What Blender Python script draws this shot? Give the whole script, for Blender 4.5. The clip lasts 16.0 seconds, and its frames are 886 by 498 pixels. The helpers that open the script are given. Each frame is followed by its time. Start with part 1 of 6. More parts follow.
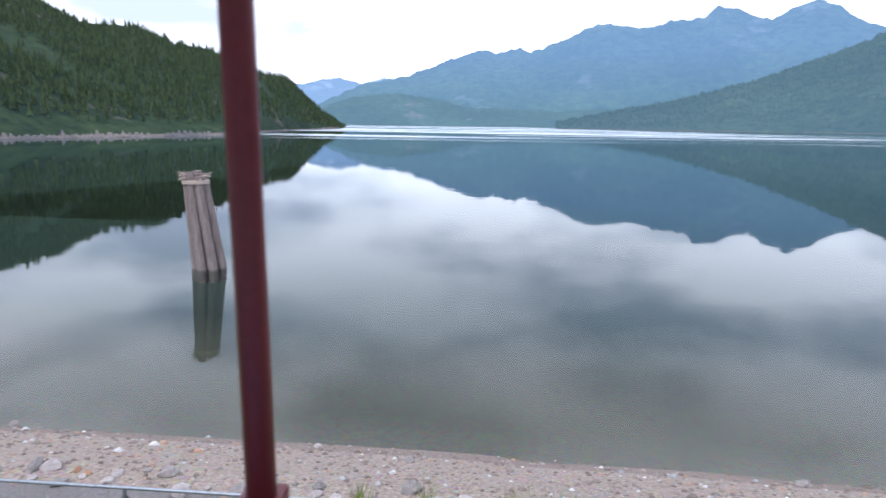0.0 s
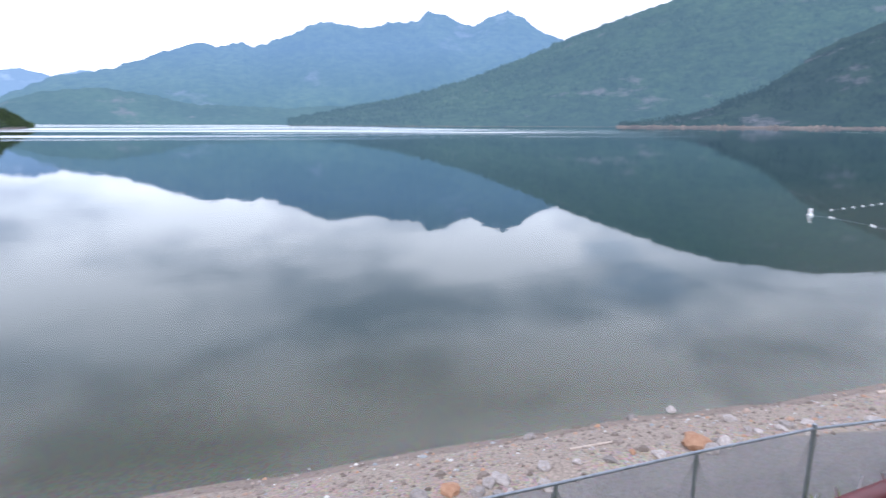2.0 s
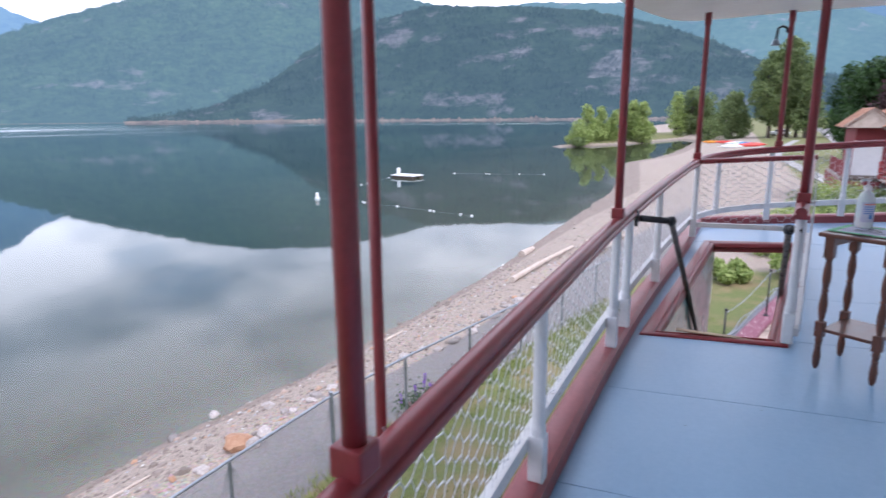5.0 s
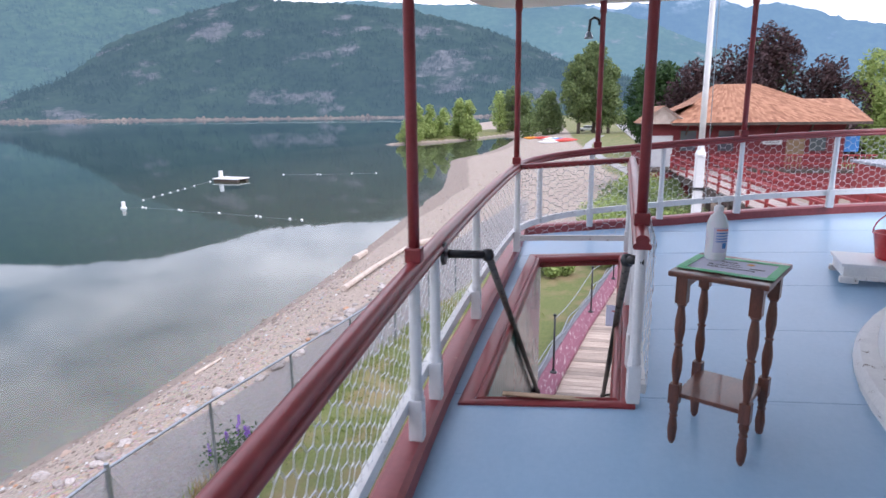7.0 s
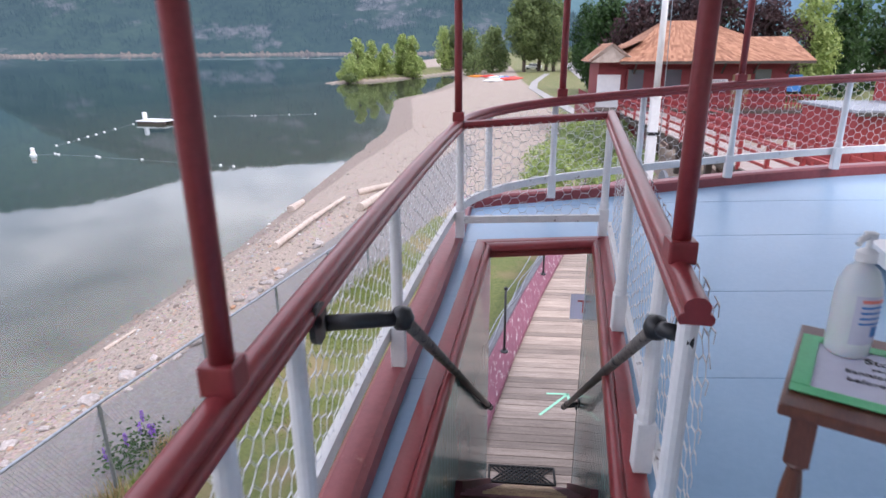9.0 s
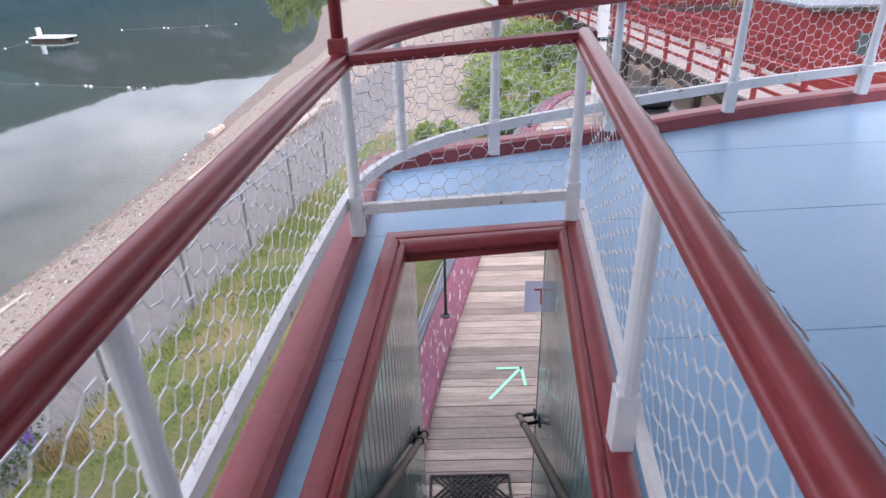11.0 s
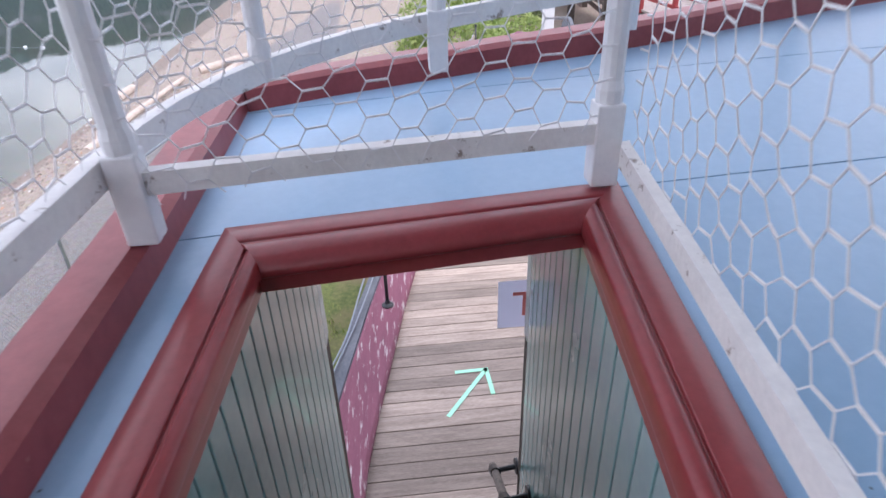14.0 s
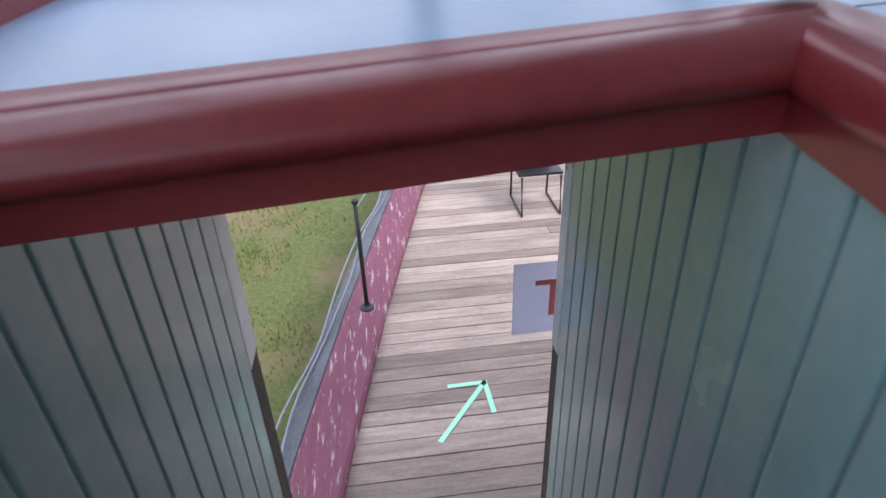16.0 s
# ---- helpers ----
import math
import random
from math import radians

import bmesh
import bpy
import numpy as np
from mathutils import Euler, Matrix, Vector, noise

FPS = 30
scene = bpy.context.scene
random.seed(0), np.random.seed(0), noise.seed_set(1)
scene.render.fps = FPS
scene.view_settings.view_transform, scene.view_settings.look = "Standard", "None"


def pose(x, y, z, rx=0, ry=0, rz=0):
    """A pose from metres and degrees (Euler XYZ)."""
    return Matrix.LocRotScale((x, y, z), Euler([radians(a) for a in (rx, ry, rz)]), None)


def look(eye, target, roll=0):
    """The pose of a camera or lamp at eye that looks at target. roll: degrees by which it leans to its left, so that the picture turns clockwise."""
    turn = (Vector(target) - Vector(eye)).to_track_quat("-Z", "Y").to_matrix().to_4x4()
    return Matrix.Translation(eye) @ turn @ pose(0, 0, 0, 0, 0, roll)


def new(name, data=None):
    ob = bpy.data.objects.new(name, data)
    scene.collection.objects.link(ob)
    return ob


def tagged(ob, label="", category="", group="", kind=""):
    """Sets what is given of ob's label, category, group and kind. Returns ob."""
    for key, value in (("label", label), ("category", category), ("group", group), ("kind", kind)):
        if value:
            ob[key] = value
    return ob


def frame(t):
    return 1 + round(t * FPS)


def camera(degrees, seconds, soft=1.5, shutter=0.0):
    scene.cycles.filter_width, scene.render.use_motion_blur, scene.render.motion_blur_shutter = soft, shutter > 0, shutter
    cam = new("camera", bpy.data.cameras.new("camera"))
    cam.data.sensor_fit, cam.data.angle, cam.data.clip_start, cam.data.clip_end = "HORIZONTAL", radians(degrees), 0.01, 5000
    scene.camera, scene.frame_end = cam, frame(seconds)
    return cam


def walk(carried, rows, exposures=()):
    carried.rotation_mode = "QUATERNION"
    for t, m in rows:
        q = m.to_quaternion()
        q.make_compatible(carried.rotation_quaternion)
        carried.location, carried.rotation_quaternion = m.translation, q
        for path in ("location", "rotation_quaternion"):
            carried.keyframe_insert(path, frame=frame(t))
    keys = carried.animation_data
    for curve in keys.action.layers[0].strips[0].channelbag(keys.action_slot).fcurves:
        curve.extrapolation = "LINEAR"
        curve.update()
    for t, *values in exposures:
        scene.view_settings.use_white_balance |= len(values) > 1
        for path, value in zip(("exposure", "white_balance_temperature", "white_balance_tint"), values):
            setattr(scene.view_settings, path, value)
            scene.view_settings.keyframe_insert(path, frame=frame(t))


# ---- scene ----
cam = camera(72.8, 16.0, shutter=0.5)
PATH = [
    (0, (2.936, 1.115, 1.257), (2.796, 3.068, 0.852), 0.8),
    (0.5, (2.996, 1.227, 1.254), (3.008, 3.184, 0.843), 1.0),
    (1, (3.024, 1.288, 1.231), (3.257, 3.232, 0.825), 0.8),
    (1.5, (3.112, 1.374, 1.227), (3.567, 3.279, 0.819), 0.5),
    (2, (3.214, 1.449, 1.244), (3.896, 3.285, 0.836), 0.2),
    (2.5, (3.306, 1.498, 1.252), (4.187, 3.246, 0.84), -0.1),
    (3, (3.411, 1.587, 1.228), (4.505, 3.211, 0.817), 0.0),
    (3.5, (3.478, 1.616, 1.248), (4.779, 3.078, 0.832), -0.1),
    (4, (3.593, 1.579, 1.257), (5.081, 2.849, 0.839), -0.2),
    (4.5, (3.751, 1.519, 1.277), (5.392, 2.582, 0.854), -0.2),
    (5, (3.903, 1.48, 1.271), (5.65, 2.354, 0.843), -0.5),
    (7.5, (5.467, 1.552, 1.285), (7.393, 1.863, 0.844), -0.6),
    (8, (5.816, 1.564, 1.279), (7.745, 1.828, 0.82), -0.5),
    (8.5, (6.167, 1.583, 1.278), (8.075, 1.816, 0.727), -0.5),
    (9, (6.513, 1.611, 1.284), (8.402, 1.805, 0.655), -0.4),
    (9.5, (6.899, 1.577, 1.246), (8.766, 1.702, 0.542), -0.4),
    (10, (7.295, 1.532, 1.23), (9.135, 1.606, 0.448), -0.7),
    (12.5, (8.818, 1.461, 1.041), (10.543, 1.401, 0.031), -1.7),
    (13, (8.997, 1.425, 0.914), (10.716, 1.317, -0.104), -1.3),
    (13.5, (9.196, 1.401, 0.772), (10.912, 1.286, -0.248), -1.9),
    (14, (9.376, 1.392, 0.642), (11.088, 1.248, -0.382), -1.9),
    (14.5, (9.534, 1.355, 0.524), (11.244, 1.202, -0.503), -2.2),
    (15, (9.687, 1.359, 0.384), (11.396, 1.202, -0.643), -2.3),
    (15.5, (9.852, 1.357, 0.263), (11.558, 1.187, -0.768), -2.2),
    (16, (10.02, 1.334, 0.144), (11.735, 1.153, -0.87), -2.1),
]
walk(cam, [(t, look(eye, target, roll)) for t, eye, target, roll in PATH], exposures=[(0.0, 0.95, 5950, 16), (3, 1.1, 6000, 18), (5, 1.3, 6050, 20), (7.5, 1.28, 6250, 20), (10.0, 1.3, 6350, 21), (12.5, 1.36, 6200, 20), (14.5, 1.38, 6200, 20), (16.0, 1.2, 6150, 19)])

# ---- sky, sun ----
world = bpy.data.worlds.new("overcast_sky")
scene.world = world
world.use_nodes = True
wn, wl = world.node_tree.nodes, world.node_tree.links
wn.clear()
w_out = wn.new("ShaderNodeOutputWorld")
w_bg = wn.new("ShaderNodeBackground")
w_bg.inputs["Strength"].default_value = 0.1
sky = wn.new("ShaderNodeTexSky")
sky.sky_type = "NISHITA"
sky.sun_disc = False
sky.sun_elevation = radians(48)
sky.sun_rotation = radians(200)
w_co = wn.new("ShaderNodeTexCoord")
w_map = wn.new("ShaderNodeMapping")
w_map.inputs["Scale"].default_value = (1.0, 1.0, 2.6)
w_n1 = wn.new("ShaderNodeTexNoise")
w_n1.inputs["Scale"].default_value = 2.3
w_n1.inputs["Detail"].default_value = 7.0
w_n1.inputs["Roughness"].default_value = 0.56
w_n1.inputs["Distortion"].default_value = 0.25
w_r1 = wn.new("ShaderNodeValToRGB")
w_r1.color_ramp.elements[0].position = 0.16
w_r1.color_ramp.elements[1].position = 0.36
w_n2 = wn.new("ShaderNodeTexNoise")
w_n2.inputs["Scale"].default_value = 3.6
w_n2.inputs["Detail"].default_value = 6.0
w_r2 = wn.new("ShaderNodeValToRGB")
w_r2.color_ramp.elements[0].position = 0.37
w_r2.color_ramp.elements[0].color = (4.4, 5.0, 5.9, 1)
w_r2.color_ramp.elements[1].position = 0.58
w_r2.color_ramp.elements[1].color = (10.6, 10.8, 11.2, 1)
w_mix = wn.new("ShaderNodeMix")
w_mix.data_type = "RGBA"
wl.new(w_co.outputs["Generated"], w_map.inputs["Vector"])
wl.new(w_map.outputs["Vector"], w_n1.inputs["Vector"])
wl.new(w_map.outputs["Vector"], w_n2.inputs["Vector"])
wl.new(w_n1.outputs["Fac"], w_r1.inputs["Fac"])
wl.new(w_n2.outputs["Fac"], w_r2.inputs["Fac"])
w_sep = wn.new("ShaderNodeSeparateXYZ")
wl.new(w_co.outputs["Generated"], w_sep.inputs[0])
w_high = wn.new("ShaderNodeValToRGB")
w_high.color_ramp.elements[0].position, w_high.color_ramp.elements[0].color = 0.22, (1.0, 1.0, 1.0, 1)
w_high.color_ramp.elements[1].position, w_high.color_ramp.elements[1].color = 0.62, (0.74, 0.76, 0.80, 1)
wl.new(w_sep.outputs["Z"], w_high.inputs["Fac"])
w_tone = wn.new("ShaderNodeMix")
w_tone.data_type, w_tone.blend_type = "RGBA", "MULTIPLY"
w_tone.inputs["Factor"].default_value = 1.0
wl.new(w_r2.outputs["Color"], w_tone.inputs["A"])
wl.new(w_high.outputs["Color"], w_tone.inputs["B"])
wl.new(w_r1.outputs["Color"], w_mix.inputs["Factor"])
wl.new(sky.outputs["Color"], w_mix.inputs["A"])
wl.new(w_tone.outputs["Result"], w_mix.inputs["B"])
wl.new(w_mix.outputs["Result"], w_bg.inputs["Color"])
wl.new(w_bg.outputs["Background"], w_out.inputs["Surface"])

sun_data = bpy.data.lights.new("sun", "SUN")
sun_data.energy = 1.0
sun_data.angle = radians(16)
sun_data.color = (1.0, 0.96, 0.9)
sun = new("sun", sun_data)
sun.matrix_world = look((0, 0, 40), (14, 26, 0))


# ---- materials ----
def nodes_of(name):
    m = bpy.data.materials.new(name)
    m.use_nodes = True
    n, l = m.node_tree.nodes, m.node_tree.links
    return m, n, l, n["Principled BSDF"]


def put(n, kind, **values):
    node = n.new(kind)
    for key, value in values.items():
        node.inputs[key.replace("_", " ")].default_value = value
    return node


def ramp(n, l, source, a, ca, b, cb):
    r = n.new("ShaderNodeValToRGB")
    r.color_ramp.elements[0].position, r.color_ramp.elements[1].position = a, b
    r.color_ramp.elements[0].color, r.color_ramp.elements[1].color = (*ca, 1), (*cb, 1)
    l.new(source, r.inputs["Fac"])
    return r.outputs["Color"]


def blend(n, l, fac, a, b, mode="MIX"):
    m = n.new("ShaderNodeMix")
    m.data_type, m.blend_type = "RGBA", mode
    for socket, value in (("Factor", fac), ("A", a), ("B", b)):
        if isinstance(value, (int, float)):
            m.inputs[socket].default_value = value
        elif isinstance(value, tuple):
            m.inputs[socket].default_value = (*value, 1)
        else:
            l.new(value, m.inputs[socket])
    return m.outputs["Result"]


def surf(name, dark, light, rough=0.6, scale=6.0, fine=60.0, bump=0.15, metal=0.0, stain=None, stain_at=0.62, stretch=(1, 1, 1),
         vary=0.0, coat=0.0, space="Object", depth=0.004, specks=None):
    """Two colours mixed by a coarse and a fine noise, a stain with an outline of its own, fine relief."""
    m, n, l, p = nodes_of(name)
    co = n.new("ShaderNodeTexCoord")
    mp = put(n, "ShaderNodeMapping", Scale=stretch)
    l.new(co.outputs[space], mp.inputs["Vector"])
    big = put(n, "ShaderNodeTexNoise", Scale=scale, Detail=6.0, Roughness=0.6)
    small = put(n, "ShaderNodeTexNoise", Scale=fine, Detail=4.0, Roughness=0.65)
    for t in (big, small):
        l.new(mp.outputs["Vector"], t.inputs["Vector"])
    mean = n.new("ShaderNodeMath")
    mean.operation = "MULTIPLY_ADD"
    mean.inputs[1].default_value = 0.55
    l.new(big.outputs["Fac"], mean.inputs[0])
    half = n.new("ShaderNodeMath")
    half.operation = "MULTIPLY"
    half.inputs[1].default_value = 0.45
    l.new(small.outputs["Fac"], half.inputs[0])
    l.new(half.outputs[0], mean.inputs[2])
    col = ramp(n, l, mean.outputs[0], 0.36, dark, 0.64, light)
    if stain:
        patch = put(n, "ShaderNodeTexNoise", Scale=scale * 1.7, Detail=9.0, Roughness=0.72)
        shift = put(n, "ShaderNodeMapping", Location=(3.1, 7.7, 1.3), Scale=stretch)
        l.new(co.outputs[space], shift.inputs["Vector"])
        l.new(shift.outputs["Vector"], patch.inputs["Vector"])
        mask = ramp(n, l, patch.outputs["Fac"], stain_at, (0, 0, 0), stain_at + 0.05, (1, 1, 1))
        col = blend(n, l, mask, col, stain)
    if specks:
        tint, every, size = specks
        dots = put(n, "ShaderNodeTexVoronoi", Scale=every)
        l.new(mp.outputs["Vector"], dots.inputs["Vector"])
        warp = n.new("ShaderNodeMath")
        warp.operation = "MULTIPLY_ADD"
        warp.inputs[1].default_value = size * 1.6
        l.new(small.outputs["Fac"], warp.inputs[0])
        l.new(dots.outputs["Distance"], warp.inputs[2])
        near = ramp(n, l, warp.outputs[0], size, (1, 1, 1), size * 1.25, (0, 0, 0))
        chosen = n.new("ShaderNodeSeparateColor")
        l.new(dots.outputs["Color"], chosen.inputs["Color"])
        few = ramp(n, l, chosen.outputs["Red"], 0.62, (0, 0, 0), 0.64, (1, 1, 1))
        col = blend(n, l, blend(n, l, 1.0, near, few, "MULTIPLY"), col, tint)
    if vary:
        info = n.new("ShaderNodeObjectInfo")
        tone = ramp(n, l, info.outputs["Random"], 0.0, (1 - vary,) * 3, 1.0, (1 + vary * 0.5,) * 3)
        col = blend(n, l, 1.0, col, tone, "MULTIPLY")
    l.new(col, p.inputs["Base Color"])
    rr = n.new("ShaderNodeMapRange")
    rr.inputs["To Min"].default_value, rr.inputs["To Max"].default_value = max(rough - 0.1, 0.03), min(rough + 0.1, 1)
    l.new(big.outputs["Fac"], rr.inputs["Value"])
    l.new(rr.outputs["Result"], p.inputs["Roughness"])
    p.inputs["Metallic"].default_value = metal
    p.inputs["Coat Weight"].default_value = coat
    if bump:
        b = put(n, "ShaderNodeBump", Strength=bump, Distance=depth)
        l.new(mean.outputs[0], b.inputs["Height"])
        l.new(b.outputs["Normal"], p.inputs["Normal"])
    return m


RED = surf("oxide_red_paint", (0.215, 0.028, 0.033), (0.30, 0.046, 0.050), rough=0.33, scale=3, fine=45, bump=0.12, stain=(0.42, 0.13, 0.11), stain_at=0.72, specks=((0.55, 0.45, 0.42), 11.0, 0.06))
RED_WORN = surf("worn_red_paint", (0.225, 0.042, 0.048), (0.32, 0.072, 0.078), rough=0.40, scale=3, fine=30, bump=0.25, stain=(0.40, 0.17, 0.15), stain_at=0.66, specks=((0.10, 0.03, 0.03), 9.0, 0.07))
WHITE = surf("white_paint", (0.74, 0.74, 0.75), (0.84, 0.84, 0.84), rough=0.42, scale=4, fine=40, bump=0.2)
WHITE_WORN = surf("flaking_white_paint", (0.72, 0.71, 0.70), (0.84, 0.83, 0.81), rough=0.6, scale=9, fine=70, bump=0.5, stain=(0.30, 0.25, 0.22), stain_at=0.60)
BLUE = surf("blue_deck_paint", (0.275, 0.45, 0.63), (0.325, 0.505, 0.68), rough=0.33, scale=1.6, fine=35, bump=0.10, stain=(0.36, 0.49, 0.66), stain_at=0.68, specks=((0.10, 0.13, 0.18), 7.0, 0.05))
TEAL = surf("teal_board_paint", (0.22, 0.385, 0.385), (0.28, 0.45, 0.445), rough=0.24, scale=2, fine=30, bump=0.12, coat=0.35)
PLANK = surf("weathered_plank", (0.245, 0.188, 0.155), (0.50, 0.405, 0.34), rough=0.8, scale=2.2, fine=26, bump=0.6, stretch=(9, 1, 9), vary=0.4, stain=(0.15, 0.115, 0.10), stain_at=0.68)
PINK = surf("flaking_pink_paint", (0.155, 0.042, 0.072), (0.225, 0.075, 0.11), rough=0.75, scale=2.2, fine=30, bump=0.6, stretch=(1, 8, 1), stain=(0.42, 0.35, 0.35), stain_at=0.56)
BLACK = surf("black_pipe_paint", (0.012, 0.013, 0.016), (0.03, 0.032, 0.036), rough=0.38, scale=9, fine=60, bump=0.15)
PIPE = surf("worn_grey_pipe", (0.10, 0.09, 0.085), (0.24, 0.21, 0.19), rough=0.45, metal=0.4, scale=20, fine=90, bump=0.1, stain=(0.03, 0.03, 0.035), stain_at=0.55)
WIRE = surf("white_painted_wire", (0.72, 0.72, 0.73), (0.84, 0.84, 0.85), rough=0.5, scale=20, fine=90, bump=0.0)
GALV = surf("galvanised_steel", (0.22, 0.25, 0.29), (0.36, 0.39, 0.43), rough=0.45, metal=0.7, scale=14, fine=60, bump=0.05)
WALNUT = surf("walnut_stain", (0.075, 0.022, 0.012), (0.16, 0.052, 0.028), rough=0.35, scale=6, fine=50, bump=0.1, stretch=(1, 6, 1), coat=0.2)
BRASS = surf("brass_tread", (0.25, 0.17, 0.10), (0.46, 0.33, 0.21), rough=0.42, metal=0.8, scale=20, fine=120, bump=0.3)
RUBBER = surf("black_rubber", (0.012, 0.012, 0.013), (0.03, 0.03, 0.03), rough=0.8, scale=20, fine=90, bump=0.3)
TREAD = surf("maroon_step_paint", (0.10, 0.02, 0.035), (0.16, 0.04, 0.055), rough=0.55, scale=6, fine=40, bump=0.2)
GREEN_TAPE = surf("green_tape", (0.10, 0.50, 0.22), (0.14, 0.58, 0.27), rough=0.5, scale=12, fine=80, bump=0.1)
MINT_TAPE = surf("mint_tape", (0.36, 0.80, 0.56), (0.42, 0.88, 0.62), rough=0.5, scale=12, fine=80, bump=0.1)
PAPER = surf("white_paper", (0.62, 0.62, 0.74), (0.68, 0.68, 0.80), rough=0.6, scale=8, fine=60, bump=0.05)
INK = surf("black_ink", (0.03, 0.03, 0.04), (0.05, 0.05, 0.06), rough=0.6, bump=0.0)
RED_INK = surf("red_ink", (0.80, 0.20, 0.17), (0.84, 0.24, 0.20), rough=0.6, bump=0.0)
ORANGE_INK = surf("orange_ink", (0.75, 0.30, 0.05), (0.80, 0.36, 0.08), rough=0.6, bump=0.0)
BUCKET = surf("red_enamel", (0.50, 0.02, 0.025), (0.60, 0.035, 0.035), rough=0.25, scale=5, bump=0.05, coat=0.3)
GREYBOARD = surf("grey_canvas", (0.10, 0.11, 0.13), (0.19, 0.20, 0.22), rough=0.85, scale=4, fine=40, bump=0.4)
TRESTLE = surf("old_timber", (0.045, 0.035, 0.03), (0.12, 0.095, 0.08), rough=0.9, scale=3, fine=30, bump=0.5)
RAMPDECK = surf("pale_boardwalk", (0.30, 0.25, 0.23), (0.44, 0.38, 0.35), rough=0.85, scale=2, fine=20, bump=0.3)
HOUSE_RED = surf("red_siding", (0.175, 0.020, 0.026), (0.25, 0.036, 0.042), rough=0.6, scale=1.2, fine=14, bump=0.2)
RAIL_RED = surf("bright_red_rail", (0.27, 0.028, 0.032), (0.36, 0.05, 0.05), rough=0.5, scale=3, fine=20, bump=0.1)
SHINGLE = surf("cedar_shingle", (0.30, 0.12, 0.065), (0.46, 0.22, 0.13), rough=0.8, scale=1.3, fine=9, bump=0.4, vary=0.35)
DARK = surf("near_black_backing", (0.015, 0.014, 0.014), (0.03, 0.028, 0.028), rough=0.7, bump=0.0)
GREY_ROOF = surf("grey_felt_roof", (0.20, 0.22, 0.25), (0.30, 0.32, 0.35), rough=0.8, scale=2, fine=20, bump=0.2)
BLUE_ROOF = surf("blue_metal_roof", (0.06, 0.20, 0.42), (0.08, 0.25, 0.48), rough=0.5, scale=2, bump=0.1)
ASPHALT = surf("pale_road", (0.26, 0.25, 0.25), (0.36, 0.35, 0.34), rough=0.9, scale=0.4, fine=9, bump=0.2)
BARK = surf("bark", (0.06, 0.045, 0.035), (0.14, 0.11, 0.09), rough=0.9, scale=3, fine=20, bump=0.6)
PILE_WOOD = surf("grey_piling", (0.13, 0.105, 0.10), (0.32, 0.26, 0.245), rough=0.85, scale=2.5, fine=16, bump=0.6, stretch=(4, 4, 0.5))
STONE = surf("beach_stone", (0.26, 0.23, 0.22), (0.50, 0.46, 0.44), rough=0.85, scale=4, fine=24, bump=0.5, vary=0.45, stain=(0.50, 0.30, 0.19), stain_at=0.60)
RUST_STONE = surf("rusty_stone", (0.30, 0.15, 0.085), (0.46, 0.28, 0.18), rough=0.85, scale=4, fine=24, bump=0.5, vary=0.2)
DRIFT = surf("driftwood", (0.38, 0.30, 0.25), (0.60, 0.52, 0.46), rough=0.85, scale=3, fine=24, bump=0.5)
BUOY_WHITE = surf("white_float", (0.72, 0.74, 0.76), (0.82, 0.83, 0.84), rough=0.5, bump=0.0)
ORANGE = surf("orange_hull", (0.75, 0.26, 0.03), (0.82, 0.33, 0.05), rough=0.4, bump=0.0)
CANOE_RED = surf("red_hull", (0.60, 0.05, 0.04), (0.68, 0.08, 0.06), rough=0.4, bump=0.0)
LUPINE = surf("violet_flower", (0.20, 0.08, 0.42), (0.30, 0.13, 0.58), rough=0.7, bump=0.0)
CAR_DARK = surf("dark_car_paint", (0.03, 0.033, 0.04), (0.05, 0.055, 0.065), rough=0.3, bump=0.0)
POSTER = surf("blue_poster", (0.04, 0.20, 0.55), (0.06, 0.26, 0.62), rough=0.5, bump=0.0)


def leaf_material(name, dark, light):
    m, n, l, p = nodes_of(name)
    geo = n.new("ShaderNodeNewGeometry")
    col = ramp(n, l, geo.outputs["Random Per Island"], 0.0, dark, 1.0, light)
    l.new(col, p.inputs["Base Color"])
    p.inputs["Roughness"].default_value = 0.6
    tr = n.new("ShaderNodeBsdfTranslucent")
    l.new(col, tr.inputs["Color"])
    mix = n.new("ShaderNodeMixShader")
    mix.inputs["Fac"].default_value = 0.42
    l.new(p.outputs["BSDF"], mix.inputs[1])
    l.new(tr.outputs["BSDF"], mix.inputs[2])
    l.new(mix.outputs["Shader"], n["Material Output"].inputs["Surface"])
    return m


LEAF_GREEN = leaf_material("cottonwood_leaf", (0.09, 0.14, 0.05), (0.26, 0.33, 0.13))
LEAF_BRIGHT = leaf_material("willow_leaf", (0.19, 0.28, 0.07), (0.46, 0.54, 0.20))
LEAF_DEEP = leaf_material("deep_green_leaf", (0.02, 0.055, 0.015), (0.06, 0.13, 0.035))
LEAF_PURPLE = leaf_material("purple_leaf", (0.030, 0.016, 0.019), (0.115, 0.062, 0.066))
GRASS = leaf_material("grass_blade", (0.10, 0.17, 0.03), (0.34, 0.38, 0.11))
DRY_GRASS = leaf_material("dry_grass_blade", (0.30, 0.20, 0.10), (0.46, 0.36, 0.19))
CONIFER = leaf_material("conifer_needles", (0.024, 0.054, 0.018), (0.085, 0.14, 0.045))
PLASTIC_MAT, _n, _l, _p = nodes_of("translucent_bottle")
_p.inputs["Base Color"].default_value = (0.80, 0.84, 0.86, 1)
_p.inputs["Roughness"].default_value = 0.28
_p.inputs["Transmission Weight"].default_value = 0.35
_p.inputs["Subsurface Weight"].default_value = 0.2
GLASS_DARK, _n, _l, _p = nodes_of("window_glass")
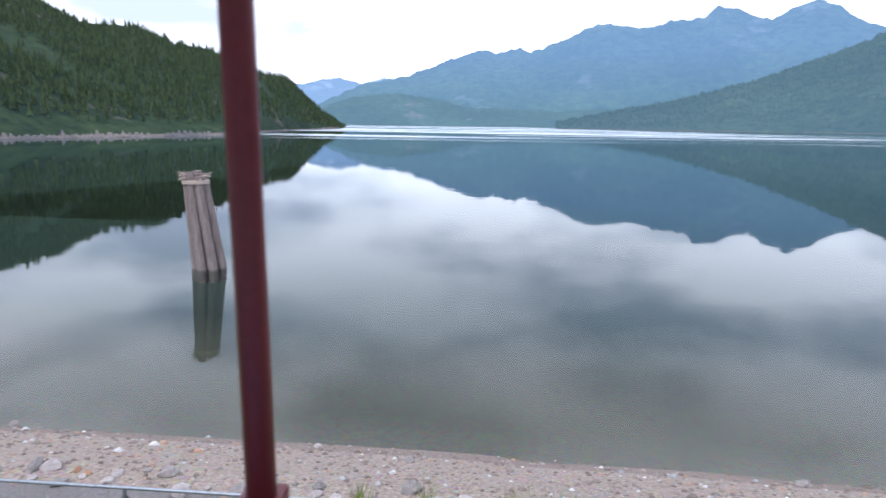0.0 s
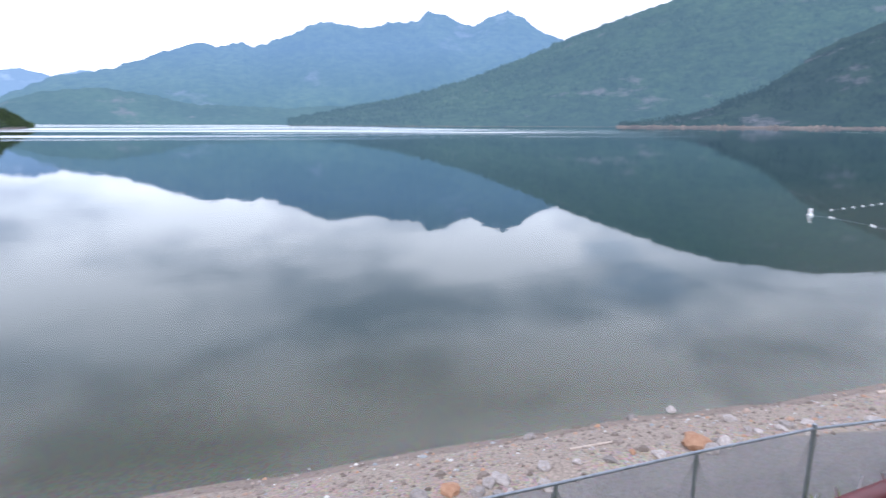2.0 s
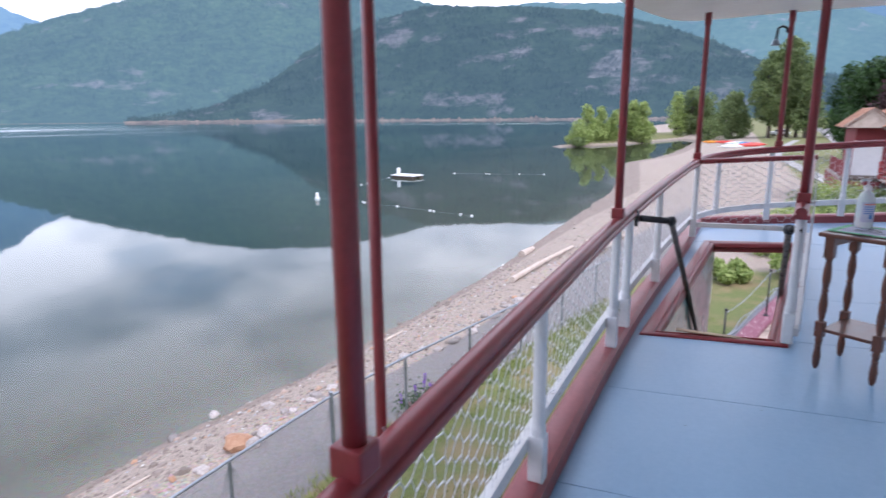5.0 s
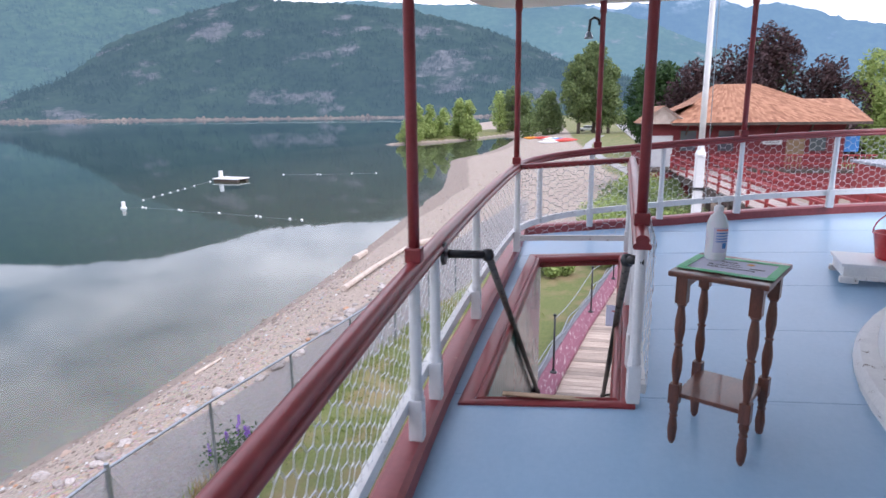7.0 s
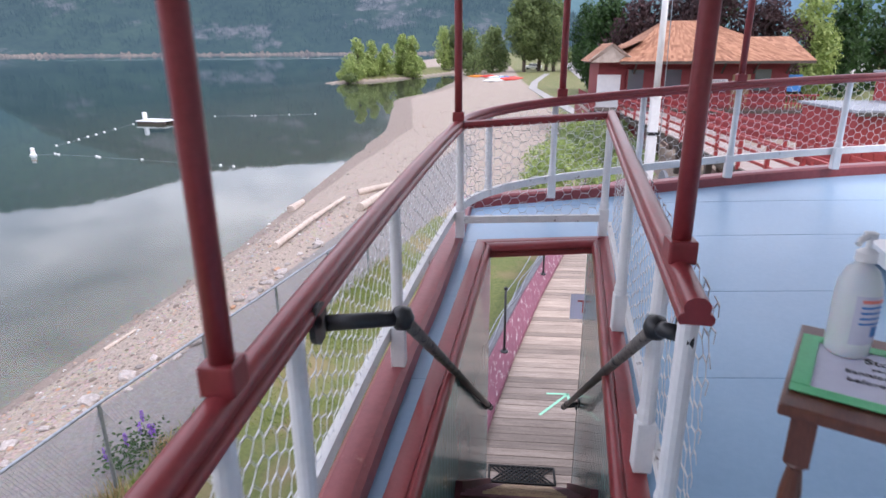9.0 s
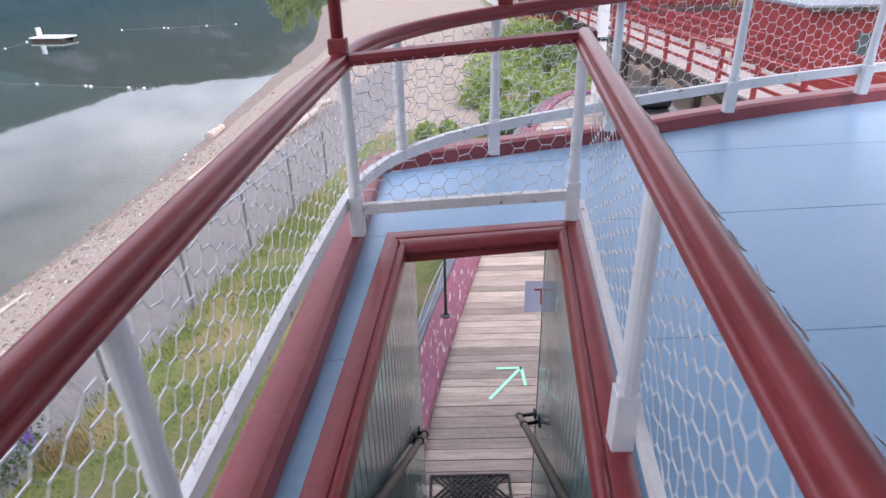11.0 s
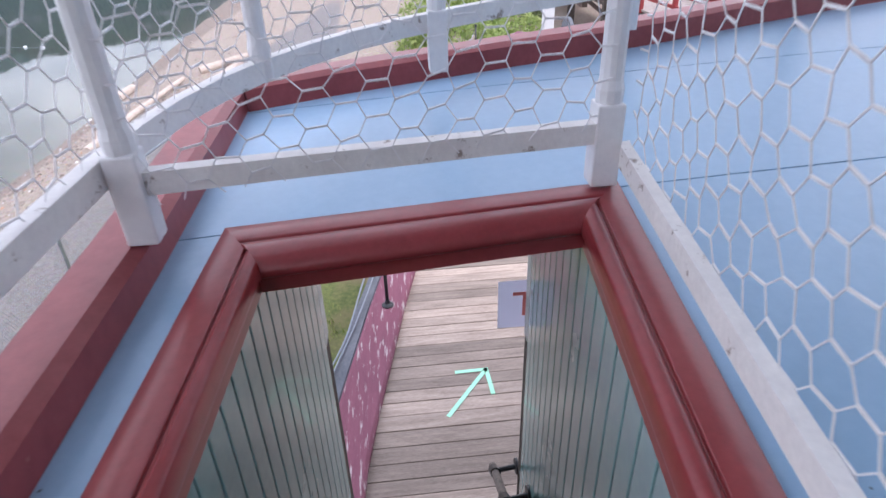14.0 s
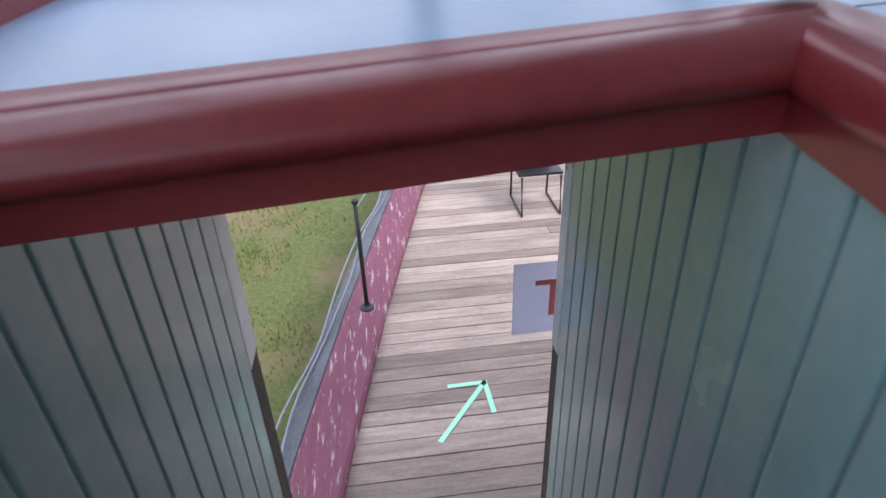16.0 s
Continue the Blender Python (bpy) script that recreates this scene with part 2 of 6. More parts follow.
_p.inputs["Base Color"].default_value = (0.10, 0.12, 0.14, 1)
_p.inputs["Roughness"].default_value = 0.05
_p.inputs["Specular IOR Level"].default_value = 0.9


def hill_material(name, dark, light, rock, haze, amount, rock_at=0.62, scale=0.012, snow=False, faces=(), low_haze=None):
    """Forest and bare rock on a far slope; haze is painted on as a faint bluish glow of the surface."""
    m, n, l, p = nodes_of(name)
    geo = n.new("ShaderNodeNewGeometry")
    mp = put(n, "ShaderNodeMapping", Scale=(1, 1, 1.6))
    l.new(geo.outputs["Position"], mp.inputs["Vector"])
    big = put(n, "ShaderNodeTexNoise", Scale=scale * 0.45, Detail=5.0, Roughness=0.6)
    mid = put(n, "ShaderNodeTexNoise", Scale=scale * 5, Detail=5.0, Roughness=0.7)
    pat = put(n, "ShaderNodeTexNoise", Scale=scale * 0.8, Detail=10.0, Roughness=0.66)
    for t in (big, mid, pat):
        l.new(mp.outputs["Vector"], t.inputs["Vector"])
    a = ramp(n, l, mid.outputs["Fac"], 0.33, dark, 0.68, light)
    tone = ramp(n, l, big.outputs["Fac"], 0.36, (0.65, 0.68, 0.7), 0.66, (1.25, 1.22, 1.1))
    col = blend(n, l, 1.0, a, tone, "MULTIPLY")
    mask = ramp(n, l, pat.outputs["Fac"], rock_at, (0, 0, 0), rock_at + 0.09, (1, 1, 1))
    col = blend(n, l, mask, col, rock)
    for fx, fy, fz, size in faces:
        gap = n.new("ShaderNodeVectorMath")
        gap.operation = "DISTANCE"
        gap.inputs[1].default_value = (fx, fy, fz)
        flat = put(n, "ShaderNodeMapping", Location=(fx, 0, 0), Scale=(0.0, 1, 1.2))
        l.new(geo.outputs["Position"], flat.inputs["Vector"])
        gap.inputs[1].default_value = (fx, fy, fz * 1.2)
        l.new(flat.outputs["Vector"], gap.inputs[0])
        ragged = n.new("ShaderNodeMath")
        ragged.operation = "MULTIPLY_ADD"
        ragged.inputs[1].default_value = size * 6.0
        l.new(pat.outputs["Fac"], ragged.inputs[0])
        l.new(gap.outputs["Value"], ragged.inputs[2])
        edge = n.new("ShaderNodeMapRange")
        edge.inputs["From Min"].default_value, edge.inputs["From Max"].default_value = size * 3.75, size * 3.35
        l.new(ragged.outputs[0], edge.inputs["Value"])
        streak = put(n, "ShaderNodeTexNoise", Scale=0.05, Detail=6.0, Roughness=0.7)
        tall = put(n, "ShaderNodeMapping", Scale=(1, 1, 0.35))
        l.new(geo.outputs["Position"], tall.inputs["Vector"])
        l.new(tall.outputs["Vector"], streak.inputs["Vector"])
        cliff = ramp(n, l, streak.outputs["Fac"], 0.36, (0.03, 0.035, 0.035), 0.66, (0.19, 0.175, 0.18))
        col = blend(n, l, edge.outputs["Result"], col, cliff)
    if snow:
        sep = n.new("ShaderNodeSeparateXYZ")
        l.new(geo.outputs["Position"], sep.inputs[0])
        hi = n.new("ShaderNodeMapRange")
        hi.inputs["From Min"].default_value, hi.inputs["From Max"].default_value = snow
        l.new(sep.outputs["Z"], hi.inputs["Value"])
        sn = put(n, "ShaderNodeTexNoise", Scale=scale * 1.6, Detail=8.0, Roughness=0.7)
        l.new(mp.outputs["Vector"], sn.inputs["Vector"])
        mul = n.new("ShaderNodeMath")
        mul.operation = "MULTIPLY"
        l.new(hi.outputs["Result"], mul.inputs[0])
        l.new(ramp(n, l, sn.outputs["Fac"], 0.50, (0, 0, 0), 0.60, (1, 1, 1)), mul.inputs[1])
        col = blend(n, l, mul.outputs[0], col, (0.75, 0.80, 0.86))
    l.new(col, p.inputs["Base Color"])
    p.inputs["Roughness"].default_value = 0.95
    p.inputs["Specular IOR Level"].default_value = 0.1
    # emission mixed over the slope stands in for haze
    em = put(n, "ShaderNodeEmission", Color=(*haze, 1), Strength=1.0)
    if low_haze:
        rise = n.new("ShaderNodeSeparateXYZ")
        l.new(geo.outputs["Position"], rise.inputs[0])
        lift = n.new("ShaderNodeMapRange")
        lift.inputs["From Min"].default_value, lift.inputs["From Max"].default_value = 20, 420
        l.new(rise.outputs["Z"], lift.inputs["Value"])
        l.new(ramp(n, l, lift.outputs["Result"], 0.0, low_haze, 1.0, haze), em.inputs["Color"])
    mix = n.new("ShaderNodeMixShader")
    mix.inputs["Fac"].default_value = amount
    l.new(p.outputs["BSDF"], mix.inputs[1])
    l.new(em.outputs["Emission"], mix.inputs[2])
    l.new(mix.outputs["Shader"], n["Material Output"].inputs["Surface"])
    return m


HAZE = (0.098, 0.175, 0.250)
HILL_NEAR = hill_material("near_forest_slope", (0.014, 0.030, 0.012), (0.045, 0.07, 0.024), (0.15, 0.115, 0.10), HAZE, 0.06, 0.57, 0.03)
HILL_MID = hill_material("mid_forest_slope", (0.011, 0.025, 0.017), (0.032, 0.054, 0.030), (0.13, 0.118, 0.125), HAZE, 0.27, 0.56, 0.008, faces=((1400, 262, 95, 62), (1400, 300, 110, 45), (1400, 235, 70, 50), (1400, 540, 160, 34)))
HILL_RIGHT = hill_material("right_forest_slope", (0.018, 0.042, 0.024), (0.062, 0.105, 0.048), (0.17, 0.155, 0.15), HAZE, 0.46, 0.62, 0.006)
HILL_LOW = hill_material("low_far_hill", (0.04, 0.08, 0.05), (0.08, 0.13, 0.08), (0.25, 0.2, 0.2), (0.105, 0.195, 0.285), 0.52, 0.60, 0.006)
HILL_BLUE = hill_material("blue_mountain", (0.04, 0.07, 0.06), (0.12, 0.17, 0.10), (0.20, 0.21, 0.24), (0.135, 0.25, 0.42), 0.64, 0.62, 0.004, snow=(560, 820), low_haze=(0.098, 0.195, 0.270))
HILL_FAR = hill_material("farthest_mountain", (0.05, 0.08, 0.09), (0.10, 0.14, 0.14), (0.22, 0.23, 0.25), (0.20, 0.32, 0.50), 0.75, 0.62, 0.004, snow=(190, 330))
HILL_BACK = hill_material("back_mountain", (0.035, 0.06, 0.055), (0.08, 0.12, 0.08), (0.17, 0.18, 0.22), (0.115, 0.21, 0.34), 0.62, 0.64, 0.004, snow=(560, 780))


def ground_material():
    """Lawn, gravel and beach by the masks stored on the sheet; light lost in deep water is painted into the lake bed's
    colour.
    """
    m, n, l, p = nodes_of("shore_ground")
    geo = n.new("ShaderNodeNewGeometry")
    coarse = put(n, "ShaderNodeTexNoise", Scale=0.7, Detail=6.0, Roughness=0.6)
    fine = put(n, "ShaderNodeTexNoise", Scale=16.0, Detail=5.0, Roughness=0.7)
    cell = put(n, "ShaderNodeTexVoronoi", Scale=16.0)
    for t in (coarse, fine, cell):
        l.new(geo.outputs["Position"], t.inputs["Vector"])
    sand = ramp(n, l, fine.outputs["Fac"], 0.32, (0.17, 0.135, 0.112), 0.68, (0.44, 0.365, 0.305))
    pebble = blend(n, l, 0.28, sand, cell.outputs["Color"], "SOFT_LIGHT")
    sand = blend(n, l, ramp(n, l, coarse.outputs["Fac"], 0.42, (0, 0, 0), 0.6, (1, 1, 1)), sand, pebble)
    gravel = ramp(n, l, fine.outputs["Fac"], 0.3, (0.125, 0.115, 0.113), 0.7, (0.245, 0.228, 0.222))
    gravel = blend(n, l, 0.08, gravel, cell.outputs["Color"], "SOFT_LIGHT")
    lawn = ramp(n, l, fine.outputs["Fac"], 0.3, (0.058, 0.088, 0.022), 0.7, (0.175, 0.19, 0.055))
    lawn = blend(n, l, ramp(n, l, coarse.outputs["Fac"], 0.48, (0, 0, 0), 0.62, (1, 1, 1)), lawn, (0.21, 0.165, 0.08))
    masks = {}
    for key in ("lawn", "gravel", "wet"):
        at = n.new("ShaderNodeAttribute")
        at.attribute_name = key
        edge = n.new("ShaderNodeMath")
        edge.operation = "MULTIPLY_ADD"
        edge.inputs[1].default_value = 0.7
        l.new(fine.outputs["Fac"], edge.inputs[0])
        l.new(at.outputs["Fac"], edge.inputs[2])
        masks[key] = ramp(n, l, edge.outputs[0], 0.78, (0, 0, 0), 0.92, (1, 1, 1))
    col = blend(n, l, masks["gravel"], sand, gravel)
    col = blend(n, l, masks["lawn"], col, lawn)
    col = blend(n, l, masks["wet"], col, blend(n, l, 0.5, sand, (0.125, 0.092, 0.08)))
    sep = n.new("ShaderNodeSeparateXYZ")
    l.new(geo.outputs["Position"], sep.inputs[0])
    # absorption in the water painted into the bed: tan shallows, dark green depths
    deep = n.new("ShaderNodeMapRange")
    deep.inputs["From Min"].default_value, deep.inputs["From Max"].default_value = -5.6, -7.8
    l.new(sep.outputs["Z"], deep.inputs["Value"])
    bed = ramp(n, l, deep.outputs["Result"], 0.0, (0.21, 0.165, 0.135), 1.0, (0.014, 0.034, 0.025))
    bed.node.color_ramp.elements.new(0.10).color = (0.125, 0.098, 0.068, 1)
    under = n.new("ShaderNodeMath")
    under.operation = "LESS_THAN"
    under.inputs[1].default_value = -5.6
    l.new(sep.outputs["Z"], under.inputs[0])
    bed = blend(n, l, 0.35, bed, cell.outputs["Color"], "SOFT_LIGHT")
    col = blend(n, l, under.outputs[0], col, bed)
    l.new(col, p.inputs["Base Color"])
    p.inputs["Roughness"].default_value = 0.9
    b = put(n, "ShaderNodeBump", Strength=0.5, Distance=0.03)
    l.new(fine.outputs["Fac"], b.inputs["Height"])
    l.new(b.outputs["Normal"], p.inputs["Normal"])
    return m


def water_material():
    """Clear lake water: its surface mirrors by Fresnel and lets the bed show through beneath."""
    m, n, l, p = nodes_of("lake_water")
    n.remove(p)
    geo = n.new("ShaderNodeNewGeometry")
    mp = put(n, "ShaderNodeMapping", Scale=(0.15, 1.3, 1.0), Rotation=(0, 0, radians(-14)))
    l.new(geo.outputs["Position"], mp.inputs["Vector"])
    swell = put(n, "ShaderNodeTexNoise", Scale=0.42, Detail=1.2, Roughness=0.4)
    chop = put(n, "ShaderNodeTexNoise", Scale=1.3, Detail=1.0, Roughness=0.4)
    calm = put(n, "ShaderNodeTexNoise", Scale=0.035, Detail=4.0, Roughness=0.6)
    for t in (swell, chop, calm):
        l.new(mp.outputs["Vector"], t.inputs["Vector"])
    strength = n.new("ShaderNodeMapRange")
    strength.inputs["From Min"].default_value, strength.inputs["From Max"].default_value = 0.40, 0.62
    strength.inputs["To Min"].default_value, strength.inputs["To Max"].default_value = 0.04, 0.20
    l.new(calm.outputs["Fac"], strength.inputs["Value"])
    b1 = put(n, "ShaderNodeBump", Distance=0.040)
    l.new(strength.outputs["Result"], b1.inputs["Strength"])
    l.new(swell.outputs["Fac"], b1.inputs["Height"])
    b2 = put(n, "ShaderNodeBump", Distance=0.003)
    l.new(strength.outputs["Result"], b2.inputs["Strength"])
    l.new(chop.outputs["Fac"], b2.inputs["Height"])
    l.new(b1.outputs["Normal"], b2.inputs["Normal"])
    fr = put(n, "ShaderNodeFresnel", IOR=1.33)
    l.new(b2.outputs["Normal"], fr.inputs["Normal"])
    see = put(n, "ShaderNodeBsdfTransparent", Color=(0.80, 0.90, 0.86, 1))
    gl = put(n, "ShaderNodeBsdfGlossy", Color=(0.84, 0.89, 0.92, 1), Roughness=0.03)
    streak = put(n, "ShaderNodeTexNoise", Scale=0.012, Detail=3.0, Roughness=0.5)
    l.new(mp.outputs["Vector"], streak.inputs["Vector"])
    sepw = n.new("ShaderNodeSeparateXYZ")
    l.new(geo.outputs["Position"], sepw.inputs[0])
    out_there = n.new("ShaderNodeMapRange")
    out_there.inputs["From Min"].default_value, out_there.inputs["From Max"].default_value = 200, 520
    out_there.inputs["To Min"].default_value, out_there.inputs["To Max"].default_value = 0.0, 0.42
    l.new(sepw.outputs["Y"], out_there.inputs["Value"])
    reach = n.new("ShaderNodeMapRange")
    reach.inputs["From Min"].default_value, reach.inputs["From Max"].default_value = 420, 180
    l.new(sepw.outputs["X"], reach.inputs["Value"])
    reached = n.new("ShaderNodeMath")
    reached.operation = "MULTIPLY"
    l.new(reach.outputs["Result"], reached.inputs[0])
    l.new(out_there.outputs["Result"], reached.inputs[1])
    wind = n.new("ShaderNodeMath")
    wind.operation = "MULTIPLY"
    l.new(ramp(n, l, streak.outputs["Fac"], 0.46, (0, 0, 0), 0.53, (1, 1, 1)), wind.inputs[0])
    l.new(reached.outputs[0], wind.inputs[1])
    ruffled = n.new("ShaderNodeMath")
    ruffled.operation = "ADD"
    ruffled.inputs[1].default_value = 0.025
    l.new(wind.outputs[0], ruffled.inputs[0])
    l.new(ruffled.outputs[0], gl.inputs["Roughness"])
    l.new(b2.outputs["Normal"], gl.inputs["Normal"])
    mix = n.new("ShaderNodeMixShader")
    l.new(fr.outputs["Fac"], mix.inputs["Fac"])
    l.new(see.outputs["BSDF"], mix.inputs[1])
    l.new(gl.outputs["BSDF"], mix.inputs[2])
    l.new(mix.outputs["Shader"], n["Material Output"].inputs["Surface"])
    return m


SHORE_ROCK = hill_material("shore_rock", (0.10, 0.082, 0.078), (0.25, 0.205, 0.19), (0.10, 0.10, 0.07), HAZE, 0.12, 0.60, 0.06)
SHEET, _n, _l, _p = nodes_of("thin_paper_sheet")
_p.inputs["Base Color"].default_value = (0.85, 0.85, 0.95, 1)
_p.inputs["Roughness"].default_value = 0.7
_t = put(_n, "ShaderNodeBsdfTranslucent", Color=(0.85, 0.85, 0.95, 1))
_m = _n.new("ShaderNodeMixShader")
_m.inputs["Fac"].default_value = 0.6
_l.new(_p.outputs["BSDF"], _m.inputs[1])
_l.new(_t.outputs["BSDF"], _m.inputs[2])
_l.new(_m.outputs["Shader"], _n["Material Output"].inputs["Surface"])
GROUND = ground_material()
WATER = water_material()

# ---- mesh helpers ----
def mesh_object(name, verts, faces, material, parent=None, label="", smooth=False):
    me = bpy.data.meshes.new(name)
    me.from_pydata([tuple(v) for v in verts], [], [tuple(f) for f in faces])
    me.materials.append(material)
    if smooth:
        me.polygons.foreach_set("use_smooth", [True] * len(me.polygons))
    me.update()
    ob = new(name, me)
    if parent:
        ob.parent = parent
    if label:
        tagged(ob, label)
    return ob


def part(name, bm, material, parent=None, label="", smooth=False):
    me = bpy.data.meshes.new(name)
    bmesh.ops.recalc_face_normals(bm, faces=bm.faces)
    bm.to_mesh(me)
    bm.free()
    me.materials.append(material)
    if smooth:
        me.polygons.foreach_set("use_smooth", [True] * len(me.polygons))
    ob = new(name, me)
    if parent:
        ob.parent = parent
    if label:
        tagged(ob, label)
    return ob


def empty(name, at, label, category, group="", kind=""):
    ob = new(name)
    ob.matrix_world = Matrix.Translation(at)
    ob.empty_display_size = 0.1
    return tagged(ob, label, category, group, kind)


def add_box(bm, centre, size, turn=None, bevel=0.0):
    made = bmesh.ops.create_cube(bm, size=1.0)["verts"]
    for v in made:
        v.co = Vector((v.co.x * size[0], v.co.y * size[1], v.co.z * size[2]))
    if bevel:
        edges = list({e for v in made for e in v.link_edges})
        out = bmesh.ops.bevel(bm, geom=edges, offset=bevel, segments=2, affect="EDGES", profile=0.6)
        made = list({v for f in out["faces"] for v in f.verts} | {v for v in made if v.is_valid})
    m = Matrix.Translation(centre) @ (turn.to_4x4() if turn else Matrix())
    bmesh.ops.transform(bm, matrix=m, verts=made)
    return bm


def box(centre, size, turn=None, bevel=0.0):
    return add_box(bmesh.new(), centre, size, turn, bevel)


def add_tube(bm, points, radius, sides=10, closed_ends=True):
    """A round bar along points; radius may be one number or one for each point."""
    pts = [Vector(p) for p in points]
    radii = radius if isinstance(radius, (list, tuple)) else [radius] * len(pts)
    rings = []
    for i, p in enumerate(pts):
        ahead = (pts[min(i + 1, len(pts) - 1)] - pts[max(i - 1, 0)]).normalized()
        side = ahead.cross(Vector((0, 0, 1)))
        if side.length < 0.05:
            side = ahead.cross(Vector((0, 1, 0)))
        side.normalize()
        up = side.cross(ahead)
        rings.append([bm.verts.new(p + radii[i] * (math.cos(a) * side + math.sin(a) * up)) for a in (math.tau * k / sides for k in range(sides))])
    for a, b in zip(rings, rings[1:]):
        for k in range(sides):
            bm.faces.new((a[k], a[(k + 1) % sides], b[(k + 1) % sides], b[k]))
    if closed_ends:
        bm.faces.new(rings[0])
        bm.faces.new(rings[-1][::-1])
    return bm


def tube(points, radius, sides=10):
    return add_tube(bmesh.new(), points, radius, sides)


def add_lathe(bm, profile, at=(0, 0, 0), sides=14):
    """Profile of (radius, height) turned about the upright axis."""
    rings = [[bm.verts.new((at[0] + r * math.cos(a), at[1] + r * math.sin(a), at[2] + z)) for a in (math.tau * k / sides for k in range(sides))]
             for r, z in profile]
    for a, b in zip(rings, rings[1:]):
        for k in range(sides):
            bm.faces.new((a[k], a[(k + 1) % sides], b[(k + 1) % sides], b[k]))
    bm.faces.new(rings[0][::-1])
    bm.faces.new(rings[-1])
    return bm


def lathe(profile, at=(0, 0, 0), sides=14):
    return add_lathe(bmesh.new(), profile, at, sides)


def sweep(points, section, inward):
    """A section of (across, up) pairs carried along a line; inward gives the level direction of 'across' at each point."""
    bm = bmesh.new()
    rings = []
    for p, side in zip(points, inward):
        rings.append([bm.verts.new(Vector(p) + Vector(side) * a + Vector((0, 0, b))) for a, b in section])
    k = len(section)
    for a, b in zip(rings, rings[1:]):
        for i in range(k):
            bm.faces.new((a[i], a[(i + 1) % k], b[(i + 1) % k], b[i]))
    bm.faces.new(rings[0][::-1])
    bm.faces.new(rings[-1])
    return bm


def soften(ob, degrees=38):
    """Smooth shading across gentle bends, crisp at the sharp ones."""
    ob.data.polygons.foreach_set("use_smooth", [True] * len(ob.data.polygons))
    ob.data.set_sharp_from_angle(angle=radians(degrees))
    return ob


def inward_of(points):
    """Level normals of a line, to the right of its run."""
    out = []
    for i in range(len(points)):
        a, b = Vector(points[max(i - 1, 0)]), Vector(points[min(i + 1, len(points) - 1)])
        d = b - a
        out.append(Vector((d.y, -d.x, 0)).normalized())
    return out


def smooth_step(a, b, x):
    t = np.clip((np.asarray(x, float) - a) / (b - a), 0, 1)
    return t * t * (3 - 2 * t)


# ---- the ship's shape ----
MID = -2.5          # the ship's centre line
DECK_LOW = -2.72    # the main deck


def dz(x, y):
    """Height of the upper deck, with its sheer and camber."""
    side = y if y >= MID else 2 * MID - y
    return 0.0045 * max(x - 5, 0) ** 2 - 0.015 - 0.0064 * (side + 3) ** 2


def rail_y(x):
    return 2.115 - (0.0165 * (x - 7) ** 2 if x > 7 else 0.0095 * (7 - max(x, 1.0)) ** 2)


def front_x(y):
    y = y if y >= MID else 2 * MID - y
    return 12.45 - 0.0283 * (y + 5) ** 2


def sill_front(y):
    """The sill's line at the front, squarer at its corner than the rail above it."""
    return float(np.interp(y, [0.3, 0.6, 0.95, 1.3, 1.6, 1.9], [front_x(0.3) + 0.09, 11.68, 11.63, 11.575, 11.53, 11.47])) if y > 0.3 else front_x(y) + 0.09


def edge_line(offset=0.0):
    """The line of the port rail from aft, round the corner and across the bow side, every few centimetres."""
    pts = [(x, rail_y(x)) for x in np.arange(-6.0, 10.5, 0.3)]
    a, b, c = Vector((10.5, rail_y(10.5))), Vector((11.12, 1.86)), Vector((front_x(1.15), 1.15))
    pts += [tuple(a * (1 - t) ** 2 + b * 2 * t * (1 - t) + c * t * t) for t in np.linspace(0, 1, 9)]
    pts += [(front_x(y), y) for y in np.arange(0.95, -6.0, -0.2)]
    flat = [Vector((x, y, 0)) for x, y in pts]
    return [p - n * offset for p, n in zip(flat, inward_of(flat))]


def along(offset, lift):
    return [Vector((p.x, p.y, dz(p.x, p.y) + lift)) for p in edge_line(offset)]


# ---- ground: one sheet from the shore to the horizon ----
WATER_Z = -5.6


def shore_y(x):
    return float(np.interp(x, [-300, -60, -8, 0, 7, 12, 16, 27, 34, 50, 61, 80, 94, 99, 108, 120, 143, 185, 205, 230, 400], [60, 26, 12.9, 12.8, 12.5, 12.2, 11.6, 11.2, 11.4, 12.0, 12.3, 15.3, 17.5, 17.2, 15.2, 14.0, 13.4, 14.0, 30, 45, 60]))


def rock_y(x):
    return float(np.interp(x, [-60, -3, 12.5, 15.3, 17.2, 19.8, 60], [9.6, 9.35, 9.0, 8.3, 7.9, 7.6, 3.0]))


def fence_y(x):
    return float(np.interp(x, [-60, 0, 11, 17.2, 30], [7.4, 7.1, 6.9, 5.75, 3.3]))


def spit_distance(x, y):
    pts = [(142, 40.0, 1.8), (150, 35.5, 4.5), (165, 31, 5.5), (185, 27, 7), (215, 24, 12)]
    best = -1e9
    for (ax, ay, ar), (bx, by, br) in zip(pts, pts[1:]):
        t = np.clip(((x - ax) * (bx - ax) + (y - ay) * (by - ay)) / ((bx - ax) ** 2 + (by - ay) ** 2), 0, 1)
        d = math.hypot(x - ax - t * (bx - ax), y - ay - t * (by - ay))
        best = max(best, ar + t * (br - ar) - d)
    return best


def ground_z(x, y):
    wide = 1 + 3.0 * float(smooth_step(22, 70, x))
    inland = (shore_y(x) - y) / wide
    if 120 < x < 260:
        inland = max(inland, spit_distance(x, y) * 0.5)
    if inland < 0:
        return WATER_Z + max(inland * 0.115 * wide, -0.6) + (max(inland + 5, -300) * 0.17 if inland < -5 else 0)
    z = np.interp(inland, [0, 1.0, 3.0, 5.2, 20, 120, 400], [WATER_Z, -5.18, -4.42, -4.2, -4.15, -3.6, -3.2])
    return float(z) + 0.05 * noise.noise(Vector((x * 0.35, y * 0.35, 0)))


